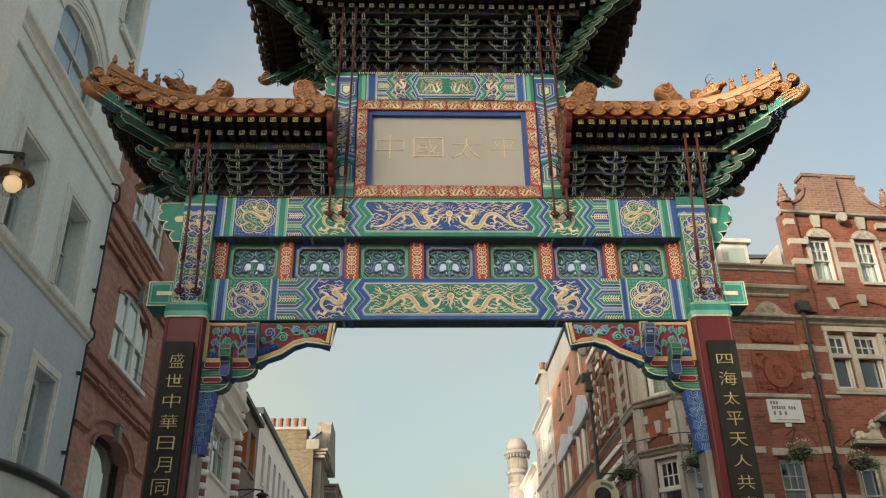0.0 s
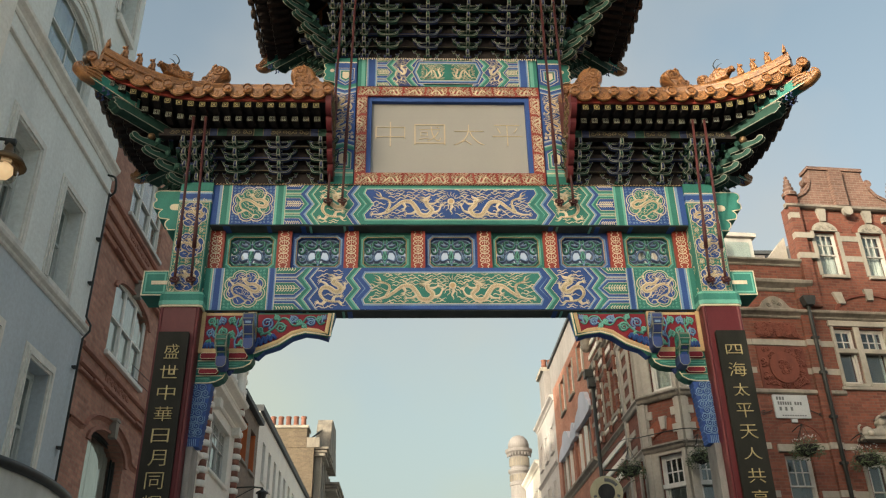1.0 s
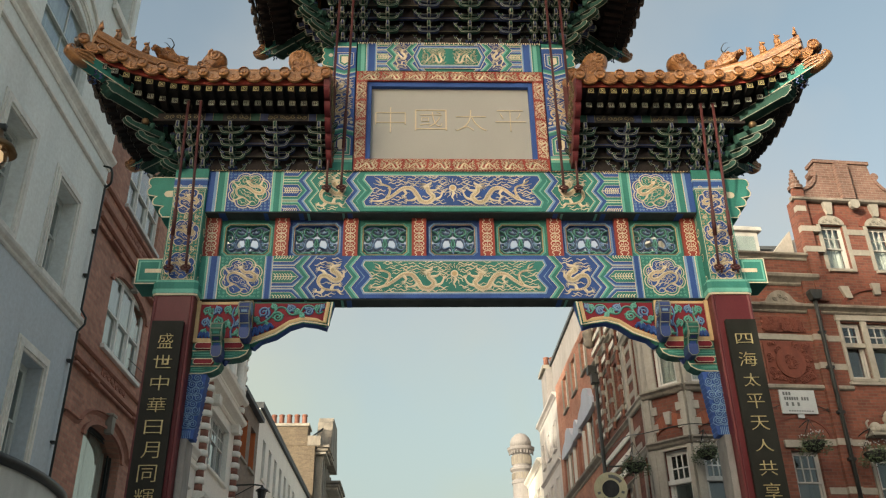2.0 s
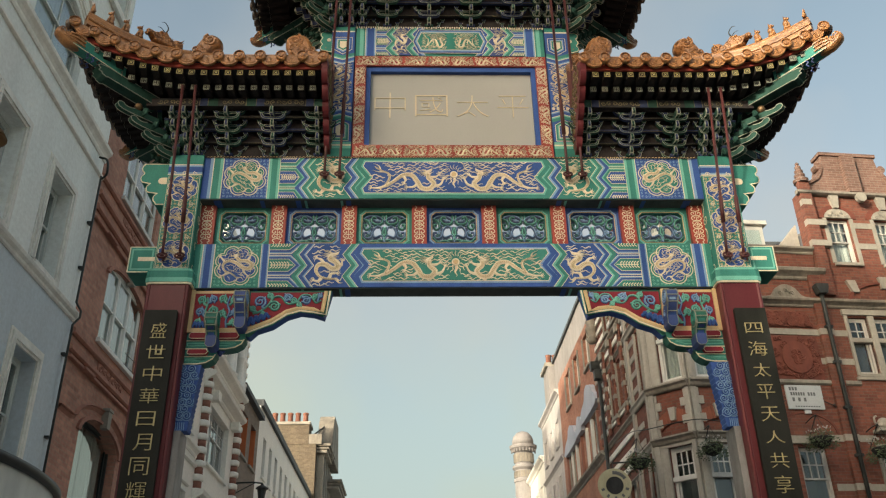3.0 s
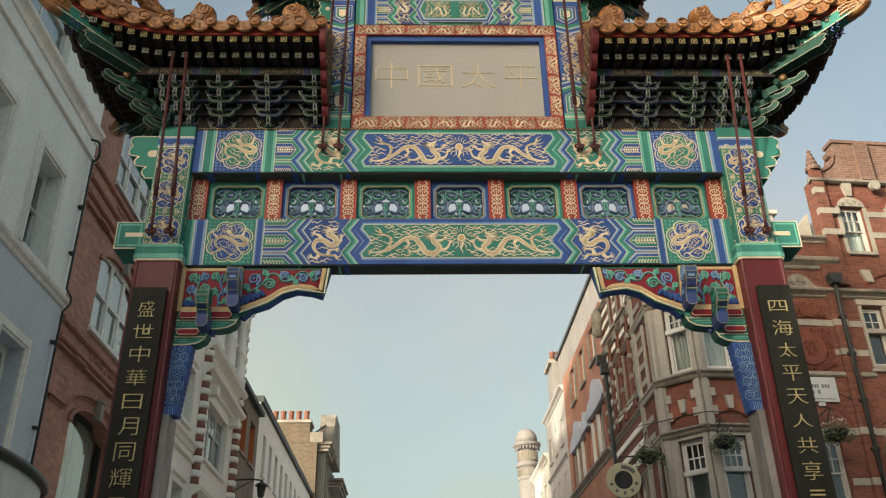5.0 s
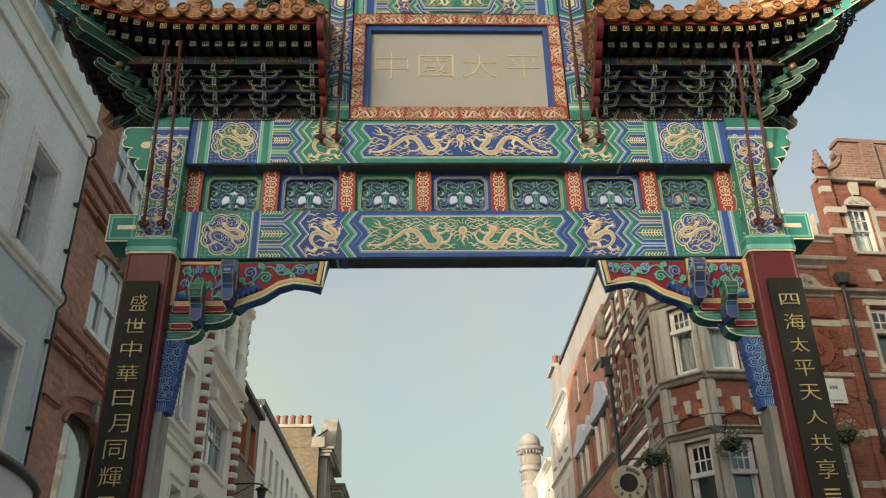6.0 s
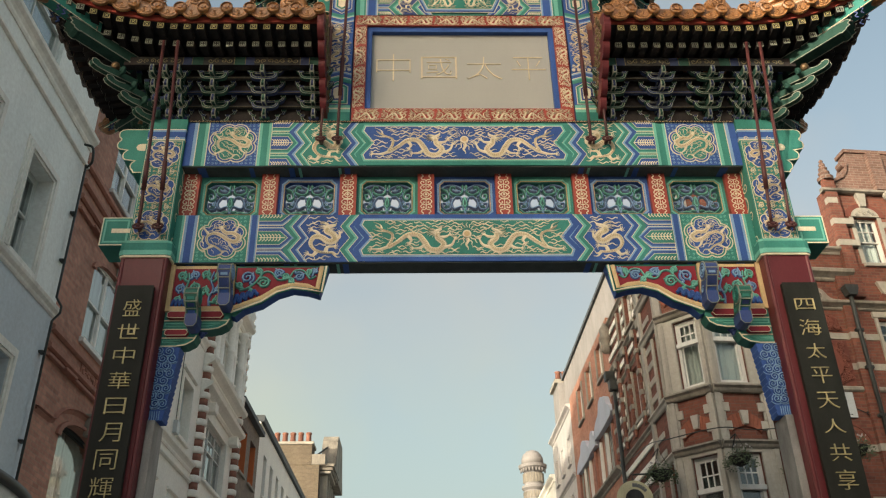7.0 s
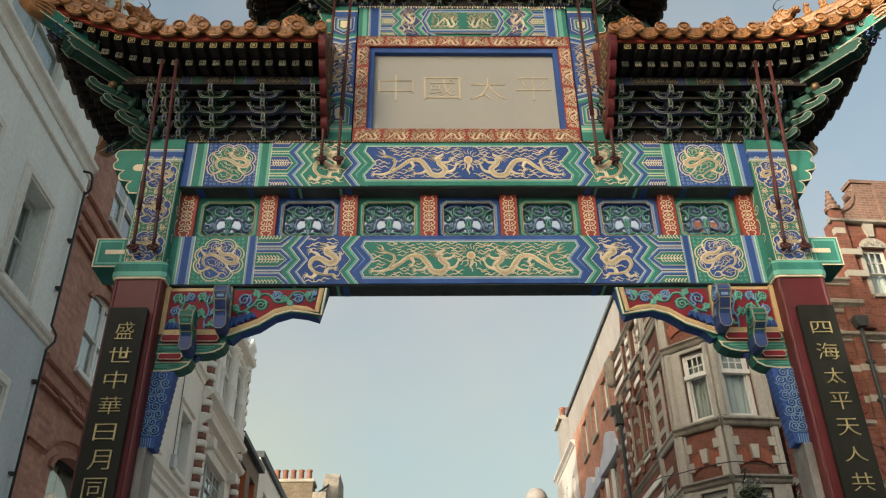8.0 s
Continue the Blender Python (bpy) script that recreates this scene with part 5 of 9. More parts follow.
for k, ch in enumerate("中國太平"):
    g = Geo()
    writing(g, ch, (-0.79, -0.26, 0.27, 0.79)[k], 8.385 - 0.004 * k, -0.071, (0.40, 0.42, 0.42, 0.40)[k], (0.40, 0.33, 0.34, 0.34)[k], "buff", 0.008, -0.017 if k == 1 else -0.025)
    part("carved_character", g, panel, "thin gilt carved character")

# short beam over the name board
g = Geo()
box(g, -1.25, 1.25, -0.14, 0.16, 9.135, 9.612, "green")
beam = part("top_lintel", g, gate, bevel=0.008)
g = Geo()
y = -0.144
for sg in (-1, 1):
    u = stripes(g, sg * 1.25, 9.135, 9.612, y, -sg, [(0.05, "green"), (0.05, "green_lt"), (0.02, "green"), (0.008, "cream"), (0.02, "blue_lt"), (0.09, "blue"), (0.02, "blue_lt"), (0.008, "cream")])
    fork(g, u, sg * 0.72, 9.135, 9.612, y, -sg, "blue", "green", "cream")
    u = zig_stripes(g, sg * 0.82, 9.135, 9.612, 0.045, -sg, y - 0.014, [(0.008, "cream"), (0.05, "green"), (0.03, "green_lt"), (0.008, "cream"), (0.17, "indigo"), (0.008, "cream"), (0.05, "green"), (0.03, "green_lt"), (0.008, "cream"), (0.04, "blue"), (0.04, "blue_lt"), (0.008, "cream")])
    dragon(g, sg * 0.66 - 0.1, sg * 0.66 + 0.1, 9.162, 9.585, y - 0.017, "cream", TALL, 0.03, sg > 0, 77, 120)
nested(g, [(-0.42, 9.572), (-0.5, 9.372), (-0.42, 9.172), (0.42, 9.172), (0.5, 9.372), (0.42, 9.572)], y - 0.016, [(0, "cream"), (0.008, "blue"), (0.03, "blue_lt"), (0.05, "cream"), (0.058, "green")])
for sg in (-1, 1):
    x0, x1 = sorted((sg * 0.04, sg * 0.38))
    dragon(g, x0, x1, 9.242, 9.502, y - 0.028, "cream", LONG, 0.024, sg > 0, 88, 200)
for k in range(-40, 41):
    plate(g, rect(k * 0.031 - 0.008, k * 0.031 + 0.008, 9.588 if k % 2 else 9.573, 9.605), y - 0.034, "cream")
part("painted_pattern", g, beam, "zigzags, tongues and gilt dragons")

# posts beside the name board
for sg in (-1, 1):
    c = sg * 1.415
    g = Geo()
    box(g, c - 0.15, c + 0.15, -0.16, 0.16, 7.54, 9.612, "blue")
    post = part("upper_post", g, gate, bevel=0.008)
    g = Geo()
    y = -0.164

    def band(z0, z1, mat):
        plate(g, rect(c - 0.151, c + 0.151, z0, z1), y, mat, 0.003)
    for z0, z1, mat in ((9.54, 9.612, "green"), (9.52, 9.54, "cream"), (9.44, 9.52, "blue"), (7.54, 7.66, "green"), (7.66, 7.7, "green_lt"), (7.7, 7.72, "cream"), (7.72, 7.76, "green_lt")):
        band(z0, z1, mat)

    def house_shape(z0, zs, up):
        k = 1 if up else -1
        return [(c - 0.12, z0), (c + 0.12, z0), (c + 0.12, zs), (c, zs + k * 0.08), (c - 0.12, zs)]
    nested(g, house_shape(7.77, 8.02, True), y - 0.003, [(0, "cream"), (0.008, "green"), (0.03, "green_lt"), (0.045, "cream"), (0.052, "indigo"), (0.075, "cream")])
    nested(g, house_shape(9.43, 9.22, False), y - 0.003, [(0, "cream"), (0.008, "blue"), (0.03, "blue_lt"), (0.045, "cream"), (0.052, "green"), (0.075, "cream")])
    for zb, up in ((8.06, 1), (9.17, -1)):
        for j, (mat, th) in enumerate((("green", 0.045), ("green_lt", 0.02), ("cream", 0.01), ("blue", 0.045), ("blue_lt", 0.02), ("cream", 0.01))):
            zz = zb + up * sum(t for _, t in (("", 0.045), ("", 0.02), ("", 0.01), ("", 0.045), ("", 0.02), ("", 0.01))[:j])
            plate(g, [(c - 0.151, zz), (c, zz + up * 0.05 * 1), (c + 0.151, zz), (c + 0.151, zz + up * th), (c, zz + up * (0.05 + th)), (c - 0.151, zz + up * th)], y - 0.003, mat, 0.003)
    for a, b in ((8.29, 8.63), (8.63, 8.97)):
        dragon(g, c - 0.14, c + 0.14, a, b, y - 0.005, "cream", TALL, 0.032, sg < 0, 91, 160)
    for k in range(5):
        prism(g, disc(c - 0.12 + 0.06 * k, 8.27, 0.022, 8), y - 0.01, y, "cream")
    part("painted_pattern", g, post, "gilt dragon on blue between pointed green bands")
    g = Geo()
    o = c + sg * 0.15
    ends = [(o, 9.6), (o + sg * 0.12, 9.6)]
    for k in range(3):
        ends += [(o + sg * (0.13 + 0.04 * math.sin(t)), 9.6 - 0.11 * (k + 0.5) + 0.05 * math.cos(t)) for t in (0.4, 1.2, 2.0, 2.8)]
    ends += [(o, 9.24)]
    lined(g, ends, -0.08, 0.12, "green", "cream", 0.012)
    plate(g, disc(o + sg * 0.05, 9.45, 0.03, 8), -0.088, "cream", 0.004)
    part("scalloped_beam_end", g, gate, "small green scalloped beam end")

# couplet boards
for sg, text in ((-1, "盛世中華日月同輝"), (1, "四海太平天人共享")):
    c = -3.25 if sg < 0 else 3.27
    lean = -0.28
    g = Geo()
    prism(g, rect(c - 0.175, c + 0.175, 2.95, 5.45), lean, lean + 0.06, "black")
    bd = thing("couplet_board", GATE, "long black lacquered board with eight gilt characters on a red column", "sign", "couplet boards")
    part("board", g, bd, bevel=0.012)
    sizes = ((0.165, 0.175), (0.2, 0.15), (0.195, 0.165), (0.195, 0.16), (0.185, 0.15), (0.185, 0.17), (0.19, 0.175), (0.195, 0.175)) if sg < 0 else \
            ((0.19, 0.12), (0.2, 0.165), (0.18, 0.15), (0.19, 0.16), (0.2, 0.155), (0.2, 0.13), (0.19, 0.155), (0.18, 0.175))
    for k, (ch, (cw, chh)) in enumerate(zip(text, sizes)):
        g = Geo()
        writing(g, ch, c + (0.005 if sg < 0 else 0.0), 5.205 - 0.2445 * k, lean, cw, chh, "gilt_lettering", 0.014, -0.016)
        part("character", g, bd)
    g = Geo()   # a last sign that cannot be read
    for q in range(4):
        prism(g, rect(c - 0.07, c + 0.07, 3.18 + 0.04 * q, 3.194 + 0.04 * q), lean - 0.014, lean, "gilt_lettering")
    part("lettering_bar", g, bd)

# ---- the roofs of the gate ----
def bracket_set(tiers, dz, dy, c1, c2, narrow=1.0):
    """A stack of bowl-shaped bracket arms that steps out towards the front, two arms to a tier."""
    g = Geo()
    for i in range(tiers):
        y, z = -0.02 - dy * i, dz * i
        for w, hgt, yo, zo in ((0.15 * narrow, 0.08, 0.0, -0.012), (0.205 * narrow, 0.074, 0.052, 0.102)):
            ya = y + yo
            th = 0.031 if narrow > 0.9 else 0.022
            low = [(0.3, 0.0), (0.6, 0.003), (0.8, 0.014), (0.93, 0.036), (0.99, 0.062), (1.0, hgt)]
            outer = [(-w * a, z + zo + q) for a, q in low[::-1]] + [(w * a, z + zo + q) for a, q in low]
            win = w - th * 0.95
            inner = [(-win * a, z + zo + th + q * (hgt - th) / hgt) for a, q in low[::-1]] + [(win * a, z + zo + th + q * (hgt - th) / hgt) for a, q in low]
            prism(g, outer + inner[::-1], ya - 0.024, ya + 0.024, c1)
            ribbon(g, [Vector((x * 0.975, q + 0.004)) for x, q in outer], 0.0075, ya - 0.025, "pale", 0.003)
            ribbon(g, [Vector((x * 1.02, q - 0.003)) for x, q in inner], 0.006, ya - 0.025, "pale", 0.002)
            for s in (-1, 1):
                cx = s * (w - th * 0.55)
                prism(g, [(cx - 0.018, z + zo + hgt), (cx + 0.018, z + zo + hgt), (cx + 0.026, z + zo + hgt + 0.01), (cx + 0.026, z + zo + hgt + 0.028), (cx - 0.026, z + zo + hgt + 0.028), (cx - 0.026, z + zo + hgt + 0.01)], ya - 0.03, ya + 0.024, c2)
                ribbon(g, [Vector((cx - 0.026, z + zo + hgt + 0.026)), Vector((cx - 0.024, z + zo + hgt + 0.01)), Vector((cx - 0.014, z + zo + hgt + 0.003)), Vector((cx + 0.014, z + zo + hgt + 0.003)), Vector((cx + 0.024, z + zo + hgt + 0.01)), Vector((cx + 0.026, z + zo + hgt + 0.026))], 0.006, ya - 0.031, "pale", 0.002)
        # the tongue that carries the next tier
        nose = [(0.1, z + 0.02), (y - 0.05, z + 0.02), (y - 0.1, z + 0.004), (y - 0.135, z + 0.036), (y - 0.128, z + 0.095), (0.1, z + 0.095)]
        prism_x(g, nose, -0.019, 0.019, c1)
        prism_x(g, [(y - 0.118, z + 0.012), (y - 0.144, z + 0.036), (y - 0.136, z + 0.098), (y - 0.126, z + 0.098), (y - 0.11, z + 0.012)], -0.02, 0.02, "pale")
        prism_x(g, [(y - 0.13, z + 0.02), (y - 0.148, z + 0.038), (y - 0.141, z + 0.09), (y - 0.13, z + 0.09), (y - 0.12, z + 0.02)], -0.012, 0.012, c2)
        for s in (-1, 1):
            tube(g, [(s * 0.02, y + dy, z + 0.02), (s * 0.02, y - 0.05, z + 0.02), (s * 0.02, y - 0.1, z + 0.004), (s * 0.02, y - 0.135, z + 0.036)], 0.0056, "pale", 4)
    prism(g, [(-0.04, -0.002), (0.04, -0.002), (0.055, 0.02), (0.055, 0.034), (-0.055, 0.034), (-0.055, 0.02)], -0.09, 0.02, c2)
    return g


def rafter_mesh(size, L, rise, dark, mark, crossed):
    """A square rafter along local y, its marked end at the origin facing -y."""
    g = Geo()
    h = size / 2
    vs = [(x, 0, z) for x, z in ((-h, -h), (h, -h), (h, h), (-h, h))] + [(x, L, z + rise) for x, z in ((-h, -h), (h, -h), (h, h), (-h, h))]
    g.add(vs, BOXF, dark)
    g.f[-6:] = [(0, 1, 2, 3), (7, 6, 5, 4), (0, 4, 5, 1), (1, 5, 6, 2), (2, 6, 7, 3), (3, 7, 4, 0)]
    h *= 0.94
    t = size * 0.1

    def quad(x0, z0, x1, z1, off=0.004):
        g.add([(x0, -off, z0), (x1, -off, z0), (x1, -off, z1), (x0, -off, z1)], [(0, 1, 2, 3)], mark)
    for q in ((-h, -h, h, -h + t), (-h, h - t, h, h), (-h, -h + t, -h + t, h - t), (h - t, -h + t, h, h - t)):
        quad(*q)
    if crossed:
        k = h * 0.5
        ribbon(g, [Vector((-k, -k)), Vector((k, k))], t * 1.1, -0.005, mark, 0.002)
        ribbon(g, [Vector((-k, k)), Vector((k, -k))], t * 1.1, -0.008, mark, 0.002)
    else:
        for s in (-1, 1):
            for q in (-1, 1):
                quad(s * h * 0.38 - t, q * h * 0.38 - t, s * h * 0.38 + t, q * h * 0.38 + t)
    return g.mesh("rafter")


LIFT = 0.30


def eave_path(u_in, U, yd, zE, both):
    """Points and outward normals along the eaves. both: hipped at either end, else only at u = U."""
    Y = yd + 0.24

    def front(u):
        d = max(0.0, (u - (U - 1.5)) / 1.5)
        if both:
            d = max(d, max(0.0, (-u - (U - 1.5)) / 1.5))
        return Vector((u, -(yd + 0.24 * d * d), zE + LIFT * d ** 2.3))

    def side(v):
        d = abs(v) / Y
        return Vector((U - 0.07 * (1 - d * d), v, zE + LIFT * d ** 2.3))
    runs = [("front", [front(u_in + (U - u_in) * i / 120) for i in range(121)])]
    runs.append(("side", [side(-Y + 2 * Y * i / 80) for i in range(81)]))
    runs.append(("back", [Vector((p.x, -p.y, p.z)) for p in reversed(runs[0][1])]))
    if both:
        runs.append(("side2", [Vector((-p.x, p.y, p.z)) for p in reversed(runs[1][1])]))
    return runs


def resample(pts, step):
    out = []
    lens = [0.0]
    for a, b in zip(pts, pts[1:]):
        lens.append(lens[-1] + (b - a).length)
    n = max(1, round(lens[-1] / step))
    j = 0
    for i in range(n + 1):
        s = lens[-1] * i / n
        while j < len(lens) - 2 and lens[j + 1] < s:
            j += 1
        t = (s - lens[j]) / max(1e-9, lens[j + 1] - lens[j])
        p = pts[j].lerp(pts[j + 1], t)
        d = (pts[j + 1] - pts[j])
        n2 = Vector((d.y, -d.x, 0)).normalized()
        out.append((p, n2))
    return out


def outline_beast(g, pts, m4, th, mat):
    h = Geo()
    pillow(h, [(p.x, p.y) for p in spline(pts, 4, True)], th, mat, 4, th * 0.28)
    g.join(h.moved(m4))


def scaly(g, pts, th, mat, s, seed):
    """Raised scales and curls over both faces of a carved form."""
    rnd = random.Random(seed)
    for x, z in pts:
        for k in (-1, 1):
            tube(g, [(p.x, k * th / 2, p.y) for p in spiral(x * s, z * s, 0.045 * s, 1.2, rnd.uniform(0, 6), k, 9)], 0.011 * s, mat, 5)


CHIWEN = [(-0.30, 0.0), (-0.3, 0.1), (-0.22, 0.16), (-0.12, 0.2), (-0.04, 0.27), (0.0, 0.37), (0.07, 0.44), (0.19, 0.45), (0.28, 0.39), (0.29, 0.29), (0.25, 0.2), (0.25, 0.1), (0.28, 0.0)]
CHIWEN_LONG = [(-0.52, 0.0), (-0.48, 0.08), (-0.36, 0.13), (-0.24, 0.12), (-0.12, 0.15), (-0.03, 0.23), (0.03, 0.34), (0.09, 0.42), (0.19, 0.44), (0.28, 0.38), (0.29, 0.29), (0.22, 0.22), (0.17, 0.12), (0.2, 0.0)]


def chiwen(u, y, z, sg, s=1.0, outer=False):
    """A curled ridge-end ornament; the outer ones run out along the hip and carry a small pot."""
    g = Geo()
    outline_beast(g, [(a * s, b * s) for a, b in (CHIWEN_LONG if outer else CHIWEN)], Matrix.Identity(4), 0.22 * s, "tile")
    for k in (-1, 1):
        tube(g, [(p.x, k * 0.108 * s, p.y) for p in spiral(0.17 * s, 0.335 * s, 0.085 * s, 1.8, 2.0, 1, 18)], 0.018 * s, "tile", 6)
        for j in range(5 if outer else 4):
            x = (-0.42 if outer else -0.2) * s + 0.1 * j * s
            tube(g, [(x, k * 0.11 * s, 0.02 * s), (x + 0.03 * s, k * 0.116 * s, 0.07 * s), (x + 0.09 * s, k * 0.11 * s, (0.1 + 0.02 * j) * s)], 0.016 * s, "tile", 6)
        lathe(g, [(0.004, -0.03), (0.026, -0.012), (0.026, 0.012), (0.004, 0.03)], "tile", 8, (-0.02 * s, k * 0.1 * s, 0.15 * s))
    px = -0.24 if outer else -0.18
    lathe(g, [(0.07 * s, -0.06 * s), (0.05 * s, 0.09 * s), (0.074 * s, 0.15 * s), (0.07 * s, 0.2 * s), (0.02 * s, 0.23 * s)], "tile", 12, (px * s, 0, (0.15 if outer else 0.1) * s))
    scaly(g, [(-0.4, 0.06), (-0.3, 0.07), (-0.14, 0.08), (-0.06, 0.1), (0.04, 0.12), (0.08, 0.22), (0.02, 0.2), (0.12, 0.16)] if outer else
          [(-0.22, 0.06), (-0.14, 0.12), (-0.06, 0.07), (0.04, 0.1), (0.12, 0.08), (0.05, 0.2), (0.12, 0.18), (0.1, 0.25), (-0.02, 0.2), (0.2, 0.22), (0.2, 0.12)], 0.22 * s, "tile", s, 3)
    return solo("ridge_ornament", g.moved(Matrix.Diagonal((sg, 1, 1, 1))), GATE @ pose(u, y, z), "curled orange glazed ridge ornament on the tiled roof", "roof ornament", "ridge ornaments")


def figurine(at, s, turn, kind):
    g = Geo()
    lathe(g, [(0.05 * s, 0), (0.055 * s, 0.03 * s), (0.035 * s, 0.06 * s), (0.05 * s, 0.11 * s), (0.045 * s, 0.15 * s), (0.022 * s, 0.175 * s)], "tile", 8)
    lathe(g, [(0.004, -0.035 * s), (0.034 * s, -0.02 * s), (0.036 * s, 0.01 * s), (0.004, 0.035 * s)], "tile", 8, (0.012 * s, 0, 0.205 * s))
    tube(g, [(0.02 * s, 0, 0.2 * s), (0.06 * s, 0, 0.19 * s)], 0.02 * s, "tile", 6)
    for k in (-1, 1):
        tube(g, [(0.03 * s, k * 0.03 * s, 0.13 * s), (0.055 * s, k * 0.035 * s, 0.06 * s), (0.05 * s, k * 0.035 * s, 0.0)], 0.015 * s, "tile", 6)
        tube(g, [(-0.005 * s, k * 0.02 * s, 0.225 * s), (-0.015 * s, k * 0.025 * s, 0.262 * s)], lambda t: 0.011 * s * (1.1 - t), "tile", 5)
    return solo("roof_figurine", g, GATE @ at @ pose(0, 0, 0, 0, 0, turn), "small orange glazed figure sitting on the hip ridge", "roof figurine", "roof figurines", smooth=True)


def horned_head(at, turn, s):
    g = Geo()
    outline_beast(g, [(a * s, b * s) for a, b in [(-0.2, 0), (-0.22, 0.12), (-0.1, 0.17), (0.0, 0.26), (0.1, 0.24), (0.2, 0.19), (0.3, 0.2), (0.3, 0.12), (0.18, 0.08), (0.2, 0.0)]], Matrix.Identity(4), 0.15 * s, "tile")
    for k in (-1, 1):
        for j in range(3):
            tube(g, [(-0.2 * s, k * 0.05 * s, (0.04 + 0.05 * j) * s), (-0.27 * s, k * 0.06 * s, (0.07 + 0.06 * j) * s), (-0.3 * s, k * 0.06 * s, (0.13 + 0.06 * j) * s)], lambda t: 0.025 * s * (1.1 - t), "tile", 6)
        tube(g, spline([(0.02 * s, k * 0.05 * s, 0.25 * s), (0.0, k * 0.07 * s, 0.34 * s), (0.07 * s, k * 0.08 * s, 0.42 * s), (0.13 * s, k * 0.07 * s, 0.41 * s)], 4), lambda t: 0.012 * s * (1.2 - t), "iron", 6)
    scaly(g, [(-0.12, 0.05), (-0.03, 0.07), (0.06, 0.12), (-0.06, 0.14), (0.16, 0.14), (0.1, 0.05), (0.03, 0.19)], 0.15 * s, "tile", s, 5)
    for k in (-1, 1):
        lathe(g, [(0.004, -0.03 * s), (0.03 * s, -0.01 * s), (0.03 * s, 0.01 * s), (0.004, 0.03 * s)], "tile", 8, (0.1 * s, k * 0.075 * s, 0.2 * s))
        tube(g, [(0.3 * s, k * 0.03 * s, 0.19 * s), (0.33 * s, k * 0.04 * s, 0.15 * s), (0.3 * s, k * 0.04 * s, 0.12 * s)], 0.02 * s, "tile", 6)
    return solo("horned_ridge_beast", g, GATE @ at @ pose(0, 0, 0, 0, 0, turn), "orange glazed horned beast head with dark wire horns", "roof ornament", "ridge ornaments")


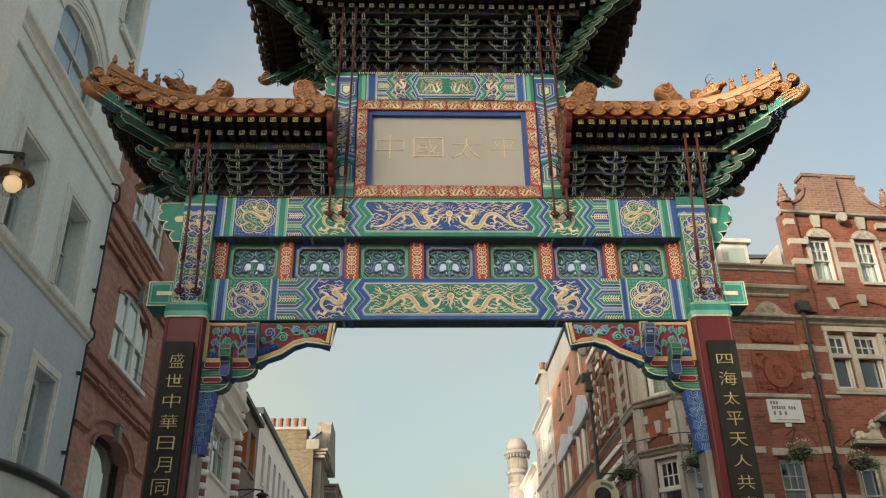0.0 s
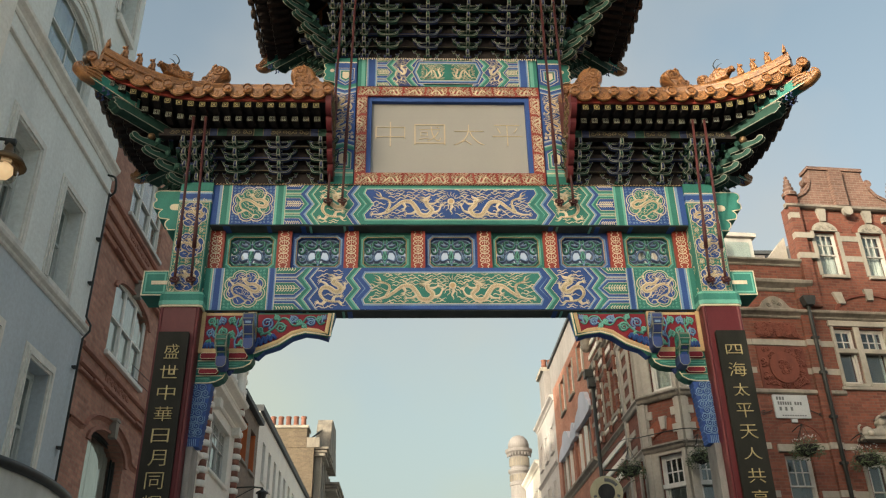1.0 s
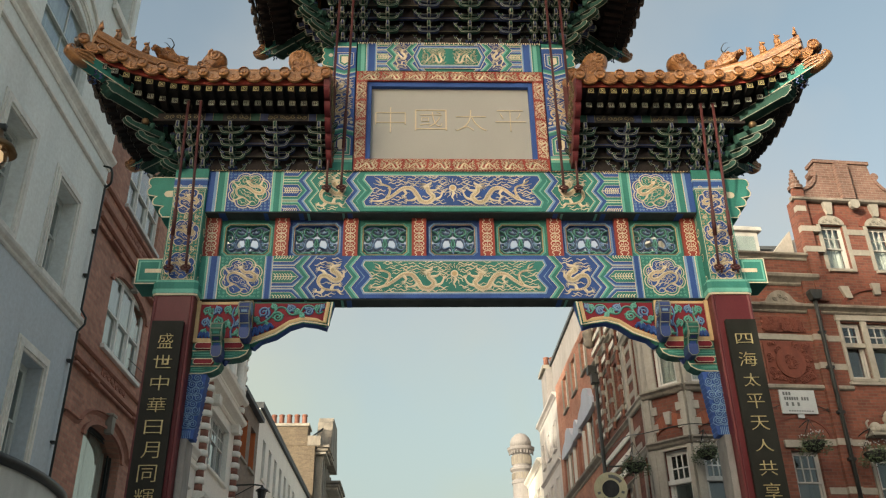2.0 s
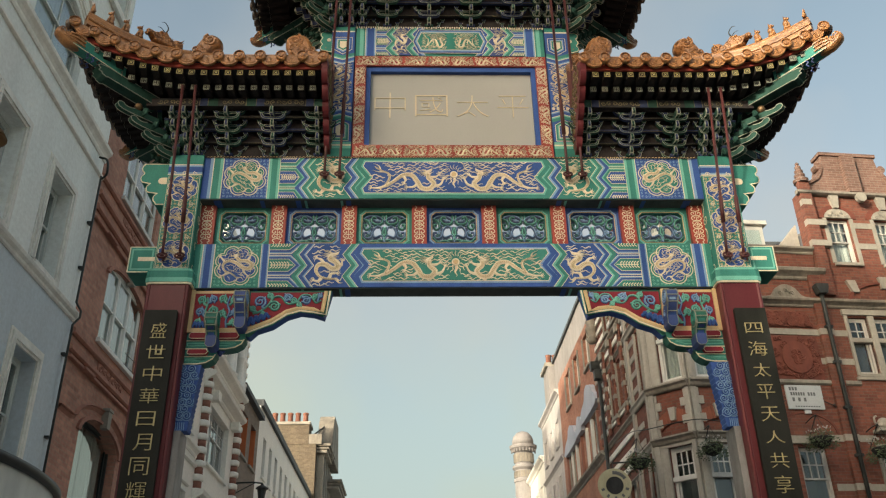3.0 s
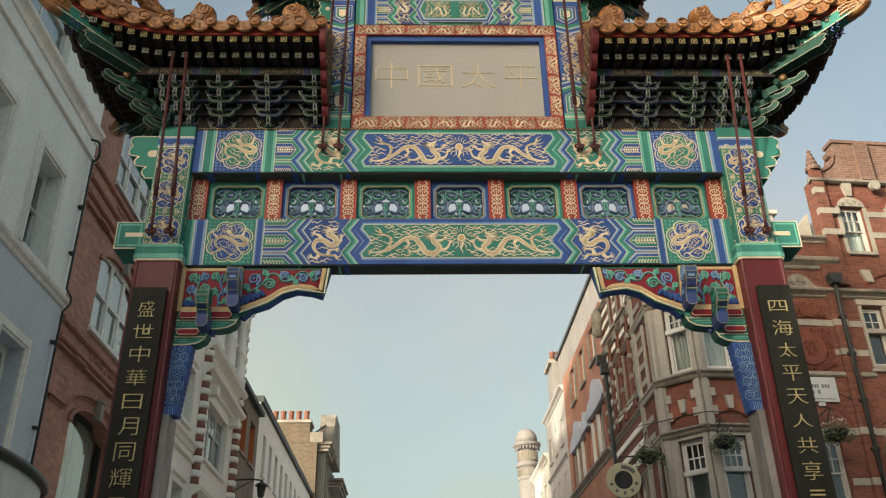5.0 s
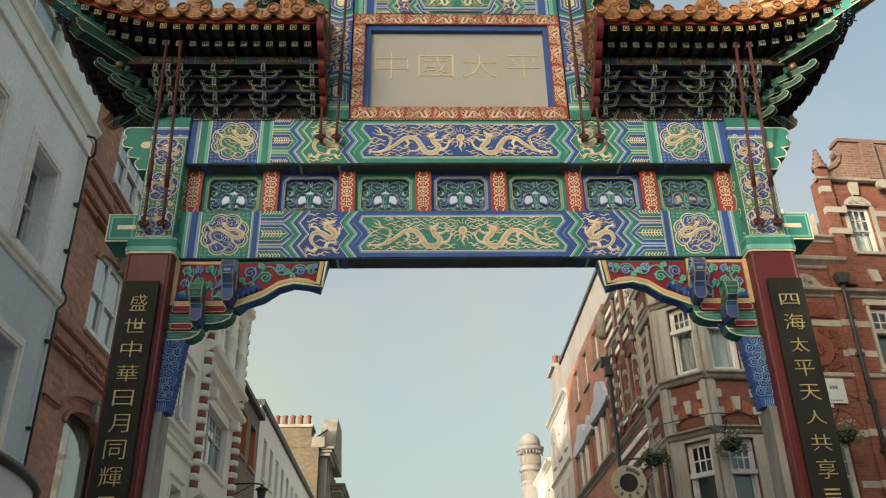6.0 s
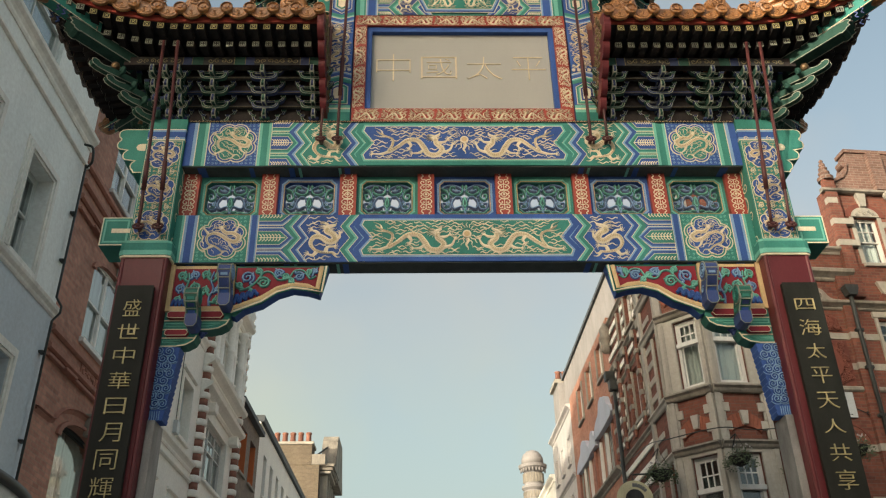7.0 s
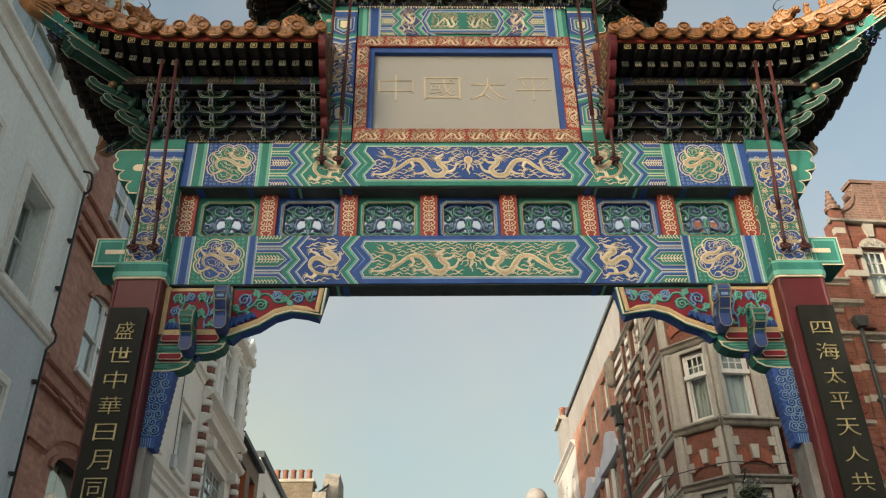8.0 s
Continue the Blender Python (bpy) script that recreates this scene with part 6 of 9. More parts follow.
def gate_roof(label, sg, u_in, U, zbase, ridge_end, both, sets, corner_u, tiers):
    """A tiled roof on stepped brackets. sg mirrors it."""
    zE, yd = (zbase + 0.85, 0.92) if tiers < 5 else (zbase + 0.908, 1.0)
    Y = yd + 0.24
    ridge_z = zE + 0.67
    S = Matrix.Diagonal((sg, 1, 1, 1))
    roof = thing("gate_roof", GATE, label, "roof", "gate roofs")

    def put(name, geo, lab="", parent=None, smooth=False, bevel=0.0):
        return part(name, geo.moved(S) if sg < 0 else geo, parent or roof, lab, smooth, bevel)
    runs = eave_path(u_in, U, yd, zE, both)

    def top_of(kind, p):
        """Where the tile course that starts at p meets the ridge or the hip."""
        if kind in ("front", "back"):
            k = max(0.0, (abs(p.x) - ridge_end) / (U - ridge_end)) if (both or p.x > ridge_end) else 0.0
            return Vector((p.x, p.y * k, ridge_z + (p.z - ridge_z) * k))
        k = abs(p.y) / Y
        s = 1 if p.x > 0 else -1
        return Vector((s * (ridge_end + (abs(p.x) - ridge_end) * k), p.y, ridge_z + (p.z - ridge_z) * k))

    def course(p, q, n=5):
        out = []
        for i in range(n + 1):
            t = i / n
            r = p.lerp(q, t)
            r.z -= 0.12 * math.sin(math.pi * t) * min(1, (q - p).length)
            out.append(r)
        return out
    sheet, boards, soffit = Geo(), Geo(), Geo()
    up = Vector((0, 0, 1))
    # the side eaves take darker tiles: shade and grime put into the colour
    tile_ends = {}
    for glaze in ("tile", "tile_shaded"):
        cap = Geo()
        lathe(cap, [(0.055, -0.04), (0.068, -0.02), (0.068, 0.022), (0.055, 0.03), (0.049, 0.012), (0.03, 0.012), (0.026, 0.028), (0.004, 0.03)], glaze, 14)
        drip = Geo()
        shape = [(-0.112, 0.04)] + [(0.112 * math.cos(t), 0.0 - 0.092 * math.sin(t)) for t in (math.pi, 2.7, 2.25, 1.9, 1.57, 1.24, 0.89, 0.44, 0.0)] + [(0.112, 0.04)]
        prism(drip, shape, 0.0, 0.028, glaze)
        # near-black back plate paints in the shadow behind the drip
        prism(drip, shape, 0.029, 0.034, "blackish")
        ribbon(drip, [Vector((x * 0.93, z * 0.9)) for x, z in shape[1:-1]], 0.016, -0.001, glaze, 0.01)
        ribbon(drip, [Vector((x * 0.6, z * 0.62)) for x, z in shape[2:-2]], 0.012, -0.001, glaze, 0.006)
        tube(drip, [(p.x, -0.003, p.y) for p in spiral(0.0, -0.02, 0.03, 1.4, 1.0, 1, 10)], 0.005, glaze, 4)
        tile_ends[glaze] = cap.mesh("tile_end"), drip.mesh("drip_tile")
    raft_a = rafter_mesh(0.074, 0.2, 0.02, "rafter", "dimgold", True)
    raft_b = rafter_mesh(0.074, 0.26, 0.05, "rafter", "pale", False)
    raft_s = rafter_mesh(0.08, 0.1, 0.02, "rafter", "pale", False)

    def piece(name, me, p, n, tilt=0.0):
        """A repeated piece whose -y side faces along n."""
        ob = new(name, me)
        ob.parent = roof
        ob.matrix_basis = Matrix.Translation((sg * p.x, p.y, p.z)) @ Matrix.Rotation(math.atan2(sg * n.x, -n.y), 4, "Z") @ Matrix.Rotation(tilt, 4, "X")
        return ob
    for kind, pts in runs:
        line = resample(pts, 0.25)
        glaze = "tile_shaded" if kind.startswith("side") else "tile"
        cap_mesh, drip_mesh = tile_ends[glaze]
        prev = None
        rise = [max(-0.3, min(0.3, (q[0].z - p[0].z) / max(0.01, (q[0] - p[0]).length))) for p, q in zip(line, line[1:])]
        for p, n in line:
            c = course(p + up * 0.03, top_of(kind, p) + up * 0.03)
            if prev:
                m = len(c)
                sheet.add(prev + c, [(k, m + k, m + k + 1, k + 1) for k in range(m - 1)], "tile")
                sheet.add([v - up * 0.05 for v in prev] + [v - up * 0.05 for v in c], [(k + 1, m + k + 1, m + k, k) for k in range(m - 1)], "blackish")
            prev = c
            if (c[-1] - c[0]).length > 0.15:
                roll = Geo()
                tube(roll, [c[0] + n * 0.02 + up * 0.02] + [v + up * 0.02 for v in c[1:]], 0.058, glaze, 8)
                put("tile_roll", roll, "", None, True)
            piece("tile_end", cap_mesh, p + n * 0.065 + up * 0.03, n, math.pi / 2)
        for (p, n), (q, n2), sl in zip(line, line[1:], rise):
            nn = (n + n2).normalized()
            ob = piece("drip_tile", drip_mesh, (p + q) / 2 + nn * 0.05, nn, 0.2)
            ob.matrix_basis = ob.matrix_basis @ Matrix.Rotation(math.asin(sl) * -sg, 4, "Y")
        fine = resample(pts, 0.142)

        def depth_in(p):
            """How far a rafter may run in before it meets the hip."""
            ends = [Vector((U, -Y, 0)), Vector((U, Y, 0))] + ([Vector((-U, -Y, 0)), Vector((-U, Y, 0))] if both else [])
            return 0.62 * min((Vector((p.x, p.y, 0)) - e).length for e in ends)
        for (p, n), (q, n2) in zip(fine, fine[1:]):
            a0, a1, b0, b1 = p - n * 0.03 - up * 0.005, q - n2 * 0.03 - up * 0.005, p - n * 0.03 - up * 0.085, q - n2 * 0.03 - up * 0.085
            # side boards get a darker red, shade put into the paint
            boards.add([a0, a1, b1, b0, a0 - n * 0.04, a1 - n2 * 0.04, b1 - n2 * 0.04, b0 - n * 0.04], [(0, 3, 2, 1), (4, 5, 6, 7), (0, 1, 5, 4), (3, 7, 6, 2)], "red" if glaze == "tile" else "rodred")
            d0, d1 = min(0.75, depth_in(p)), min(0.75, depth_in(q))
            soffit.add([p - n * 0.05 - up * 0.09, q - n2 * 0.05 - up * 0.09, q - n2 * d1 - up * 0.02, p - n * d0 - up * 0.02], [(0, 1, 2, 3)], "blackish")
        for (p, n) in fine[1:-1]:
            d = depth_in(p)
            if d > 0.12:
                piece("flying_rafter", raft_a if d > 0.3 else raft_s, p - n * 0.05 - up * 0.135, n)
            if d > 0.3:
                piece("rafter", raft_b, p - n * 0.23 - up * 0.215, n)
    put("tile_bed", sheet)
    put("eave_board", boards, "red eave board")
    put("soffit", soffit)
    # ridge and hips
    g = Geo()
    r0 = -ridge_end if both else u_in
    box(g, r0, ridge_end, -0.09, 0.09, ridge_z - 0.1, ridge_z + 0.1, "tile")
    tube(g, [(r0, 0, ridge_z + 0.12), (ridge_end, 0, ridge_z + 0.12)], 0.07, "tile", 10)
    put("main_ridge", g, "", None, False, 0.01)
    corners = [(1, -1), (1, 1)] + ([(-1, -1), (-1, 1)] if both else [])
    for cs, ys in corners:
        a = Vector((cs * ridge_end, 0, ridge_z + 0.06))
        b = Vector((cs * (U - 0.08), ys * (Y - 0.07), zE + 0.52))
        path = []
        for i in range(13):
            t = i / 12
            p = a.lerp(b, t)
            p.z -= 0.20 * math.sin(math.pi * t * 0.9)
            path.append(p)
        g = Geo()
        d = (b - a).normalized()
        sdir = Vector((-d.y, d.x, 0)).normalized()
        vs = []
        for p in path:
            vs += [p + sdir * 0.08 - up * 0.1, p + sdir * 0.08 + up * 0.05, p - sdir * 0.08 + up * 0.05, p - sdir * 0.08 - up * 0.1]
        fs = [(4 * i + k, 4 * i + (k + 1) % 4, 4 * i + 4 + (k + 1) % 4, 4 * i + 4 + k) for i in range(12) for k in range(4)] + [(3, 2, 1, 0), (48, 49, 50, 51)]
        g.add(vs, fs, "tile")
        tube(g, [p + up * 0.08 for p in path], 0.06, "tile", 10)
        for q in (-1, 1):
            tube(g, [p + sdir * q * 0.085 - up * 0.02 for p in path], 0.018, "tile", 6)
        put("hip_ridge", g)
        # corner beam with a beast's head on its end
        g = Geo()
        n3 = Vector((cs * 0.72, ys * 0.69, 0)).normalized()
        tip = Vector((cs * U, ys * Y, zE + 0.03))
        a3 = Vector((-n3.y, n3.x, 0))
        m = tip - n3 * 0.6 - up * 0.13
        # the lower beam's darker green paints in the shade it stands in
        for off, w, z0, z1, mat, far in ((0.0, 0.075, -0.02, 0.12, "green", 0.66), (-0.47, 0.08, -0.16, -0.03, "green_shade", 1.12)):
            e = tip + n3 * off - up * (0.13 * -off / 0.6)
            q0 = tip - n3 * far - up * (0.13 + 0.12 * (far - 0.6))
            ks = []
            for q in (q0, m if off == 0 else (q0 + e) / 2, e):
                ks += [q + a3 * w + up * z0, q + a3 * w + up * z1, q - a3 * w + up * z1, q - a3 * w + up * z0]
            fs = [(4 * i + k, 4 * i + (k + 1) % 4, 4 * i + 4 + (k + 1) % 4, 4 * i + 4 + k) for i in range(2) for k in range(4)] + [(3, 2, 1, 0), (8, 9, 10, 11)]
            g.add(ks, fs, mat)
            for q in (-1, 1):
                for zz in (z0, z1):
                    tube(g, [q0 + a3 * w * q + up * zz, e + a3 * w * q + up * zz], 0.006, "pale" if off else "cream", 5)
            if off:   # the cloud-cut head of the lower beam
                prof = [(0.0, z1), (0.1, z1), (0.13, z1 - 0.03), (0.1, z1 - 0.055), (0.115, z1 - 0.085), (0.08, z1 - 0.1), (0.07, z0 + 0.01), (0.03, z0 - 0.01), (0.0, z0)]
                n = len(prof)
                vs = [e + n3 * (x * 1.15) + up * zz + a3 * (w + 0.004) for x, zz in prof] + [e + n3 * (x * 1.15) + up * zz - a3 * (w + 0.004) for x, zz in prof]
                g.add(vs, [tuple(range(n)), tuple(range(2 * n - 1, n - 1, -1))] + [((j + 1) % n, j, j + n, (j + 1) % n + n) for j in range(n)], "green_shade")
                for q in (0, n):
                    tube(g, [vs[q + j] for j in range(n)], 0.007, "pale", 5)
        for k in range(4):
            q = tip - n3 * (0.2 + 0.065 * k) - up * (0.04 + 0.018 * k)
            for w in (-0.073, 0.073):
                tube(g, [q + a3 * w - up * 0.02, q + a3 * w - up * 0.05 + n3 * 0.03, q + a3 * w - up * 0.08, q + a3 * w - up * 0.11 + n3 * 0.03], 0.01, ("indigo_shade", "indigo", "blackish")[k % 3], 5)
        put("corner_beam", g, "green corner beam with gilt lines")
        g = Geo()
        h = Geo()
        outline_beast(h, [(-0.14, -0.06), (-0.14, 0.13), (0.0, 0.15), (0.12, 0.1), (0.22, 0.14), (0.24, 0.04), (0.16, -0.04), (0.05, -0.09)], Matrix.Identity(4), 0.17, "tile")
        scaly(h, [(-0.08, 0.08), (0.0, 0.05), (0.06, 0.09), (0.12, 0.05), (0.18, 0.09)], 0.17, "tile", 1.0, 9)
        for q in (-1, 1):
            for j in range(3):
                tube(h, [(-0.13, q * 0.09, -0.04 + 0.06 * j), (-0.02, q * 0.1, -0.02 + 0.06 * j), (0.08, q * 0.09, 0.0 + 0.04 * j)], 0.016, "tile", 6)
        rot = Matrix.Rotation(math.atan2(n3.y, n3.x), 4, "Z")
        g.join(h.moved(Matrix.Translation(tip - n3 * 0.02 + up * 0.03) @ rot @ Matrix.Diagonal((0.9, 0.9, 0.85, 1))))
        put("corner_beast", g, "carved orange glazed head on the corner beam")
        # stepped corner brackets, the roof's shade put into their green
        g = Geo()
        cpos = Vector((cs * corner_u, ys * 0.0, zbase))
        for i in range(tiers + (1 if both else 0)):
            rise_, reach = (0.118, 0.185) if not both else (0.122, 0.16)
            st = cpos + n3 * (0.12 + 0.12 * i) + up * (-0.03 + rise_ * i)
            en = cpos + n3 * (0.40 + reach * i) + up * (-0.03 + rise_ * i)
            L = (en - st).length
            # straight arm that ends in an upturned knob
            prof = [(0, 0), (L - 0.1, 0.002), (L - 0.02, 0.012), (L + 0.03, 0.034), (L + 0.052, 0.07), (L + 0.045, 0.105), (L + 0.015, 0.122), (L - 0.022, 0.113), (L - 0.04, 0.09), (L - 0.075, 0.08), (L - 0.13, 0.088), (L - 0.16, 0.1), (0, 0.1)]
            prof = [(a, b * 0.84) for a, b in prof]
            w = 0.034
            n = len(prof)
            vs = [st + n3 * a + up * b + a3 * w for a, b in prof] + [st + n3 * a + up * b - a3 * w for a, b in prof]
            g.add(vs, [tuple(range(n)), tuple(range(2 * n - 1, n - 1, -1))] + [((j + 1) % n, j, j + n, (j + 1) % n + n) for j in range(n)], "green_shade")
            for q in (0, n):
                tube(g, [vs[q + j] for j in range(0, 12)], 0.0055, "pale", 5)
            for s2 in (-1, 1):   # short arms that cross it
                c0 = st + n3 * (L * 0.45) + a3 * (0.05 * s2) + up * 0.02
                h = Geo()
                lathe(h, [(0.004, 0), (0.03, 0.004), (0.036, 0.03), (0.03, 0.06), (0.004, 0.07)], "green_shade", 7, tuple(c0 + a3 * 0.06 * s2))
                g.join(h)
                tube(g, [c0, c0 + a3 * 0.08 * s2, c0 + a3 * 0.1 * s2 + up * 0.05], 0.02, "green_shade", 5)
        put("corner_bracket", g, "diagonal green bracket arms")
        g = Geo()
        bp = cpos + n3 * 0.74 + up * (0.12 + (0.118 * 3 if not both else 0.122 * 5))
        lathe(g, [(0.004, -0.05), (0.034, -0.038), (0.05, 0.0), (0.038, 0.034), (0.004, 0.05)], "bronze", 12, tuple(bp))
        put("gilt_ball", g, "small gilt ball under the corner beam", None, True)
        if not both and ys < 0:
            hd = math.degrees(math.atan2(d.y, d.x))
            ang = hd if sg > 0 else 180 - hd

            def on_hip(t):
                p = a.lerp(b, t)
                p.z += 0.14 - 0.20 * math.sin(math.pi * t * 0.9)
                return pose(sg * p.x, p.y, p.z)
            horned_head(on_hip(0.45), ang, 0.75)
            for t in (0.63, 0.73, 0.84):
                figurine(on_hip(t), 0.78, ang, t)
            g = Geo()
            for j in range(5):
                tube(g, [(0, (j - 2) * 0.03, 0), (0.02, (j - 2) * 0.045, 0.1 + 0.02 * (2 - abs(j - 2)))], lambda t: 0.022 * (1.1 - t), "tile", 6)
            solo("crest_ornament", g, GATE @ on_hip(0.97) @ pose(0, 0, 0, 0, 0, ang), "small spiky orange glazed crest at the end of the hip", "roof ornament", "ridge ornaments")
    for e in ([-ridge_end, ridge_end] if both else [u_in + 0.3, ridge_end]):
        inner = e < (0 if both else (u_in + ridge_end) / 2)
        chiwen(sg * (e if inner or both else e + 0.35), 0, ridge_z - 0.035, sg * (1 if inner else -1), 1.15, not inner and not both)
    # bracket sets, tie rails, painted purlin: eave shade put into their paints
    dz, dy = (0.12, 0.104) if tiers < 5 else (0.122, 0.118)
    rails = Geo()
    lo, hi = (-corner_u, corner_u) if both else (u_in + 0.02, corner_u)
    for ys in (-1, 1):
        for i in range(tiers):
            y = ys * (0.0 + dy * i)
            a, b, z = lo - (0.02 * i if both else 0), hi + 0.05 * i, zbase + dz * i
            box(rails, a, b, y, y + 0.04 * ys, z + 0.084, z + 0.112, ("green_shade", "blackish", "indigo_shade", "blackish")[i % 4])
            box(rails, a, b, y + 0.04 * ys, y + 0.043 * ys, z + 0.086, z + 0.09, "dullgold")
            # near-black filler stands for the shade between the tiers
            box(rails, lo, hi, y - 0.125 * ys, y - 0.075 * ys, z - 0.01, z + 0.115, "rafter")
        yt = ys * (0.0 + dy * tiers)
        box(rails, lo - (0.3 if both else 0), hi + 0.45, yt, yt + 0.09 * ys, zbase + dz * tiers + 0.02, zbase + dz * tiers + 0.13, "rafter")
    k, u = 0, lo + 0.08   # small gilt scrolls along the foot
    while u < hi:
        ribbon(rails, spiral(u, zbase + 0.036, 0.034, 1.3, k * 1.7, 1 if k % 2 else -1, 10), 0.008, -0.086, "dullgold", 0.003)
        u += 0.062
        k += 1
    put("tie_rail", rails)
    side = Geo()
    for i in range(tiers):
        for q in ((-1, 1) if both else (1,)):
            x = q * (corner_u + 0.06 + dy * i)
            box(side, x, x + 0.03, -0.2 - 0.05 * i, 0.2 + 0.05 * i, zbase + dz * i + 0.01, zbase + dz * i + 0.08, "green_shade" if i % 2 else "blackish")
    put("side_rail", side)
    g = Geo()
    yt = -(0.0 + dy * tiers) - 0.093
    z0, z1 = zbase + dz * tiers + 0.02, zbase + dz * tiers + 0.13
    u = lo
    k = 0
    while u < hi + 0.3:
        w = (0.12, 0.1, 0.5, 0.1, 0.12, 0.34)[k % 6]
        # dark purlin colours hold the shade of the overhang
        mat = ("green_shade", "indigo_shade", "blackish", "indigo_shade", "green_shade", "blackish")[k % 6]
        plate(g, rect(u, u + w, z0, z1), yt, mat, 0.003)
        if w > 0.3:
            for j in range(int(w / 0.07)):
                ribbon(g, spiral(u + 0.05 + 0.07 * j, (z0 + z1) / 2, 0.035, 1.2, j, 1 if j % 2 else -1, 10), 0.012, yt - 0.002, "dullgold", 0.004)
        else:
            ribbon(g, [Vector((u + w, z0)), Vector((u + w, z1))], 0.008, yt - 0.003, "dullgold", 0.002)
        u += w
        k += 1
    put("painted_purlin", g)
    SLIM = (-0.28, -0.14, 0.0, 0.14) if both else (-0.16, -0.02, 0.12)
    pairs = [("green_shade", "indigo_shade"), ("indigo_shade", "green_shade")]
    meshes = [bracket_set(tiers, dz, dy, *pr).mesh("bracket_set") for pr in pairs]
    slim = bracket_set(tiers, dz, dy, "green_shade", "indigo_shade", 0.4).mesh("bracket_set")
    for ys in (-1, 1):
        spots = list(sets) + [corner_u + d for d in SLIM] + ([-corner_u - d for d in SLIM] if both else [])
        for j, u in enumerate(spots):
            ob = new("bracket_set", meshes[j % 2] if j < len(sets) else slim)
            ob.parent = roof
            ob.matrix_basis = pose(sg * u, -0.1 if ys < 0 else 0.1, zbase + 0.0, 0, 0, 0 if ys < 0 else 180)
    for q in ((-1, 1) if both else (1,)):
        for j, v in enumerate((-0.12, 0.12)):
            ob = new("bracket_set", meshes[j % 2])
            ob.parent = roof
            ob.matrix_basis = pose(sg * q * (corner_u + 0.06), v, zbase, 0, 0, 90 * sg * q)
    g = Geo()   # the timber core behind the brackets, its shade put into the paint
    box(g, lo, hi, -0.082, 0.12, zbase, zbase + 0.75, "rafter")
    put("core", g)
    if not both:
        g = Geo()   # gable end towards the middle of the gate
        lobes = []
        for k in range(41):   # scalloped lower edge
            t = k / 40
            b = 0.045 * abs(math.sin(5 * math.pi * t)) ** 0.6
            lobes.append((-0.93 + 0.71 * t - b * 0.75, zE - 0.1 + (zbase + 0.03 - zE + 0.1) * t - b * 0.66))
        prof = [(-0.97, zE + 0.02)] + lobes + [ (0.2, zbase + 0.02), (0.62, zbase + 0.42), (0.95, zE - 0.1), (0.95, zE + 0.02), (0.4, zE + 0.28), (0, ridge_z), (-0.4, zE + 0.28)]
        prism_x(g, prof, u_in - 0.05, u_in + 0.02, "maroon")
        ge = put("gable_board", g, "maroon gable board with gilt scrolls")
        g = Geo()
        for j in range(11):
            for r in range(3):
                tube(g, [(u_in - 0.055, -0.78 + q.x + 0.072 * j + 0.06 * r, zE - 0.04 - 0.074 * j + 0.1 * r + q.y) for q in spiral(0, 0, 0.05, 1.3, j + r, 1 if (j + r) % 2 else -1, 9)], 0.009, "dullgold", 4)
        put("gilt_scroll", g, "", ge, True)
    return roof


for sg in (-1, 1):
    gate_roof("low side roof of orange glazed tiles on stepped green brackets", sg, 1.56, 4.46, 7.54, 3.02, False, (1.66, 2.2, 2.75), 3.27, 4)
gate_roof("high middle roof of orange glazed tiles on tiers of dark brackets", 1, -2.82, 2.82, 9.612, 1.5, True, (-0.84, -0.28, 0.28, 0.84), 1.45, 5)

# iron tie rods from the lintel and column heads up to the eaves
for sg in (-1, 1):
    for (ub, yb, zb), (ut, yt, zt) in (((1.56, -0.22, 7.235), (1.45, -0.75, 10.3)), ((1.38, -0.22, 7.235), (1.27, -0.75, 10.3)),
                                       ((3.33, -0.26, 6.115), (3.22, -0.8, 8.12)), ((3.135, -0.26, 6.115), (3.07, -0.8, 8.12))):
        g = Geo()
        tube(g, [(sg * ub, yb - 0.02, zb + 0.02), (sg * ub, yb - 0.03, zb + 0.12), (sg * ut, yt, zt)], 0.017, "rodred", 8)
        m = Vector((ub, yb - 0.03, zb + 0.12)).lerp(Vector((ut, yt, zt)), 0.14)
        m2 = Vector((ub, yb - 0.03, zb + 0.12)).lerp(Vector((ut, yt, zt)), 0.30)
        tube(g, [(sg * m.x, m.y, m.z), (sg * m2.x, m2.y, m2.z)], 0.025, "rodred", 8)
        rod = thing("tie_rod", GATE, "dark red iron tie rod with a hooked eye", "tie rod", "tie rods")
        part("rod", g, rod, "", True)
        g = Geo()
        tube(g, [(sg * ub + 0.05 * math.cos(t), yb - 0.03 + 0.015 * math.sin(t), zb + 0.0 + 0.035 * math.sin(t)) for t in [k * math.pi / 6 for k in range(13)]], 0.014, "rodred", 6)
        tube(g, [(sg * ub, yb + 0.08, zb), (sg * ub, yb - 0.05, zb)], 0.022, "rodred", 8)
        tube(g, [(sg * ub + 0.03, yb - 0.02, zb - 0.02), (sg * ub + 0.02, yb - 0.03, zb - 0.07)], 0.012, "rodred", 6)
        part("eye_hook", g, rod, "", True)

# ---- the street ----
def street_piece(name, x0, x1, y0, y1, z0, z1, mat, label, kind="structure"):
    g = Geo()
    box(g, x0, x1, y0, y1, z0, z1, mat)
    return solo(name, g, Matrix.Identity(4), label, name.replace("_", " "), kind=kind)


street_piece("ground", -400, 400, -400, 400, -0.6, -0.05, "asphalt", "dark asphalt ground")
street_piece("road", -3.4, 2.9, -120, 160, -0.049, 0.0, "setts", "pale grey granite paved street")
street_piece("pavement", -5.9, -3.4, -120, 160, -0.049, 0.1, "paving", "grey stone pavement with a raised kerb")
street_piece("pavement", 2.9, 5.0, -120, 6.0, -0.049, 0.1, "paving", "grey stone pavement with a raised kerb")
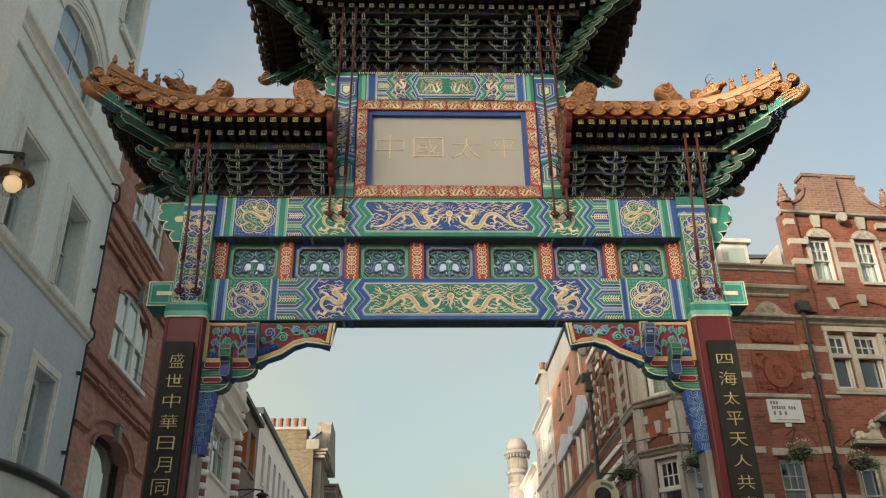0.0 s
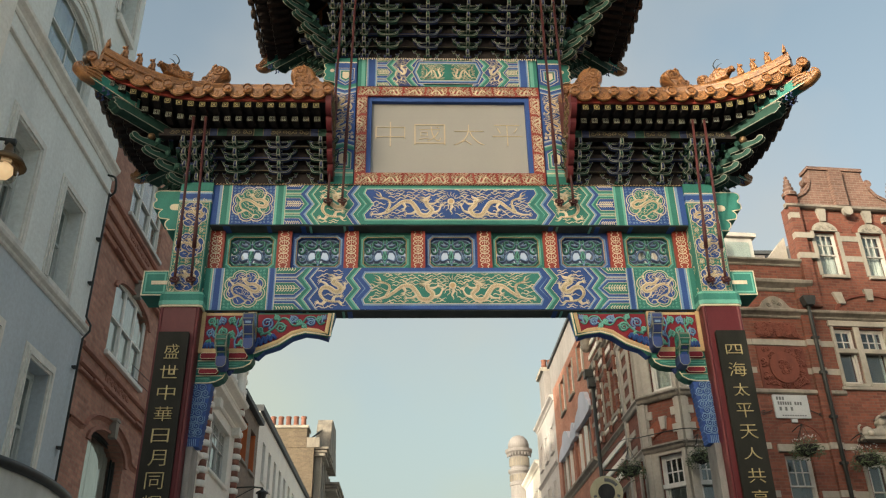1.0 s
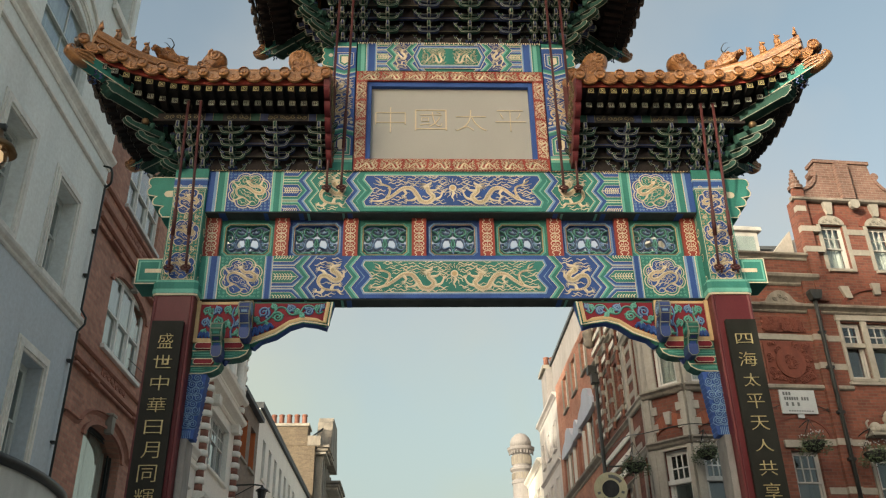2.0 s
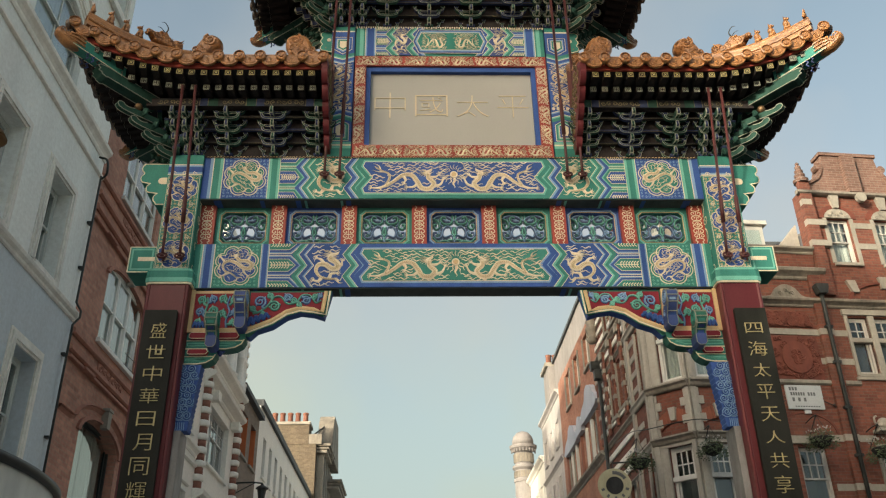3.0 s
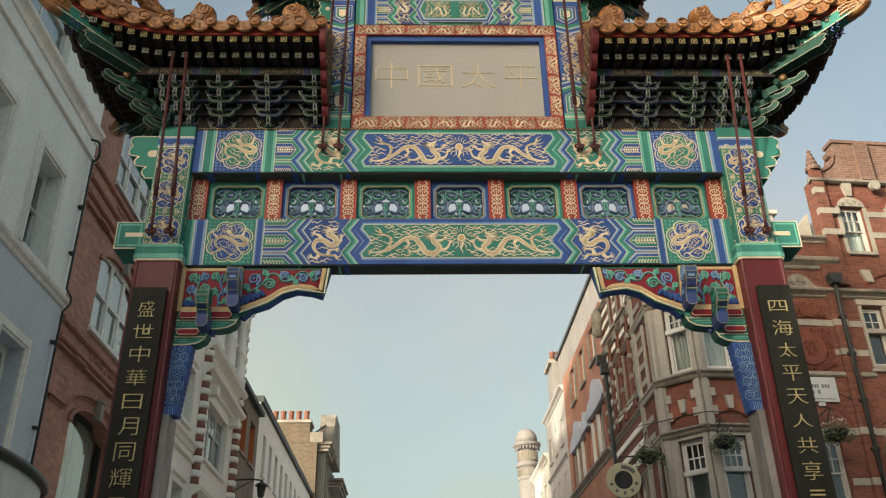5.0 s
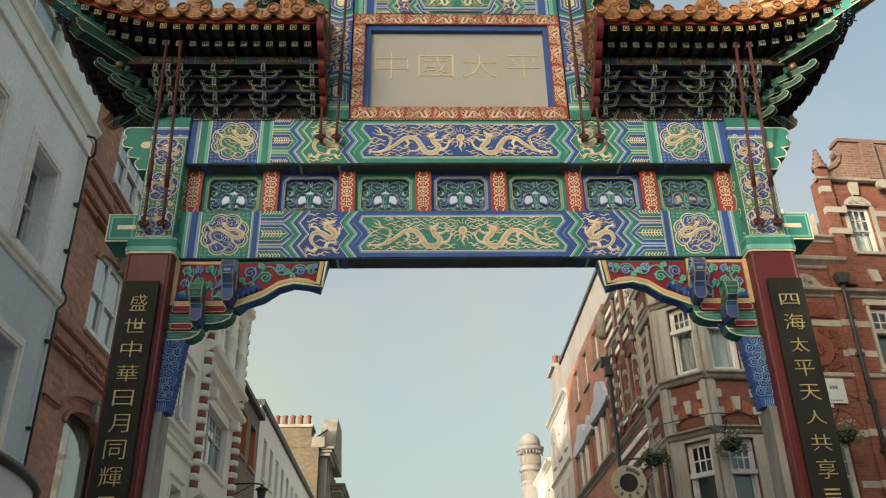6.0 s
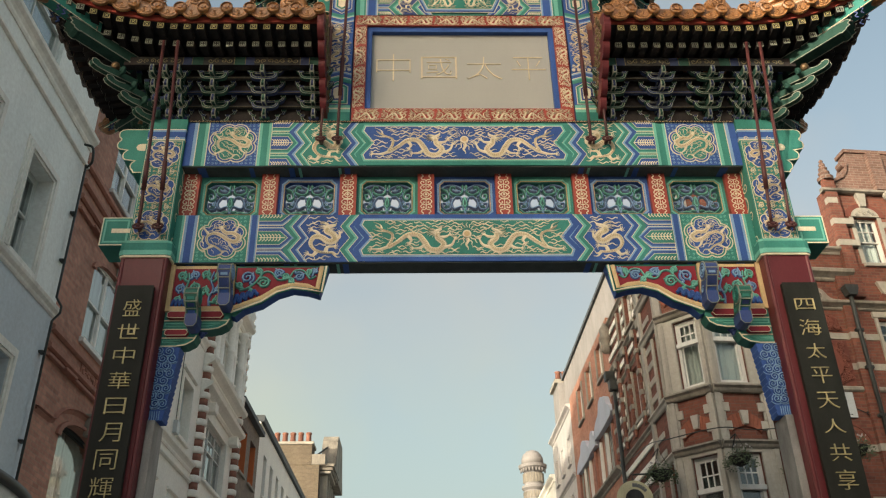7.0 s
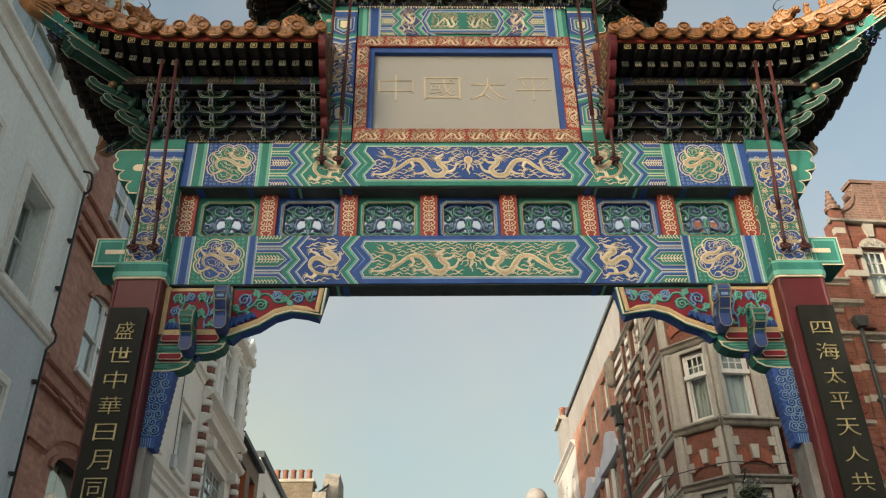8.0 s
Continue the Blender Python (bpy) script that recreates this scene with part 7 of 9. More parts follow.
street_piece("pavement", 2.9, 5.0, 19.8, 160, -0.049, 0.1, "paving", "grey stone pavement with a raised kerb")


def house(name, at, label, category="building"):
    return thing(name, at, label, category)


def wall_with_holes(g, x0, x1, z0, z1, holes, mat, y0=0.0, y1=0.35):
    """One connected wall sheet with thickness, its openings cut through."""
    xs = sorted({x0, x1, *[v for h in holes for v in h[:2] if x0 < v < x1]})
    zs = sorted({z0, z1, *[v for h in holes for v in h[2:] if z0 < v < z1]})

    def solid(i, j):
        if not (0 <= i < len(xs) - 1 and 0 <= j < len(zs) - 1):
            return False
        cx, cz = (xs[i] + xs[i + 1]) / 2, (zs[j] + zs[j + 1]) / 2
        return not any(h[0] < cx < h[1] and h[2] < cz < h[3] for h in holes)
    nz = len(zs)
    vs = [(x, y, z) for x in xs for z in zs for y in (y0, y1)]

    def v(i, j, k):
        return (i * nz + j) * 2 + k
    fs = []
    for i in range(len(xs) - 1):
        for j in range(nz - 1):
            if not solid(i, j):
                continue
            fs.append((v(i, j, 0), v(i + 1, j, 0), v(i + 1, j + 1, 0), v(i, j + 1, 0)))
            fs.append((v(i, j + 1, 1), v(i + 1, j + 1, 1), v(i + 1, j, 1), v(i, j, 1)))
            if not solid(i - 1, j):
                fs.append((v(i, j, 0), v(i, j + 1, 0), v(i, j + 1, 1), v(i, j, 1)))
            if not solid(i + 1, j):
                fs.append((v(i + 1, j, 1), v(i + 1, j + 1, 1), v(i + 1, j + 1, 0), v(i + 1, j, 0)))
            if not solid(i, j - 1):
                fs.append((v(i, j, 1), v(i + 1, j, 1), v(i + 1, j, 0), v(i, j, 0)))
            if not solid(i, j + 1):
                fs.append((v(i, j + 1, 0), v(i + 1, j + 1, 0), v(i + 1, j + 1, 1), v(i, j + 1, 1)))
    g.add(vs, fs, mat)


def pbox(name, parent, x0, x1, y0, y1, z0, z1, mat, label="", bevel=0.0):
    g = Geo()
    box(g, x0, x1, y0, y1, z0, z1, mat)
    return part(name, g, parent, label, False, bevel)


def pprism(name, parent, pts, y0, y1, mat, label="", bevel=0.0):
    g = Geo()
    prism(g, pts, y0, y1, mat)
    return part(name, g, parent, label, False, bevel)


def pmould(name, parent, x0, x1, z, prof, mat, label="", y=0.0):
    g = Geo()
    moulding(g, x0, x1, z, prof, mat, y)
    return part(name, g, parent, label)


def pring(name, parent, *args, **kw):
    g = Geo()
    arch_ring(g, *args, **kw)
    return part(name, g, parent)


def scrolls(name, parent, spots, r, rad, y, mat, label=""):
    """A patch of carved scrolls in relief, too fine to pick apart."""
    g = Geo()
    for k, (x, z) in enumerate(spots):
        tube(g, [(p.x, y, p.y) for p in spiral(x, z, r, 1.35, k * 1.7, 1 if k % 2 else -1, 10)], rad, mat, 5)
    ob = part(name, g, parent, label, True)
    return tagged(ob, kind="stuff")


def window(parent, x0, x1, z0, z1, frame="frame_white", deep=0.14, split=0.5, top=(1, 1), low=(1, 1), lights=1, fw=0.05, curtain=0.0, sill="stone", sill_out=0.08, blind="curtain"):
    """A window in an opening: frame, sashes, glass, a dim room behind, a sill."""
    g = Geo()
    n = lights
    wl = (x1 - x0 - 2 * fw - (n - 1) * fw) / n
    spans = [(x0 + fw + i * (wl + fw), x0 + fw + i * (wl + fw) + wl) for i in range(n)]
    wall_with_holes(g, x0, x1, z0, z1, [(a, b, z0 + fw, z1 - fw) for a, b in spans], frame, deep, deep + 0.09)
    win = part("window", g, parent, bevel=0.006)
    panes = []
    s = 0.035

    def sash(a, b, c, d, nx, nz, y):
        cells = [(a + s + (b - a - 2 * s + 0.025) * i / nx, a + s + (b - a - 2 * s + 0.025) * (i + 1) / nx - 0.025,
                  c + s + (d - c - 2 * s + 0.025) * j / nz, c + s + (d - c - 2 * s + 0.025) * (j + 1) / nz - 0.025) for i in range(nx) for j in range(nz)]
        q = Geo()
        wall_with_holes(q, a, b, c, d, cells, frame, y, y + 0.034)
        part("sash", q, win)
        panes.append((a + s, b - s, c + s, d - s, y + 0.014))
    for a, b in spans:
        zm = z0 + (z1 - z0) * split if split > 0 else z1 - fw
        if split > 0:
            sash(a, b, zm - s / 2, z1 - fw, top[0], top[1], deep + 0.012)
        sash(a, b, z0 + fw, zm + (s / 2 if split > 0 else 0), low[0], low[1], deep + 0.05)
    for a, b, c, d, y in panes:
        p = Geo()
        box(p, a, b, y, y + 0.006, c, d, "glass")
        ob = part("pane", p, win)
        ob.visible_shadow = False
    r = Geo()   # the room behind
    e = 0.9
    yb = deep + 0.1
    vs = [(x0, yb, z0), (x1, yb, z0), (x1, yb, z1), (x0, yb, z1), (x0 - 0.2, yb + e, z0 - 0.1), (x1 + 0.2, yb + e, z0 - 0.1), (x1 + 0.2, yb + e, z1 + 0.1), (x0 - 0.2, yb + e, z1 + 0.1)]
    r.add(vs, [(0, 1, 5, 4), (1, 2, 6, 5), (2, 3, 7, 6), (3, 0, 4, 7), (4, 5, 6, 7)], "room")
    part("dark_room", r, win)
    if curtain:
        c = Geo()
        y = yb + 0.06
        for a0, b0 in ((x0 + fw, x0 + fw + (x1 - x0) * curtain / 2), (x1 - fw - (x1 - x0) * curtain / 2, x1 - fw)):
            k = max(4, int((b0 - a0) / 0.035))
            vs = []
            for i in range(k + 1):
                xx = a0 + (b0 - a0) * i / k
                yy = y + 0.022 * math.sin(i * 1.9) + 0.012 * math.sin(i * 0.7)
                vs += [(xx, yy, z0 + 0.02), (xx, yy, z1 - 0.02)]
            c.add(vs, [(2 * i, 2 * i + 2, 2 * i + 3, 2 * i + 1) for i in range(k)], blind)
        part("curtain", c, win, "pale hanging curtain")
    if sill:
        q = Geo()
        box(q, x0 - 0.06, x1 + 0.06, -sill_out, deep + 0.02, z0 - 0.09, z0 - 0.002, sill)
        part("sill", q, win, bevel=0.012)
    return win


def moulding(g, x0, x1, z, prof, mat, y=0.0):
    """A run of moulding: prof is (projection, height) from the bottom up."""
    pts = [(y, z + prof[0][1])] + [(y - a, z + b) for a, b in prof] + [(y, z + prof[-1][1])]
    prism_x(g, pts, x0, x1, mat)


CORNICE = [(0.03, 0.0), (0.06, 0.04), (0.06, 0.08), (0.12, 0.13), (0.2, 0.18), (0.22, 0.25), (0.19, 0.28)]
STRING = [(0.03, 0.0), (0.07, 0.03), (0.07, 0.09), (0.04, 0.12)]


def arch_ring(g, cx, zs, r0, r1, y0, y1, mat, n=16, squash=1.0, a0=0.0, a1=math.pi):
    """A band that follows an arch from its springing."""
    ang = [a0 + (a1 - a0) * i / n for i in range(n + 1)]
    pts = [(cx + r1 * math.cos(p), zs + r1 * squash * math.sin(p)) for p in ang]
    pts += [(cx + r0 * math.cos(p), zs + r0 * squash * math.sin(p)) for p in reversed(ang)] if r0 > 0.01 else []
    prism(g, pts, y0, y1, mat)


def arch_fill(g, cx, zs, r, top, y0, y1, mat, n=14, squash=1.0):
    """Closes the corners between an arch and the square top of its opening."""
    pts = [(cx + r * math.cos(math.pi * i / n), zs + r * squash * math.sin(math.pi * i / n)) for i in range(n + 1)]
    t = max(top, zs + r * squash) + 0.002
    prism(g, pts + [(cx - r, t), (cx + r, t)], y0, y1, mat)


SMALL = [(0.02, 0.0), (0.05, 0.02), (0.05, 0.06), (0.02, 0.08)]
CORN2 = [(0.02, 0.0), (0.04, 0.04), (0.04, 0.08), (0.07, 0.13), (0.12, 0.18), (0.13, 0.24), (0.11, 0.27)]
LEFT = pose(-5.85, 0, 0, 0, 0, 90)


def surround(win, a, b, z0, z1, mat, steps=((0.17, 0.02), (0.11, 0.035), (0.06, 0.055)), hood=True):
    """A moulded architrave round an opening, with a hood."""
    ends = [s[0] for s in steps[1:]] + [0.004]
    for (d, pr), e in zip(steps, ends):
        g = Geo()
        prism(g, [(a - d, z0), (a - e, z0), (a - e, z1 + e), (b + e, z1 + e), (b + e, z0), (b + d, z0), (b + d, z1 + d), (a - d, z1 + d)], -pr, 0.002, mat)
        part("architrave", g, win)
    if hood:
        pmould("hood_mould", win, a - 0.2, b + 0.2, z1 + 0.175, [(0.03, 0), (0.07, 0.03), (0.07, 0.07), (0.04, 0.09)], mat)


# grey rendered house
hs = house("rendered_house", LEFT, "grey-blue rendered Victorian house with moulded window surrounds")
X0, X1 = 9.97, 14.86
wins = [(a, b, z0, z1) for a, b in ((10.98, 11.82), (12.98, 13.8)) for z0, z1 in ((4.35, 6.36), (7.72, 9.37))]
archw = (11.25, 13.12, 10.95, 12.5)
uppers = [(10.2, 11.0, 13.85, 15.5), (13.6, 14.4, 13.85, 15.5)]
g = Geo()
wall_with_holes(g, X0, X1, 7.52, 17.2, [w for w in wins if w[2] > 7] + [archw] + uppers, "stucco_grey")
part("wall", g, hs)
g = Geo()
wall_with_holes(g, X0, X1, 0, 7.52, [w for w in wins if w[2] < 7], "stucco_blue")
part("lower_wall", g, hs, "blue-grey painted render")
g = Geo()
arch_fill(g, 12.185, 12.05, 0.935, 12.5, 0.001, 0.349, "stucco_grey", 14, 0.48)
part("arch_head", g, hs)
pbox("roof", hs, X0, X1, 0.36, 8, 16.8, 17.2, "lead")
for a, b, z0, z1 in wins + uppers:
    w = window(hs, a, b, z0, z1, "frame_grey", 0.22, 0.56, sill="stucco_trim", curtain=0.45 if z0 < 7 else 0.8, fw=0.07)
    surround(w, a, b, z0, z1, "stucco_trim", ((0.2, 0.02), (0.15, 0.04), (0.09, 0.055), (0.05, 0.03)), False)
w = window(hs, *archw, "frame_grey", 0.07, 0.52, (2, 1), (2, 1), sill="", curtain=1.0, fw=0.08)
for r0, r1, pr in ((0.935, 1.02, 0.02), (1.05, 1.13, 0.04), (1.2, 1.25, 0.03)):
    pring("archivolt", w, 12.185, 12.05, r0, r1, -pr, 0.002, "stucco_trim", squash=0.6)
pmould("cornice", hs, X0, X1 + 0.02, 10.72, CORN2, "stucco_trim")
pmould("string_course", hs, X0, X1 + 0.02, 10.35, SMALL, "stucco_trim")
pmould("sill_band", hs, X0, X1 + 0.02, 7.47, [(0.02, 0), (0.04, 0.02), (0.04, 0.06), (0.085, 0.1), (0.1, 0.15), (0.08, 0.18)], "stucco_trim")
for a, b, z0, z1 in uppers:
    pprism("sill_slab", hs, rect(a - 0.06, b + 0.06, 13.64, 13.757), -0.1, 0.0, "stucco_trim", "", 0.03)
pring("hood_mould", w, 12.185, 12.05, 1.32, 1.39, -0.05, 0.002, "stucco_trim", squash=0.76)
pring("hood_mould", w, 12.185, 12.05, 1.45, 1.49, -0.03, 0.002, "stucco_trim", squash=0.76)
pmould("cornice", hs, X0, X1 + 0.02, 16.6, CORN2, "stucco_trim")
g = Geo()
pipe = [(14.66, -0.08, 10.3), (14.66, -0.08, 7.75), (14.72, -0.16, 7.62), (14.72, -0.16, 7.5), (14.68, -0.08, 7.35), (14.68, -0.08, 0.2)]
tube(g, pipe, 0.02, "iron", 8)
tube(g, spline([(14.5, -0.05, 10.62), (14.5, -0.2, 10.55), (14.55, -0.22, 10.3), (14.66, -0.1, 10.25)], 5), 0.022, "iron", 8)
dp = part("downpipe", g, hs, "thin black downpipe", True)
for z in (9.3, 8.4, 6.8, 5.4, 3.9):
    pbox("pipe_clip", dp, 14.62, 14.74, -0.07, 0.0, z, z + 0.035, "iron")

# brown brick house
hs = house("brown_brick_house", LEFT, "dark brown brick house with moulded bands and white sash windows")
X0, X1 = 14.87, 19.6
w2, w1, w0 = (16.05, 18.3, 7.66, 9.3), (16.05, 18.3, 10.7, 12.3), (15.97, 18.09, 4.2, 6.28)
g = Geo()
wall_with_holes(g, X0, X1, 0, 13.6, [w2, w1, w0], "brick_brown")
part("wall", g, hs)
for cx, zs, r, top, sq in ((17.03, 5.9, 1.06, 6.28, 0.36), (17.175, 8.98, 1.125, 9.3, 0.28)):
    g = Geo()
    arch_fill(g, cx, zs, r, top, 0.001, 0.349, "brick_brown", 14, sq)
    part("arch_head", g, hs)
pbox("roof", hs, X0, X1, 0.36, 8, 13.2, 13.6, "lead")
window(hs, *w2, "frame_bright", 0.035, 0.48, lights=3, sill="frame_bright", curtain=1.0, fw=0.08)
window(hs, *w1, "frame_bright", 0.06, 0.48, lights=3, sill="frame_white", curtain=0.5)
# this curtain is added to stand in for a bright reflection in the glass
window(hs, *w0, "iron", 0.16, 0.0, lights=1, sill="brownstone", curtain=0.9)
for cx, zs, r, sq in ((17.03, 5.9, 1.08, 0.36), (17.175, 8.98, 1.14, 0.28)):
    pring("arch_moulding", hs, cx, zs, r, r + 0.13, -0.05, 0.01, "brownstone", 16, sq)
    for wd, pr, up in ((0.1, 0.04, 0.0), (0.05, 0.07, 0.03)) if zs < 8 else ():
        arc = [(cx + (r + 0.3) * math.cos(t), zs + 0.1 + (r + 0.3) * sq * math.sin(t)) for t in [math.pi * (0.96 - 0.92 * q / 18) for q in range(19)]]
        g = Geo()
        ribbon(g, [Vector((cx - 2.1, zs + 0.12 + up)), Vector((cx - r - 0.45, zs + 0.12 + up))] + [Vector((p[0], p[1] + up)) for p in arc] + [Vector((cx + r + 0.45, zs + 0.12 + up)), Vector((cx + 2.1, zs + 0.12 + up))], wd, 0.0, "brownstone", pr)
        part("hood_mould", g, hs, "moulded brick hood over the arch")
for z in (7.28, 6.98, 9.75, 10.05, 10.4):
    pmould("string_course", hs, X0, X1, z, STRING, "brownstone")
for z, pr in ((6.86, 0.05), (9.55, 0.04)):   # thin fillets that break forward over the piers
    for a, b, e in ((X0, 15.5, 0.03), (15.51, 16.0, 0.07), (16.01, 18.2, 0.03), (18.21, 18.7, 0.07), (18.71, X1, 0.03)):
        pbox("fillet", hs, a, b, -pr - e, 0.0, z, z + 0.05, "brownstone", "", 0.01)
rnd = random.Random(8)
for zc in (7.17, 10.25):
    for x in (16.35, 17.1):
        pprism("relief_panel", hs, rect(x - 0.05, x + 0.62, zc - 0.07, zc + 0.13), -0.015, 0.01, "brownstone")
        scrolls("carved_relief", hs, [(x + 0.05 + 0.13 * q, zc + 0.03 + rnd.uniform(-0.03, 0.03)) for q in range(5)], 0.065, 0.016, -0.02, "brownstone")
for cx, z in ((17.03, 6.27), (17.175, 9.3)):
    g = Geo()
    prism(g, [(cx - 0.07, z - 0.06), (cx + 0.07, z - 0.06), (cx + 0.1, z + 0.26), (cx - 0.1, z + 0.26)], -0.13, 0.01, "stone")
    box(g, cx - 0.12, cx + 0.12, -0.15, 0.01, z + 0.261, z + 0.32, "stone")
    part("keystone", g, hs, "pale stone keystone", bevel=0.01)
g = Geo()
for z in (7.95, 7.72):
    tube(g, [(17.6, -0.01, z), (18.9, -0.14, z - 0.05), (19.6, -0.16, z - 0.05)], 0.008, "iron", 5)
part("cable", g, hs, "thin slack cable")

# cream stucco house further on
hs = house("cream_stucco_house", LEFT, "cream stucco house with plain cornices and sash windows")
X0, X1 = 19.61, 24.2
wl = [(a, a + 0.95, z0, z1) for a in (20.35, 22.55) for z0, z1 in ((4.6, 6.42), (7.98, 9.42), (11.2, 12.7))]
g = Geo()
wall_with_holes(g, X0, X1, 0, 14.2, wl, "stone_cream")
part("wall", g, hs)
pbox("roof", hs, X0, X1, 0.36, 8, 13.8, 14.2, "lead")
for a, b, z0, z1 in wl:
    w = window(hs, a, b, z0, z1, "frame_grey", 0.2, 0.5, sill="stone_cream", curtain=0.8)
    surround(w, a, b, z0, z1, "stone_cream", ((0.12, 0.03),))
for z in (7.45, 10.75, 13.5):
    pmould("cornice", hs, X0, X1, z, CORN2, "stone_cream")
pmould("string_course", hs, X0, X1, 7.2, STRING, "stone_cream")
g = Geo()
box(g, 22.2, 22.42, -0.1, 0, 7.9, 8.2, "signwhite")
tube(g, [(22.31, -0.02, 8.2), (22.28, -0.02, 12.8)], 0.01, "iron", 5)
part("alarm_box", g, hs, "small white alarm box with a cable")

# gabled house with striped quoins
hs = house("striped_gable_house", LEFT, "ornate stone gable house with red and white striped quoins")
X0, X1 = 24.21, 29.1
big = (25.35, 28.0, 7.65, 9.3)
top2 = [(25.6, 26.5, 11.0, 12.9), (27.2, 28.1, 11.0, 12.9)]
g = Geo()
wall_with_holes(g, X0, X1, 0, 13.4, [big] + top2 + [(25.5, 28.2, 3.5, 5.6)], "stone_cream")
part("wall", g, hs)
pprism("gable", hs, [(X0, 13.4), (X1, 13.4), (X1 - 0.35, 14.2), (X1 - 0.9, 14.5), (X1 - 1.2, 15.4), (X0 + 1.2, 15.4), (X0 + 0.9, 14.5), (X0 + 0.35, 14.2)], 0.0, 0.35, "stone_cream")
window(hs, *big, "frame_white", 0.15, 0.6, (2, 2), (1, 1), lights=3, sill="stone_cream", curtain=0.6)
window(hs, 25.5, 28.2, 3.5, 5.6, "frame_white", 0.15, 0.6, lights=3, sill="stone_cream")
for q in top2:
    window(hs, *q, "frame_white", 0.15, 0.5, (2, 2), sill="stone_cream")
for k in range(57):   # drums of white stone between red bands, like striped columns
    z = 3.0 + k * 0.185
    for a in (X0 + 0.2, X1 - 0.2):
        g = Geo()
        r = 0.2 if k % 2 else 0.15
        lathe(g, [(r - 0.05, 0.0), (r - 0.012, 0.018), (r, 0.05), (r, 0.13), (r - 0.012, 0.165), (r - 0.05, 0.184)] if k % 2 else [(r, 0.0), (r, 0.184)], "stone_cream" if k % 2 else "rosy", 12, (a, -0.04, z))
        part("quoin", g, hs, "", True)
for z in (6.3, 9.6, 10.3, 13.2):
    pmould("cornice", hs, X0, X1, z, [(a * 1.5, b * 1.3) for a, b in CORNICE], "stone_cream")
for x in (24.85, 25.35, 26.7, 27.05, 28.2, 28.6):   # attached columns of the upper storey
    g = Geo()
    lathe(g, [(0.19, 0.0), (0.19, 0.12), (0.14, 0.16), (0.14, 1.0), (0.16, 1.04), (0.13, 1.08), (0.12, 2.0), (0.15, 2.06), (0.2, 2.2), (0.2, 2.28)], "stone_cream", 12, (x, -0.1, 10.72))
    part("column", g, hs, "", True)
for a, b in ((24.62, 25.1), (28.1, 28.6)):
    pbox("brick_panel", hs, a, b, -0.02, 0.01, 9.95, 10.28, "rosy")
for x in (25.2, 28.35):
    pprism("scroll_bracket", hs, [(x - 0.16, 9.35), (x + 0.16, 9.35), (x + 0.2, 9.62), (x - 0.2, 9.62)], -0.26, 0.01, "stone_cream", "", 0.03)
for z in (11.9, 12.6):
    pmould("string_course", hs, X0, X1, z, STRING, "stone_cream")
for x in (X0 + 0.15, 26.0, 27.7, X1 - 0.15):
    g = Geo()
    lathe(g, [(0.16, 0), (0.2, 0.1), (0.1, 0.2), (0.18, 0.4), (0.12, 0.6), (0.04, 0.85)], "stone_cream", 8, (x, -0.15, 13.55))
    part("urn", g, hs, "", True)
scrolls("carved_frieze", hs, [(25.3 + 0.38 * k, 10.02) for k in range(9)], 0.16, 0.035, -0.03, "stone_cream", "carved stone frieze")

# dark brick house with orange blinds
hs = house("sooty_brick_house", LEFT, "sooty brick house with orange blinds in its windows")
X0, X1 = 29.11, 33.1
wl = [(a, a + 1.0, z0, z1) for a in (29.9, 31.55) for z0, z1 in ((5.0, 7.0), (9.08, 10.55))]
g = Geo()
wall_with_holes(g, X0, X1, 0, 11.1, wl, "brick_dark")
part("wall", g, hs)
pbox("roof", hs, X0, X1, -0.2, 8, 11.101, 11.26, "lead")
for q in wl:
    w = window(hs, *q, "orange", 0.26, 0.0, sill="stone", curtain=1.0, blind="orange")
    for a in (q[0] + 0.001, q[1] - 0.021):
        pbox("reveal_lining", w, a, a + 0.02, 0.004, 0.259, q[2], q[3], "orange")

# long white house
hs = house("white_rendered_house", LEFT, "long white rendered house with small sash windows")
X0, X1 = 33.11, 49.9
wl = [(a, a + 0.7, z0, z1) for a in [34.25 + 1.55 * k for k in range(9)] for z0, z1 in ((5.9, 7.4), (9.3, 10.8))]
g = Geo()
wall_with_holes(g, X0, X1, 0, 11.7, wl, "stucco_white")
part("wall", g, hs)
pbox("roof", hs, X0, X1, -0.12, 8, 11.701, 11.95, "lead")
for q in wl:
    window(hs, *q, "frame_grey", 0.2, 0.5, sill="stucco_white", curtain=0.7)

# stock brick house with the chimney stack, standing forward at the end of the row
CW = -5.62
hs = house("chimney_house", Matrix.Identity(4), "yellow stock brick house end with a row of clay chimney pots")
pbox("wall", hs, -12.0, CW, 50.0, 66.0, 0, 14.7, "brick_stock")
pbox("chimney", hs, -8.3, -6.06, 49.98, 51.2, 14.7, 15.84, "brick_stock", "", 0.01)
pbox("stack_coping", hs, -8.4, -5.98, 49.9, 51.3, 15.84, 16.02, "stone", "", 0.03)
for k in range(6):
    g = Geo()
    lathe(g, [(0.19, 0), (0.16, 0.06), (0.145, 0.5), (0.17, 0.56), (0.17, 0.64), (0.12, 0.66)], "pot", 12, (-8.58 + 0.445 * k, 50.5, 16.02))
    part("chimney_pot", g, hs, "red clay chimney pot", True)
pbox("parapet", hs, -6.05, -5.3, 49.97, 51.4, 14.7, 15.3, "stone_worn", "weathered stone parapet block", 0.03)
g = Geo()   # stone gable over the street bay, seen almost edge-on
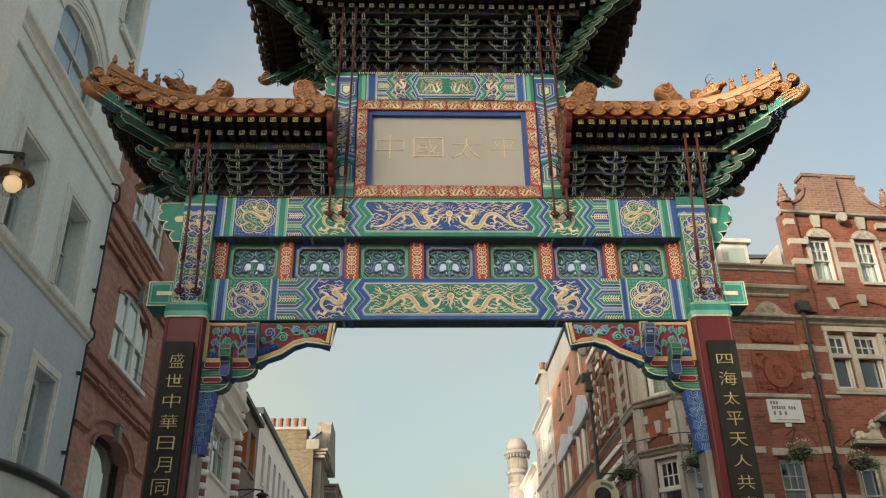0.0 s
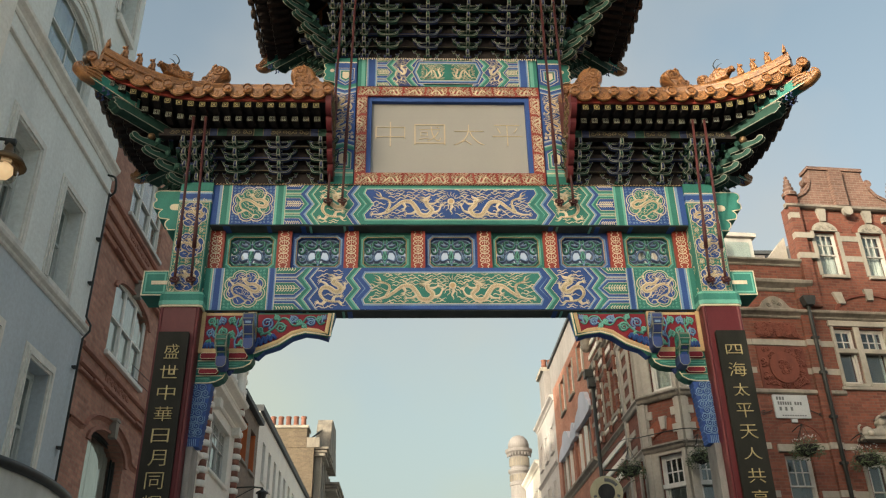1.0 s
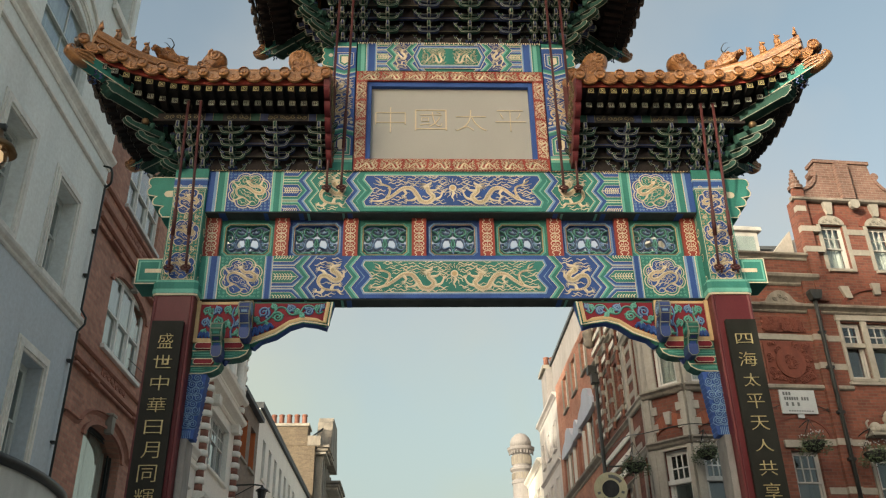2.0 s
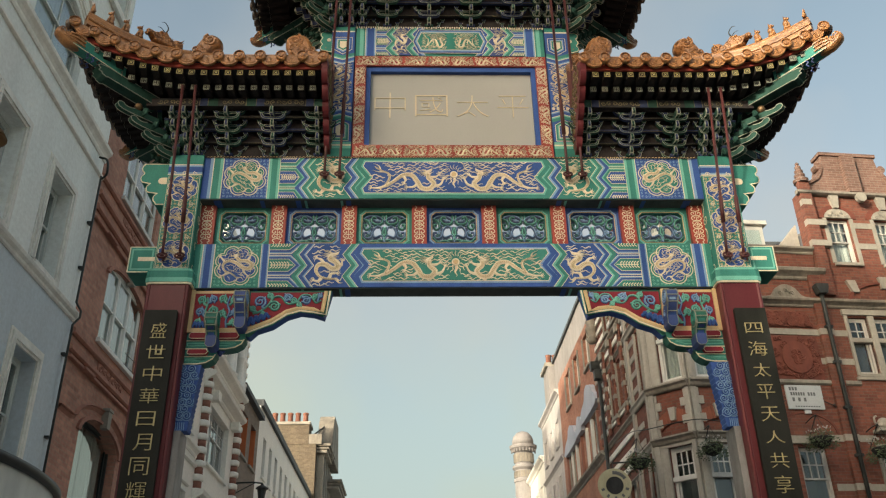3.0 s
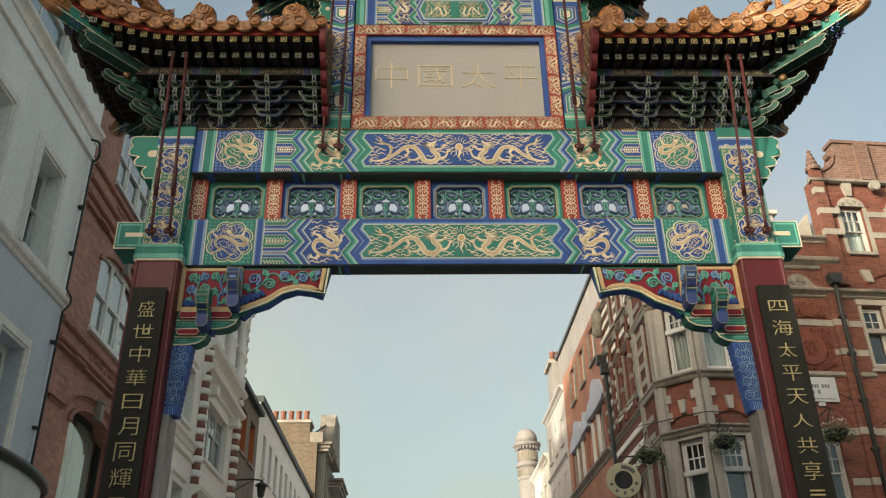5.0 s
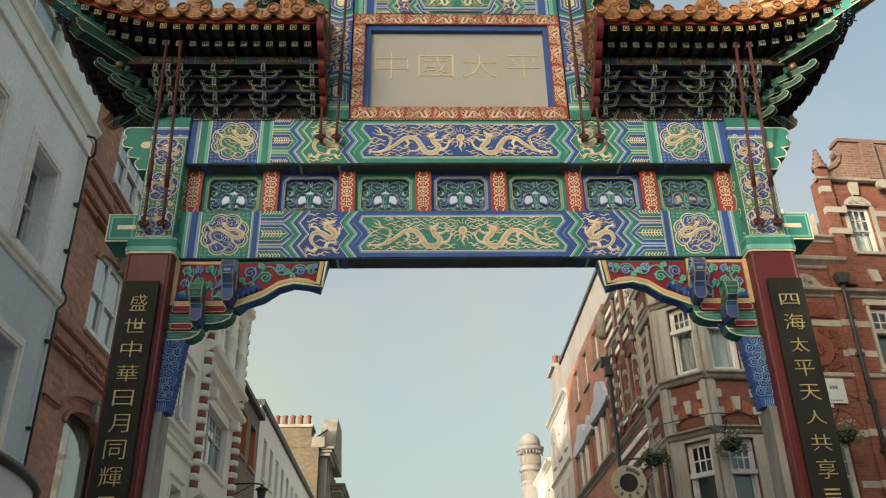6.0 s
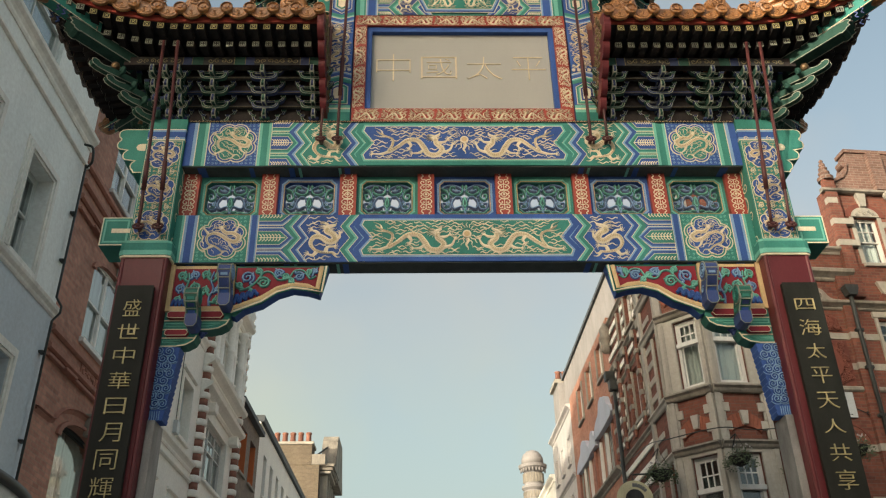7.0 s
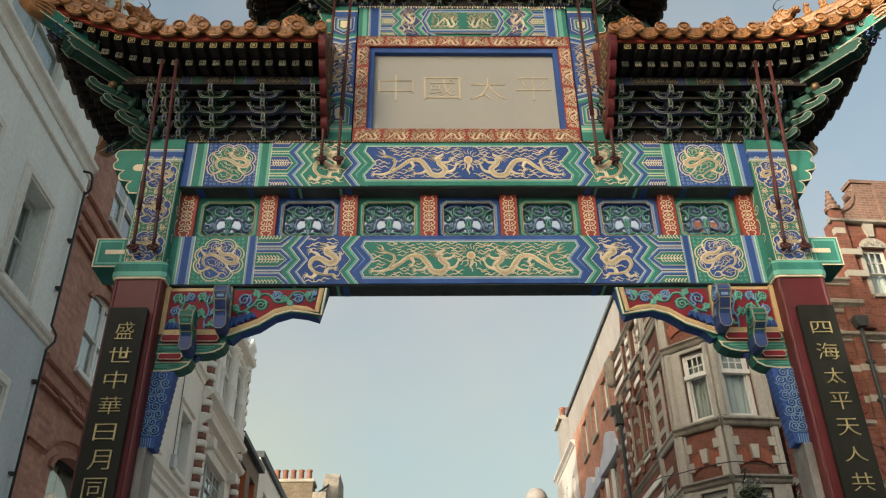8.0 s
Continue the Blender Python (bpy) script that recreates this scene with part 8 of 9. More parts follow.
prism_x(g, [(51.4, 14.5), (51.7, 15.4), (52.3, 16.7), (52.8, 17.15), (55.2, 17.15), (55.8, 15.6), (56.4, 14.5)], -5.75, -4.85, "stone_worn")
part("bay_gable", g, hs, "tall stone gable over a street bay", bevel=0.03)
g = Geo()
tube(g, [(-6.1, 50.8, 15.3), (-5.3, 52.4, 16.5)], 0.05, "iron", 6)
part("iron_stay", g, hs, "dark iron stay")
for z, e, a, b in ((14.3, 0.62, 50.3, 53.2), (13.0, 1.05, 53.6, 57.4), (9.6, 0.6, 50.3, 57.0)):
    for q, (dz, de) in enumerate(((0.0, 0.0), (0.16, 0.1), (0.34, 0.2))):
        pbox("cornice", hs, CW - 0.02, CW + e + de, a - de, b + de, z + dz, z + dz + 0.15, "stone_worn" if q else "stone", "", 0.02)
for k in range(6):
    y = 50.6 + 1.1 * k
    pbox("bay_pier", hs, CW, CW + 0.42, y, y + 0.28, 4, 14.3, "stone", "", 0.02)
    pbox("bay_glazing", hs, CW, CW + 0.26, y + 0.28, y + 1.1, 9.9, 13.9, "blueboard")
    pbox("glazing_bar", hs, CW + 0.26, CW + 0.32, y + 0.28, y + 1.1, 11.8, 11.95, "frame_white")
g = Geo()
prism(g, [(-12, 14.7), (CW, 14.7), (-7.2, 16.2), (-12, 16.2)], 51.4, 66, "slate")
part("roof", g, hs, "dark slate roof")

# ---- the red brick corner house ----
FRONT = pose(6.37, 19.8, 0, 0, 0, 5)
CANT = pose(5.47, 20.25, 0, 0, 0, -45.8)
BAYF = pose(6.2, 19.5, 0, 0, 0, 5)
SIDE = pose(5.47, 21.75, 0, 0, 0, -90)
BAY_STEPS = [(0.08, 0), (0.11, 0.03), (0.13, 0.08), (0.19, 0.12), (0.17, 0.16)]
corner = house("red_brick_house", FRONT, "red brick Victorian corner house with stone bands, bay and shaped gable")


def bay_facet(label, at, W, up, low, m):
    """One facet of the corner bay: stone piers, big windows, brick aprons with arches. m is the middle of the arch."""
    root = house("bay_window", at, label, "bay window")
    holes = [(*up, 8.03, 9.61), (*low, 4.3, 6.53), (*up, 10.95, 12.3)]
    for k, q in enumerate(holes):
        window(root, *q, "frame_white", 0.07, 0.655 if k != 1 else 0.69, (3, 2), (1, 1), sill="stone_bay" if k != 1 else "", curtain=1.0 if k != 1 else 0.0, fw=0.075)
    g = Geo()
    wall_with_holes(g, 0, W, 0, 12.9, holes, "brick_red")
    part("wall", g, root)
    for x0, x1 in ((0.0, 0.14), (W - 0.11, W)):
        pbox("stone_pier", root, x0, x1, -0.07, 0.02, 3.0, 12.9, "stone_bay", "", 0.015)
        e = 0.03
        pbox("pier_moulding", root, x0 + e, x1 - e, -0.095, -0.071, 8.02, 9.68, "stone_bay", "", 0.012)
    for z in (6.6, 7.8, 9.7, 10.62):
        pmould("stone_course", root, -0.02, W + 0.02, z, BAY_STEPS, "stone_worn")
    for q in holes:
        for a, b in ((0.141, q[0]), (q[1], W - 0.111)):
            if b - a > 0.02:
                pbox("stone_jamb", root, a, b, -0.05, 0.012, q[2] - 0.02, q[3], "stone_bay")
        pbox("stone_lintel", root, 0.141, W - 0.111, -0.055, 0.012, q[3], q[3] + 0.08, "stone_bay")
        zt = q[2] + (q[3] - q[2]) * (0.69 if q[2] < 5 else 0.655)
        pbox("transom", root, q[0], q[1], 0.0, 0.1, zt - 0.06, zt + 0.045, "frame_white", "", 0.012)
    for k in range(5):
        for x, s in ((0.14, 1), (W - 0.11, -1)):
            a, b = sorted((x, x + s * (0.15 if k % 2 else 0.05)))
            pbox("quoin", root, a, b, -0.04, 0.01, 6.8 + 0.2 * k, 6.99 + 0.2 * k, "stone_bay", "", 0.006)
    for z0, zi, zo, mat in ((6.86, 0.22, 0.52, "gauged"), (10.0, 0.2, 0.5, "gauged")):
        n, a0 = 11, 0.5
        ang = [a0 + (math.pi - 2 * a0) * i / n for i in range(n + 1)]
        for p, q in zip(ang, ang[1:]):   # each rubbed brick of the arch
            c = (q - p) * 0.04
            pprism("arch_brick", root, [(m + 0.52 * math.cos(p + c), z0 + zo * math.sin(p + c)), (m + 0.52 * math.cos(q - c), z0 + zo * math.sin(q - c)),
                                        (m + 0.38 * math.cos(q - c), z0 + zi * math.sin(q - c)), (m + 0.38 * math.cos(p + c), z0 + zi * math.sin(p + c))], -0.03, 0.01, mat)
        ring = [(m + 0.37 * math.cos(t), z0 - 0.012 + zi * math.sin(t)) for t in [0.35 + (math.pi - 0.7) * i / 14 for i in range(15)]]
        g = Geo()
        ribbon(g, [Vector(p) for p in ring], 0.03, -0.001, "terracotta", 0.04)
        part("arch_roll", g, root)
        pprism("keystone", root, [(m - 0.055, z0 + 0.25), (m + 0.055, z0 + 0.25), (m + 0.09, z0 + 0.54), (m - 0.09, z0 + 0.54)], -0.11, 0.01, "stone_bay", "", 0.01)
    return root


bay_facet("canted corner bay of weathered stone and red brick", CANT, 1.047, (0.37, 0.935), (0.33, 0.935), 0.58)
bay_facet("flat front bay of weathered stone and red brick", BAYF, 1.18, (0.2, 0.86), (0.2, 0.8), 0.56)
# the narrow facet along the street, and the return to the front
root = house("bay_window", SIDE, "narrow side of the corner bay in stone and red brick", "bay window")
nw = [(0.95, 1.3, 8.03, 9.6), (0.95, 1.3, 4.4, 6.53)]
g = Geo()
wall_with_holes(g, 0, 1.5, 0, 12.9, nw, "brick_red")
part("wall", g, root)
for q in nw:
    window(root, *q, "frame_white", 0.07, 0.655, (1, 2), (1, 1), sill="stone_bay", curtain=1.0)
    for a, b in ((q[0] - 0.12, q[0]), (q[1], q[1] + 0.06)):
        pbox("stone_jamb", root, a, b, -0.05, 0.012, q[2], q[3], "stone_bay")
for x0, x1 in ((0.0, 0.2), (1.36, 1.5)):
    pbox("stone_pier", root, x0, x1, -0.07, 0.02, 3.0, 12.9, "stone_bay", "", 0.015)
for z in (6.6, 7.8, 9.7, 10.62):
    pmould("stone_course", root, -0.02, 1.52, z, [(a * 0.65, b) for a, b in BAY_STEPS], "stone_bay")
for z in (6.95, 7.35, 8.3, 8.7, 9.1, 9.5, 10.2, 11.1, 11.5, 11.9):
    pbox("stone_band", root, 0.2, 0.83, -0.025, 0.01, z - 0.07, z + 0.07, "stone_bay")
root = house("bay_window", BAYF @ pose(1.18, 0, 0, 0, 0, 90), "short return of the corner bay in weathered stone", "bay window")
pbox("wall", root, 0.0, 0.3, 0.0, 0.2, 0, 12.9, "brick_red")
for z in (6.6, 7.8, 9.7, 10.62):
    pmould("stone_course", root, 0.0, 0.25, z, BAY_STEPS, "stone_worn")
for k in range(28):
    pbox("quoin", root, 0.0, 0.22 if k % 2 else 0.12, -0.03, 0.0, 3.0 + 0.24 * k, 3.23 + 0.24 * k, "stone_bay", "", 0.006)
hs = corner


def fx(x):
    return (x - 6.37) / math.cos(radians(5))


W = 12.0
wf = [(fx(8.62), fx(9.3), 4.7, 6.55), (fx(10.56), fx(11.08), 8.3, 9.76), (fx(11.24), fx(11.92), 8.3, 9.76), (fx(12.08), fx(12.6), 8.3, 9.76), (fx(10.6), fx(11.12), 4.4, 6.4), (fx(11.3), fx(11.95), 4.4, 6.4)]
gw = [(fx(10.68), fx(11.3), 11.25, 12.55), (fx(11.98), fx(12.6), 11.25, 12.55)]
g = Geo()
wall_with_holes(g, 1.251, W, 0, 11.0, wf, "brick_red")
part("wall", g, hs)
ga, gb = fx(10.1), fx(13.35)
pbox("parapet_wall", hs, 1.251, ga - 0.03, 0.0, 0.35, 11.001, 11.5, "brick_red")
g = Geo()
wall_with_holes(g, ga, gb, 11.001, 13.3, gw, "brick_red")
part("gable_wall", g, hs)
SHOULDER = [(0.15, 13.301), (0.25, 13.5), (0.42, 13.6), (0.6, 13.7), (0.74, 13.88), (0.82, 14.12), (0.87, 14.5)]
pprism("gable_head", hs, [(ga + a, z) for a, z in SHOULDER] + [(gb - a, z) for a, z in SHOULDER[::-1]], 0.0, 0.35, "brick_head")
pbox("gable_coping", hs, ga + 0.82, gb - 0.82, -0.04, 0.39, 14.501, 14.6, "brick_head")
for sg in (-1, 1):
    q = [((ga if sg > 0 else gb) + sg * a, z) for a, z in SHOULDER[:-1]]
    pprism("shoulder_coping", hs, q + [(x - sg * 0.035, z + 0.075) for x, z in q[::-1]], -0.05, 0.38, "brick_head", "concave moulded brick coping")
mid = (ga + gb) / 2
pbox("brick_breast", hs, mid - 0.26, mid + 0.1, -0.14, 0.0, 13.33, 14.45, "brick_head")
g = Geo()
tube(g, [(mid + 0.14, -0.05, 14.3), (mid + 0.14, -0.05, 13.3)], 0.035, "iron", 6)
part("flue_pipe", g, hs, "dark flue pipe", True)
for a in (ga - 0.02, gb - 0.28):
    pbox("brick_pier", hs, a, a + 0.3, -0.12, 0.0, 10.3, 13.6, "brick_red")
pbox("brick_pier", hs, fx(9.75), fx(10.08), -0.1, 0.0, 3, 11.0, "brick_red")
window(hs, *wf[0], "frame_dull", 0.1, 0.62, (3, 2), sill="stone", fw=0.06)
for q in wf[1:4]:
    window(hs, *q, "frame_dull", 0.08, 0.6, (3 if q[1] - q[0] > 0.6 else 2, 2), sill="stone", curtain=0.25 if q[1] - q[0] > 0.6 else 0.0, fw=0.06)
for q in wf[4:]:
    window(hs, *q, "frame_dull", 0.08, 0.66, (1, 1), sill="stone", curtain=0.2, fw=0.06)
for a, b in ((fx(10.48), fx(10.56)), (fx(11.08), fx(11.24)), (fx(11.92), fx(12.08)), (fx(12.6), fx(12.7))):
    pbox("stone_mullion", hs, a, b, -0.05, 0.1, 8.25, 9.8, "stone", "", 0.012)
    pbox("stone_mullion", hs, a, b, -0.05, 0.1, 4.4, 6.42, "stone", "", 0.012)
for q in wf[1:4]:
    pbox("stone_transom", hs, q[0], q[1], -0.03, 0.1, 9.1, 9.22, "stone", "", 0.012)
for a, b, z0, z1 in ((fx(10.44), fx(12.74), 9.8, 9.95), (fx(10.44), fx(12.74), 8.14, 8.22), (fx(10.5), fx(12.0), 6.42, 6.62), (fx(8.48), fx(9.4), 6.6, 6.78)):
    pbox("stone_lintel", hs, a, b, -0.07, 0.01, z0, z1, "stone", "", 0.012)
# shallow brick arch and iron scrolls round the name plate
pring("brick_arch", hs, fx(8.95), 6.85, 0.68, 0.74, -0.02, 0.01, "terracotta", n=18, squash=0.68)
for x, sg in ((fx(8.3), 1), (fx(9.72), -1)):
    g = Geo()
    tube(g, [(p.x, -0.04, p.y) for p in spiral(x, 7.52, 0.07, 1.2, 1.0, sg, 12)] + [(x + sg * 0.06, -0.04, 7.52), (x + sg * 0.24, -0.04, 7.6)], 0.01, "iron", 5)
    part("iron_scroll", g, hs, "thin iron scroll")
# slate pediment over the shop window, with a carved beast lying on its ledge
pprism("slate_pediment", hs, [(fx(11.02), 7.4), (fx(11.7), 7.78), (fx(12.4), 7.4)], -0.35, 0.0, "slate", "dark slate pediment", 0.01)
pprism("pediment_moulding", hs, [(fx(11.0), 7.36), (fx(11.7), 7.74), (fx(12.42), 7.36), (fx(12.42), 7.44), (fx(11.7), 7.84), (fx(11.0), 7.44)], -0.42, -0.351, "stone_worn", "", 0.01)
pbox("ledge", hs, fx(10.5), fx(12.5), -0.3, 0.0, 6.86, 6.94, "stone", "", 0.015)
for q in gw:
    w = window(hs, *q, "frame_dull", 0.1, 0.5, (3, 2), sill="stone", fw=0.05, curtain=0.9)
    c = (q[0] + q[1]) / 2
    for a, b in ((q[0] - 0.1, q[0]), (q[1], q[1] + 0.1)):
        pbox("stone_jamb", hs, a, b, -0.025, 0.012, q[2], q[3], "stone")
    pring("carved_tympanum", hs, c, q[3] + 0.0, 0.0, 0.36, -0.05, 0.01, "stone", n=12, squash=0.75)
    scrolls("carved_relief", hs, [(c - 0.22 + 0.11 * k, q[3] + 0.08 + 0.07 * (k % 2)) for k in range(5)], 0.055, 0.016, -0.055, "stone")
    pprism("keystone", hs, [(c - 0.07, q[3] + 0.28), (c + 0.07, q[3] + 0.28), (c + 0.13, 13.2), (c - 0.13, 13.2)], -0.1, 0.01, "stone", "", 0.01)
    pring("brick_arch", hs, c, q[3] + 0.0, 0.361, 0.52, -0.02, 0.01, "terracotta", n=12, squash=0.75)
for z in (12.35, 11.75, 12.95):   # white stone bands
    spans = ((ga - 0.03, gw[0][0] - 0.101), (gw[0][1] + 0.101, gw[1][0] - 0.101), (gw[1][1] + 0.101, gb))
    for k, (a, b) in enumerate(spans):
        if z > 12.6 and k == 1:
            continue
        pbox("stone_band", hs, a, b - (0.25 if z > 12.6 and k == 0 else 0), -0.13 if k != 1 else -0.02, 0.01, z - 0.08, z + 0.08, "stone")
for z in (9.33, 8.6, 6.75, 5.65):
    for a, b in ((1.26, fx(8.35)), (fx(9.35), fx(9.75)), (fx(10.09), fx(10.5)), (fx(13.0), W)):
        pbox("stone_band", hs, a, b, -0.02, 0.01, z - 0.08, z + 0.07, "stone")
    pbox("stone_band", hs, fx(9.74), fx(10.09), -0.115, 0.01, z - 0.08, z + 0.07, "stone")
pbox("stone_band", hs, fx(8.35) + 0.002, fx(9.35) - 0.002, -0.035, 0.01, 9.25, 9.4, "stone")
pprism("raking_parapet", hs, [(ga - 0.75, 11.75), (ga - 0.05, 12.55), (ga - 0.05, 11.75), (ga - 0.3, 11.5), (ga - 0.75, 11.5)], 0.4, 0.65, "stone_bay", "pale raking party wall", 0.01)
pmould("cornice", hs, ga - 0.1, gb + 0.1, 13.2, [(0.1, 0.0), (0.16, 0.03), (0.16, 0.09), (0.12, 0.12)], "stone_worn")
pmould("coping", hs, 1.26, ga - 0.03, 11.45, [(a * 0.7, b * 0.6) for a, b in CORNICE], "stone_worn")
pmould("cornice", hs, 1.26, fx(10.2), 10.72, CORNICE, "stone_worn")
pmould("cornice", hs, 1.26, W, 9.98, [(a * 0.9, b * 0.7) for a, b in CORNICE], "stone_worn")
pmould("string_course", hs, 1.26, fx(10.5), 8.0, STRING, "stone_worn")
for k in range(3):
    c = fx(11.75) + (k - 1) * 0.72
    e = 0.12 * (k == 1)
    pprism("keystone", hs, [(c - 0.08 + (k - 1) * 0.08, 10.42 + e), (c + 0.08 + (k - 1) * 0.06, 10.42 + e), (c + 0.12 + (k - 1) * 0.16, 10.74 + e), (c - 0.12 + (k - 1) * 0.16, 10.74 + e)], -0.08, 0.01, "stone", "", 0.01)
pring("brick_arch", hs, fx(11.75), 10.15, 0.95, 1.05, -0.05, 0.01, "terracotta", n=18, squash=0.55)
pprism("carved_boss", hs, disc(mid - 0.06, 13.1, 0.14, 10), -0.26, -0.14, "stone", "", 0.02)
for sg in (-1, 1):
    pprism("scroll_shoulder", hs, disc(mid + sg * ((gb - ga) / 2 - 0.74), 14.14, 0.11, 16), -0.03, 0.2, "brick_head")
for x in (ga + 0.13, gb - 0.13):
    g = Geo()
    lathe(g, [(0.19, -0.15), (0.2, -0.06), (0.12, 0.0), (0.14, 0.06), (0.14, 0.1), (0.09, 0.14), (0.11, 0.19), (0.11, 0.23), (0.07, 0.27), (0.08, 0.32), (0.08, 0.35), (0.04, 0.4), (0.055, 0.45), (0.02, 0.5)], "brick_head", 14, (x, -0.02, 13.72))
    part("finial", g, hs, "turned buff finial")
pprism("pediment", hs, [(p.x, p.y) for p in spline([(fx(8.42), 10.2), (fx(8.7), 10.26), (fx(8.85), 10.45), (fx(9.1), 10.56), (fx(9.35), 10.45), (fx(9.5), 10.26), (fx(9.78), 10.2)], 4)], -0.09, 0.01, "stone_worn", "soot-stained curved stone pediment", 0.015)
scrolls("carved_relief", hs, [(fx(9.1) - 0.15 + 0.15 * k, 10.32 + 0.08 * (k == 1)) for k in range(3)], 0.07, 0.02, -0.095, "stone_worn")
px0, px1 = fx(8.43), fx(9.64)
pprism("terracotta_panel", hs, rect(px0, px1, 8.12, 9.2), -0.03, 0.01, "terracotta", "moulded terracotta panel")
pprism("terracotta_panel", hs, rect(px0 + 0.1, px1 - 0.1, 9.45, 9.85), -0.03, 0.01, "terracotta", "moulded terracotta panel")
pprism("roundel", hs, disc((px0 + px1) / 2, 8.66, 0.37, 28, 0.4), -0.09, -0.03, "terracotta", "plain terracotta roundel", 0.015)
pprism("roundel_field", hs, disc((px0 + px1) / 2, 8.66, 0.31, 28, 0.34), -0.1, -0.09, "terracotta", "", 0.008)
scrolls("monogram", hs, [((px0 + px1) / 2 + 0.1 * math.cos(k * 1.05), 8.66 + 0.13 * math.sin(k * 1.05)) for k in range(6)], 0.085, 0.018, -0.105, "terracotta", "raised interlaced terracotta monogram")
rnd = random.Random(4)
spots = []
while len(spots) < 150:
    cx, cz = rnd.uniform(px0 + 0.08, px1 - 0.08), rnd.choice((rnd.uniform(8.18, 9.15), rnd.uniform(9.5, 9.8)))
    if not (((cx - (px0 + px1) / 2) / 0.4) ** 2 + ((cz - 8.66) / 0.43) ** 2 < 1):
        spots.append((cx, cz))
scrolls("carved_relief", hs, spots, 0.062, 0.02, -0.05, "terracotta", "leafy terracotta scrolls")
g = Geo()
xp = fx(9.93)
tube(g, [(xp, -0.2, 10.3), (xp, -0.2, 9.9), (xp + 0.02, -0.16, 9.7), (xp + 0.02, -0.16, 0.3)], 0.05, "iron", 8)
dp = part("downpipe", g, hs, "dark downpipe", True)
pprism("hopper_head", dp, [(xp - 0.16, 10.5), (xp + 0.16, 10.5), (xp + 0.16, 10.42), (xp + 0.1, 10.25), (xp - 0.1, 10.25), (xp - 0.16, 10.42)], -0.34, -0.13, "iron", "", 0.01)
for z in (9.4, 8.5, 7.4, 6.3, 5.2):
    pbox("pipe_clip", dp, xp - 0.07, xp + 0.11, -0.2, -0.1, z, z + 0.06, "iron")
dm = pbox("dormer", hs, fx(8.5), fx(9.4), 0.9, 2.6, 11.3, 12.75, "frame_dull", "white painted dormer", 0.01)
pbox("dormer_roof", dm, fx(8.4), fx(9.5), 0.8, 2.7, 12.751, 12.87, "frame_dull", "", 0.01)
pbox("dark_room", dm, fx(8.62), fx(9.28), 0.885, 0.895, 11.7, 12.6, "curtain")
pbox("pane", dm, fx(8.62), fx(9.28), 0.865, 0.872, 11.7, 12.6, "glass")
g = Geo()
prism_x(g, [(0.4, 11.3), (2.6, 13.0), (5, 13.0), (5, 11.3)], 1.3, ga, "slate")
part("roof", g, hs, "grey slate roof")
g = Geo()
prism_x(g, [(0.36, 11.0), (0.36, 12.2), (1.6, 12.6), (4, 11.0)], ga, gb, "slate")
part("roof", g, hs, "grey slate roof")

# reclining stone beast
g = Geo()
pillow(g, [(p.x, p.y) for p in spline([(0.0, 0.0), (0.0, 0.12), (0.08, 0.2), (0.25, 0.19), (0.4, 0.24), (0.46, 0.4), (0.5, 0.5), (0.6, 0.5), (0.66, 0.42), (0.62, 0.3), (0.66, 0.12), (0.68, 0.0)], 3, True)], 0.2, "stone", 4, 0.05)
for x, y, z, r in ((0.54, 0.0, 0.42, 0.12), (0.63, 0.0, 0.4, 0.075), (0.5, -0.06, 0.34, 0.1), (0.5, 0.06, 0.34, 0.1), (0.12, 0.0, 0.12, 0.13), (0.14, -0.1, 0.06, 0.08)):
    lathe(g, [(r * math.sin(math.pi * k / 8) + 0.001, -r * math.cos(math.pi * k / 8)) for k in range(9)], "stone", 12, (x, y, z))
for y in (-0.07, 0.07):
    tube(g, [(0.5, y, 0.28), (0.56, y, 0.12), (0.58, y, 0.03), (0.68, y, 0.02)], 0.042, "stone", 8)
tube(g, spline([(0.02, 0, 0.08), (-0.08, -0.03, 0.1), (-0.1, -0.04, 0.22), (-0.03, -0.03, 0.28)], 4), 0.025, "stone", 6)
solo("stone_lion", g, FRONT @ pose(fx(10.58), -0.17, 6.945), "pale carved stone lion lying on a window ledge", "statue", smooth=True)

# street name plate
sp = thing("street_name_plate", FRONT, "white enamel street name plate with grey lettering bars", "sign")
pprism("plate", sp, rect(fx(8.58), fx(9.45), 7.4, 7.97), -0.06, -0.005, "signwhite", "", 0.012)
pbox("lamp_bracket", sp, fx(8.95), fx(9.1), -0.05, -0.005, 7.3, 7.39, "signwhite")
for x0, x1, z0, z1 in ((0.08, 0.3, 7.84, 7.92), (0.1, 0.46, 7.72, 7.80), (0.52, 0.72, 7.72, 7.80), (0.12, 0.2, 7.58, 7.67), (0.26, 0.34, 7.58, 7.67), (0.4, 0.48, 7.58, 7.67), (0.16, 0.78, 7.45, 7.475)):
    n = max(1, int((x1 - x0) / 0.06))
    for k in range(n):
        a = fx(8.58) + x0 + (x1 - x0) * k / n
        pbox("lettering_bar", sp, a, a + (x1 - x0) / n * 0.7, -0.064, -0.06, z0, z1, "signgrey")


# ---- the row beyond, along the street ----
RX = 5.6


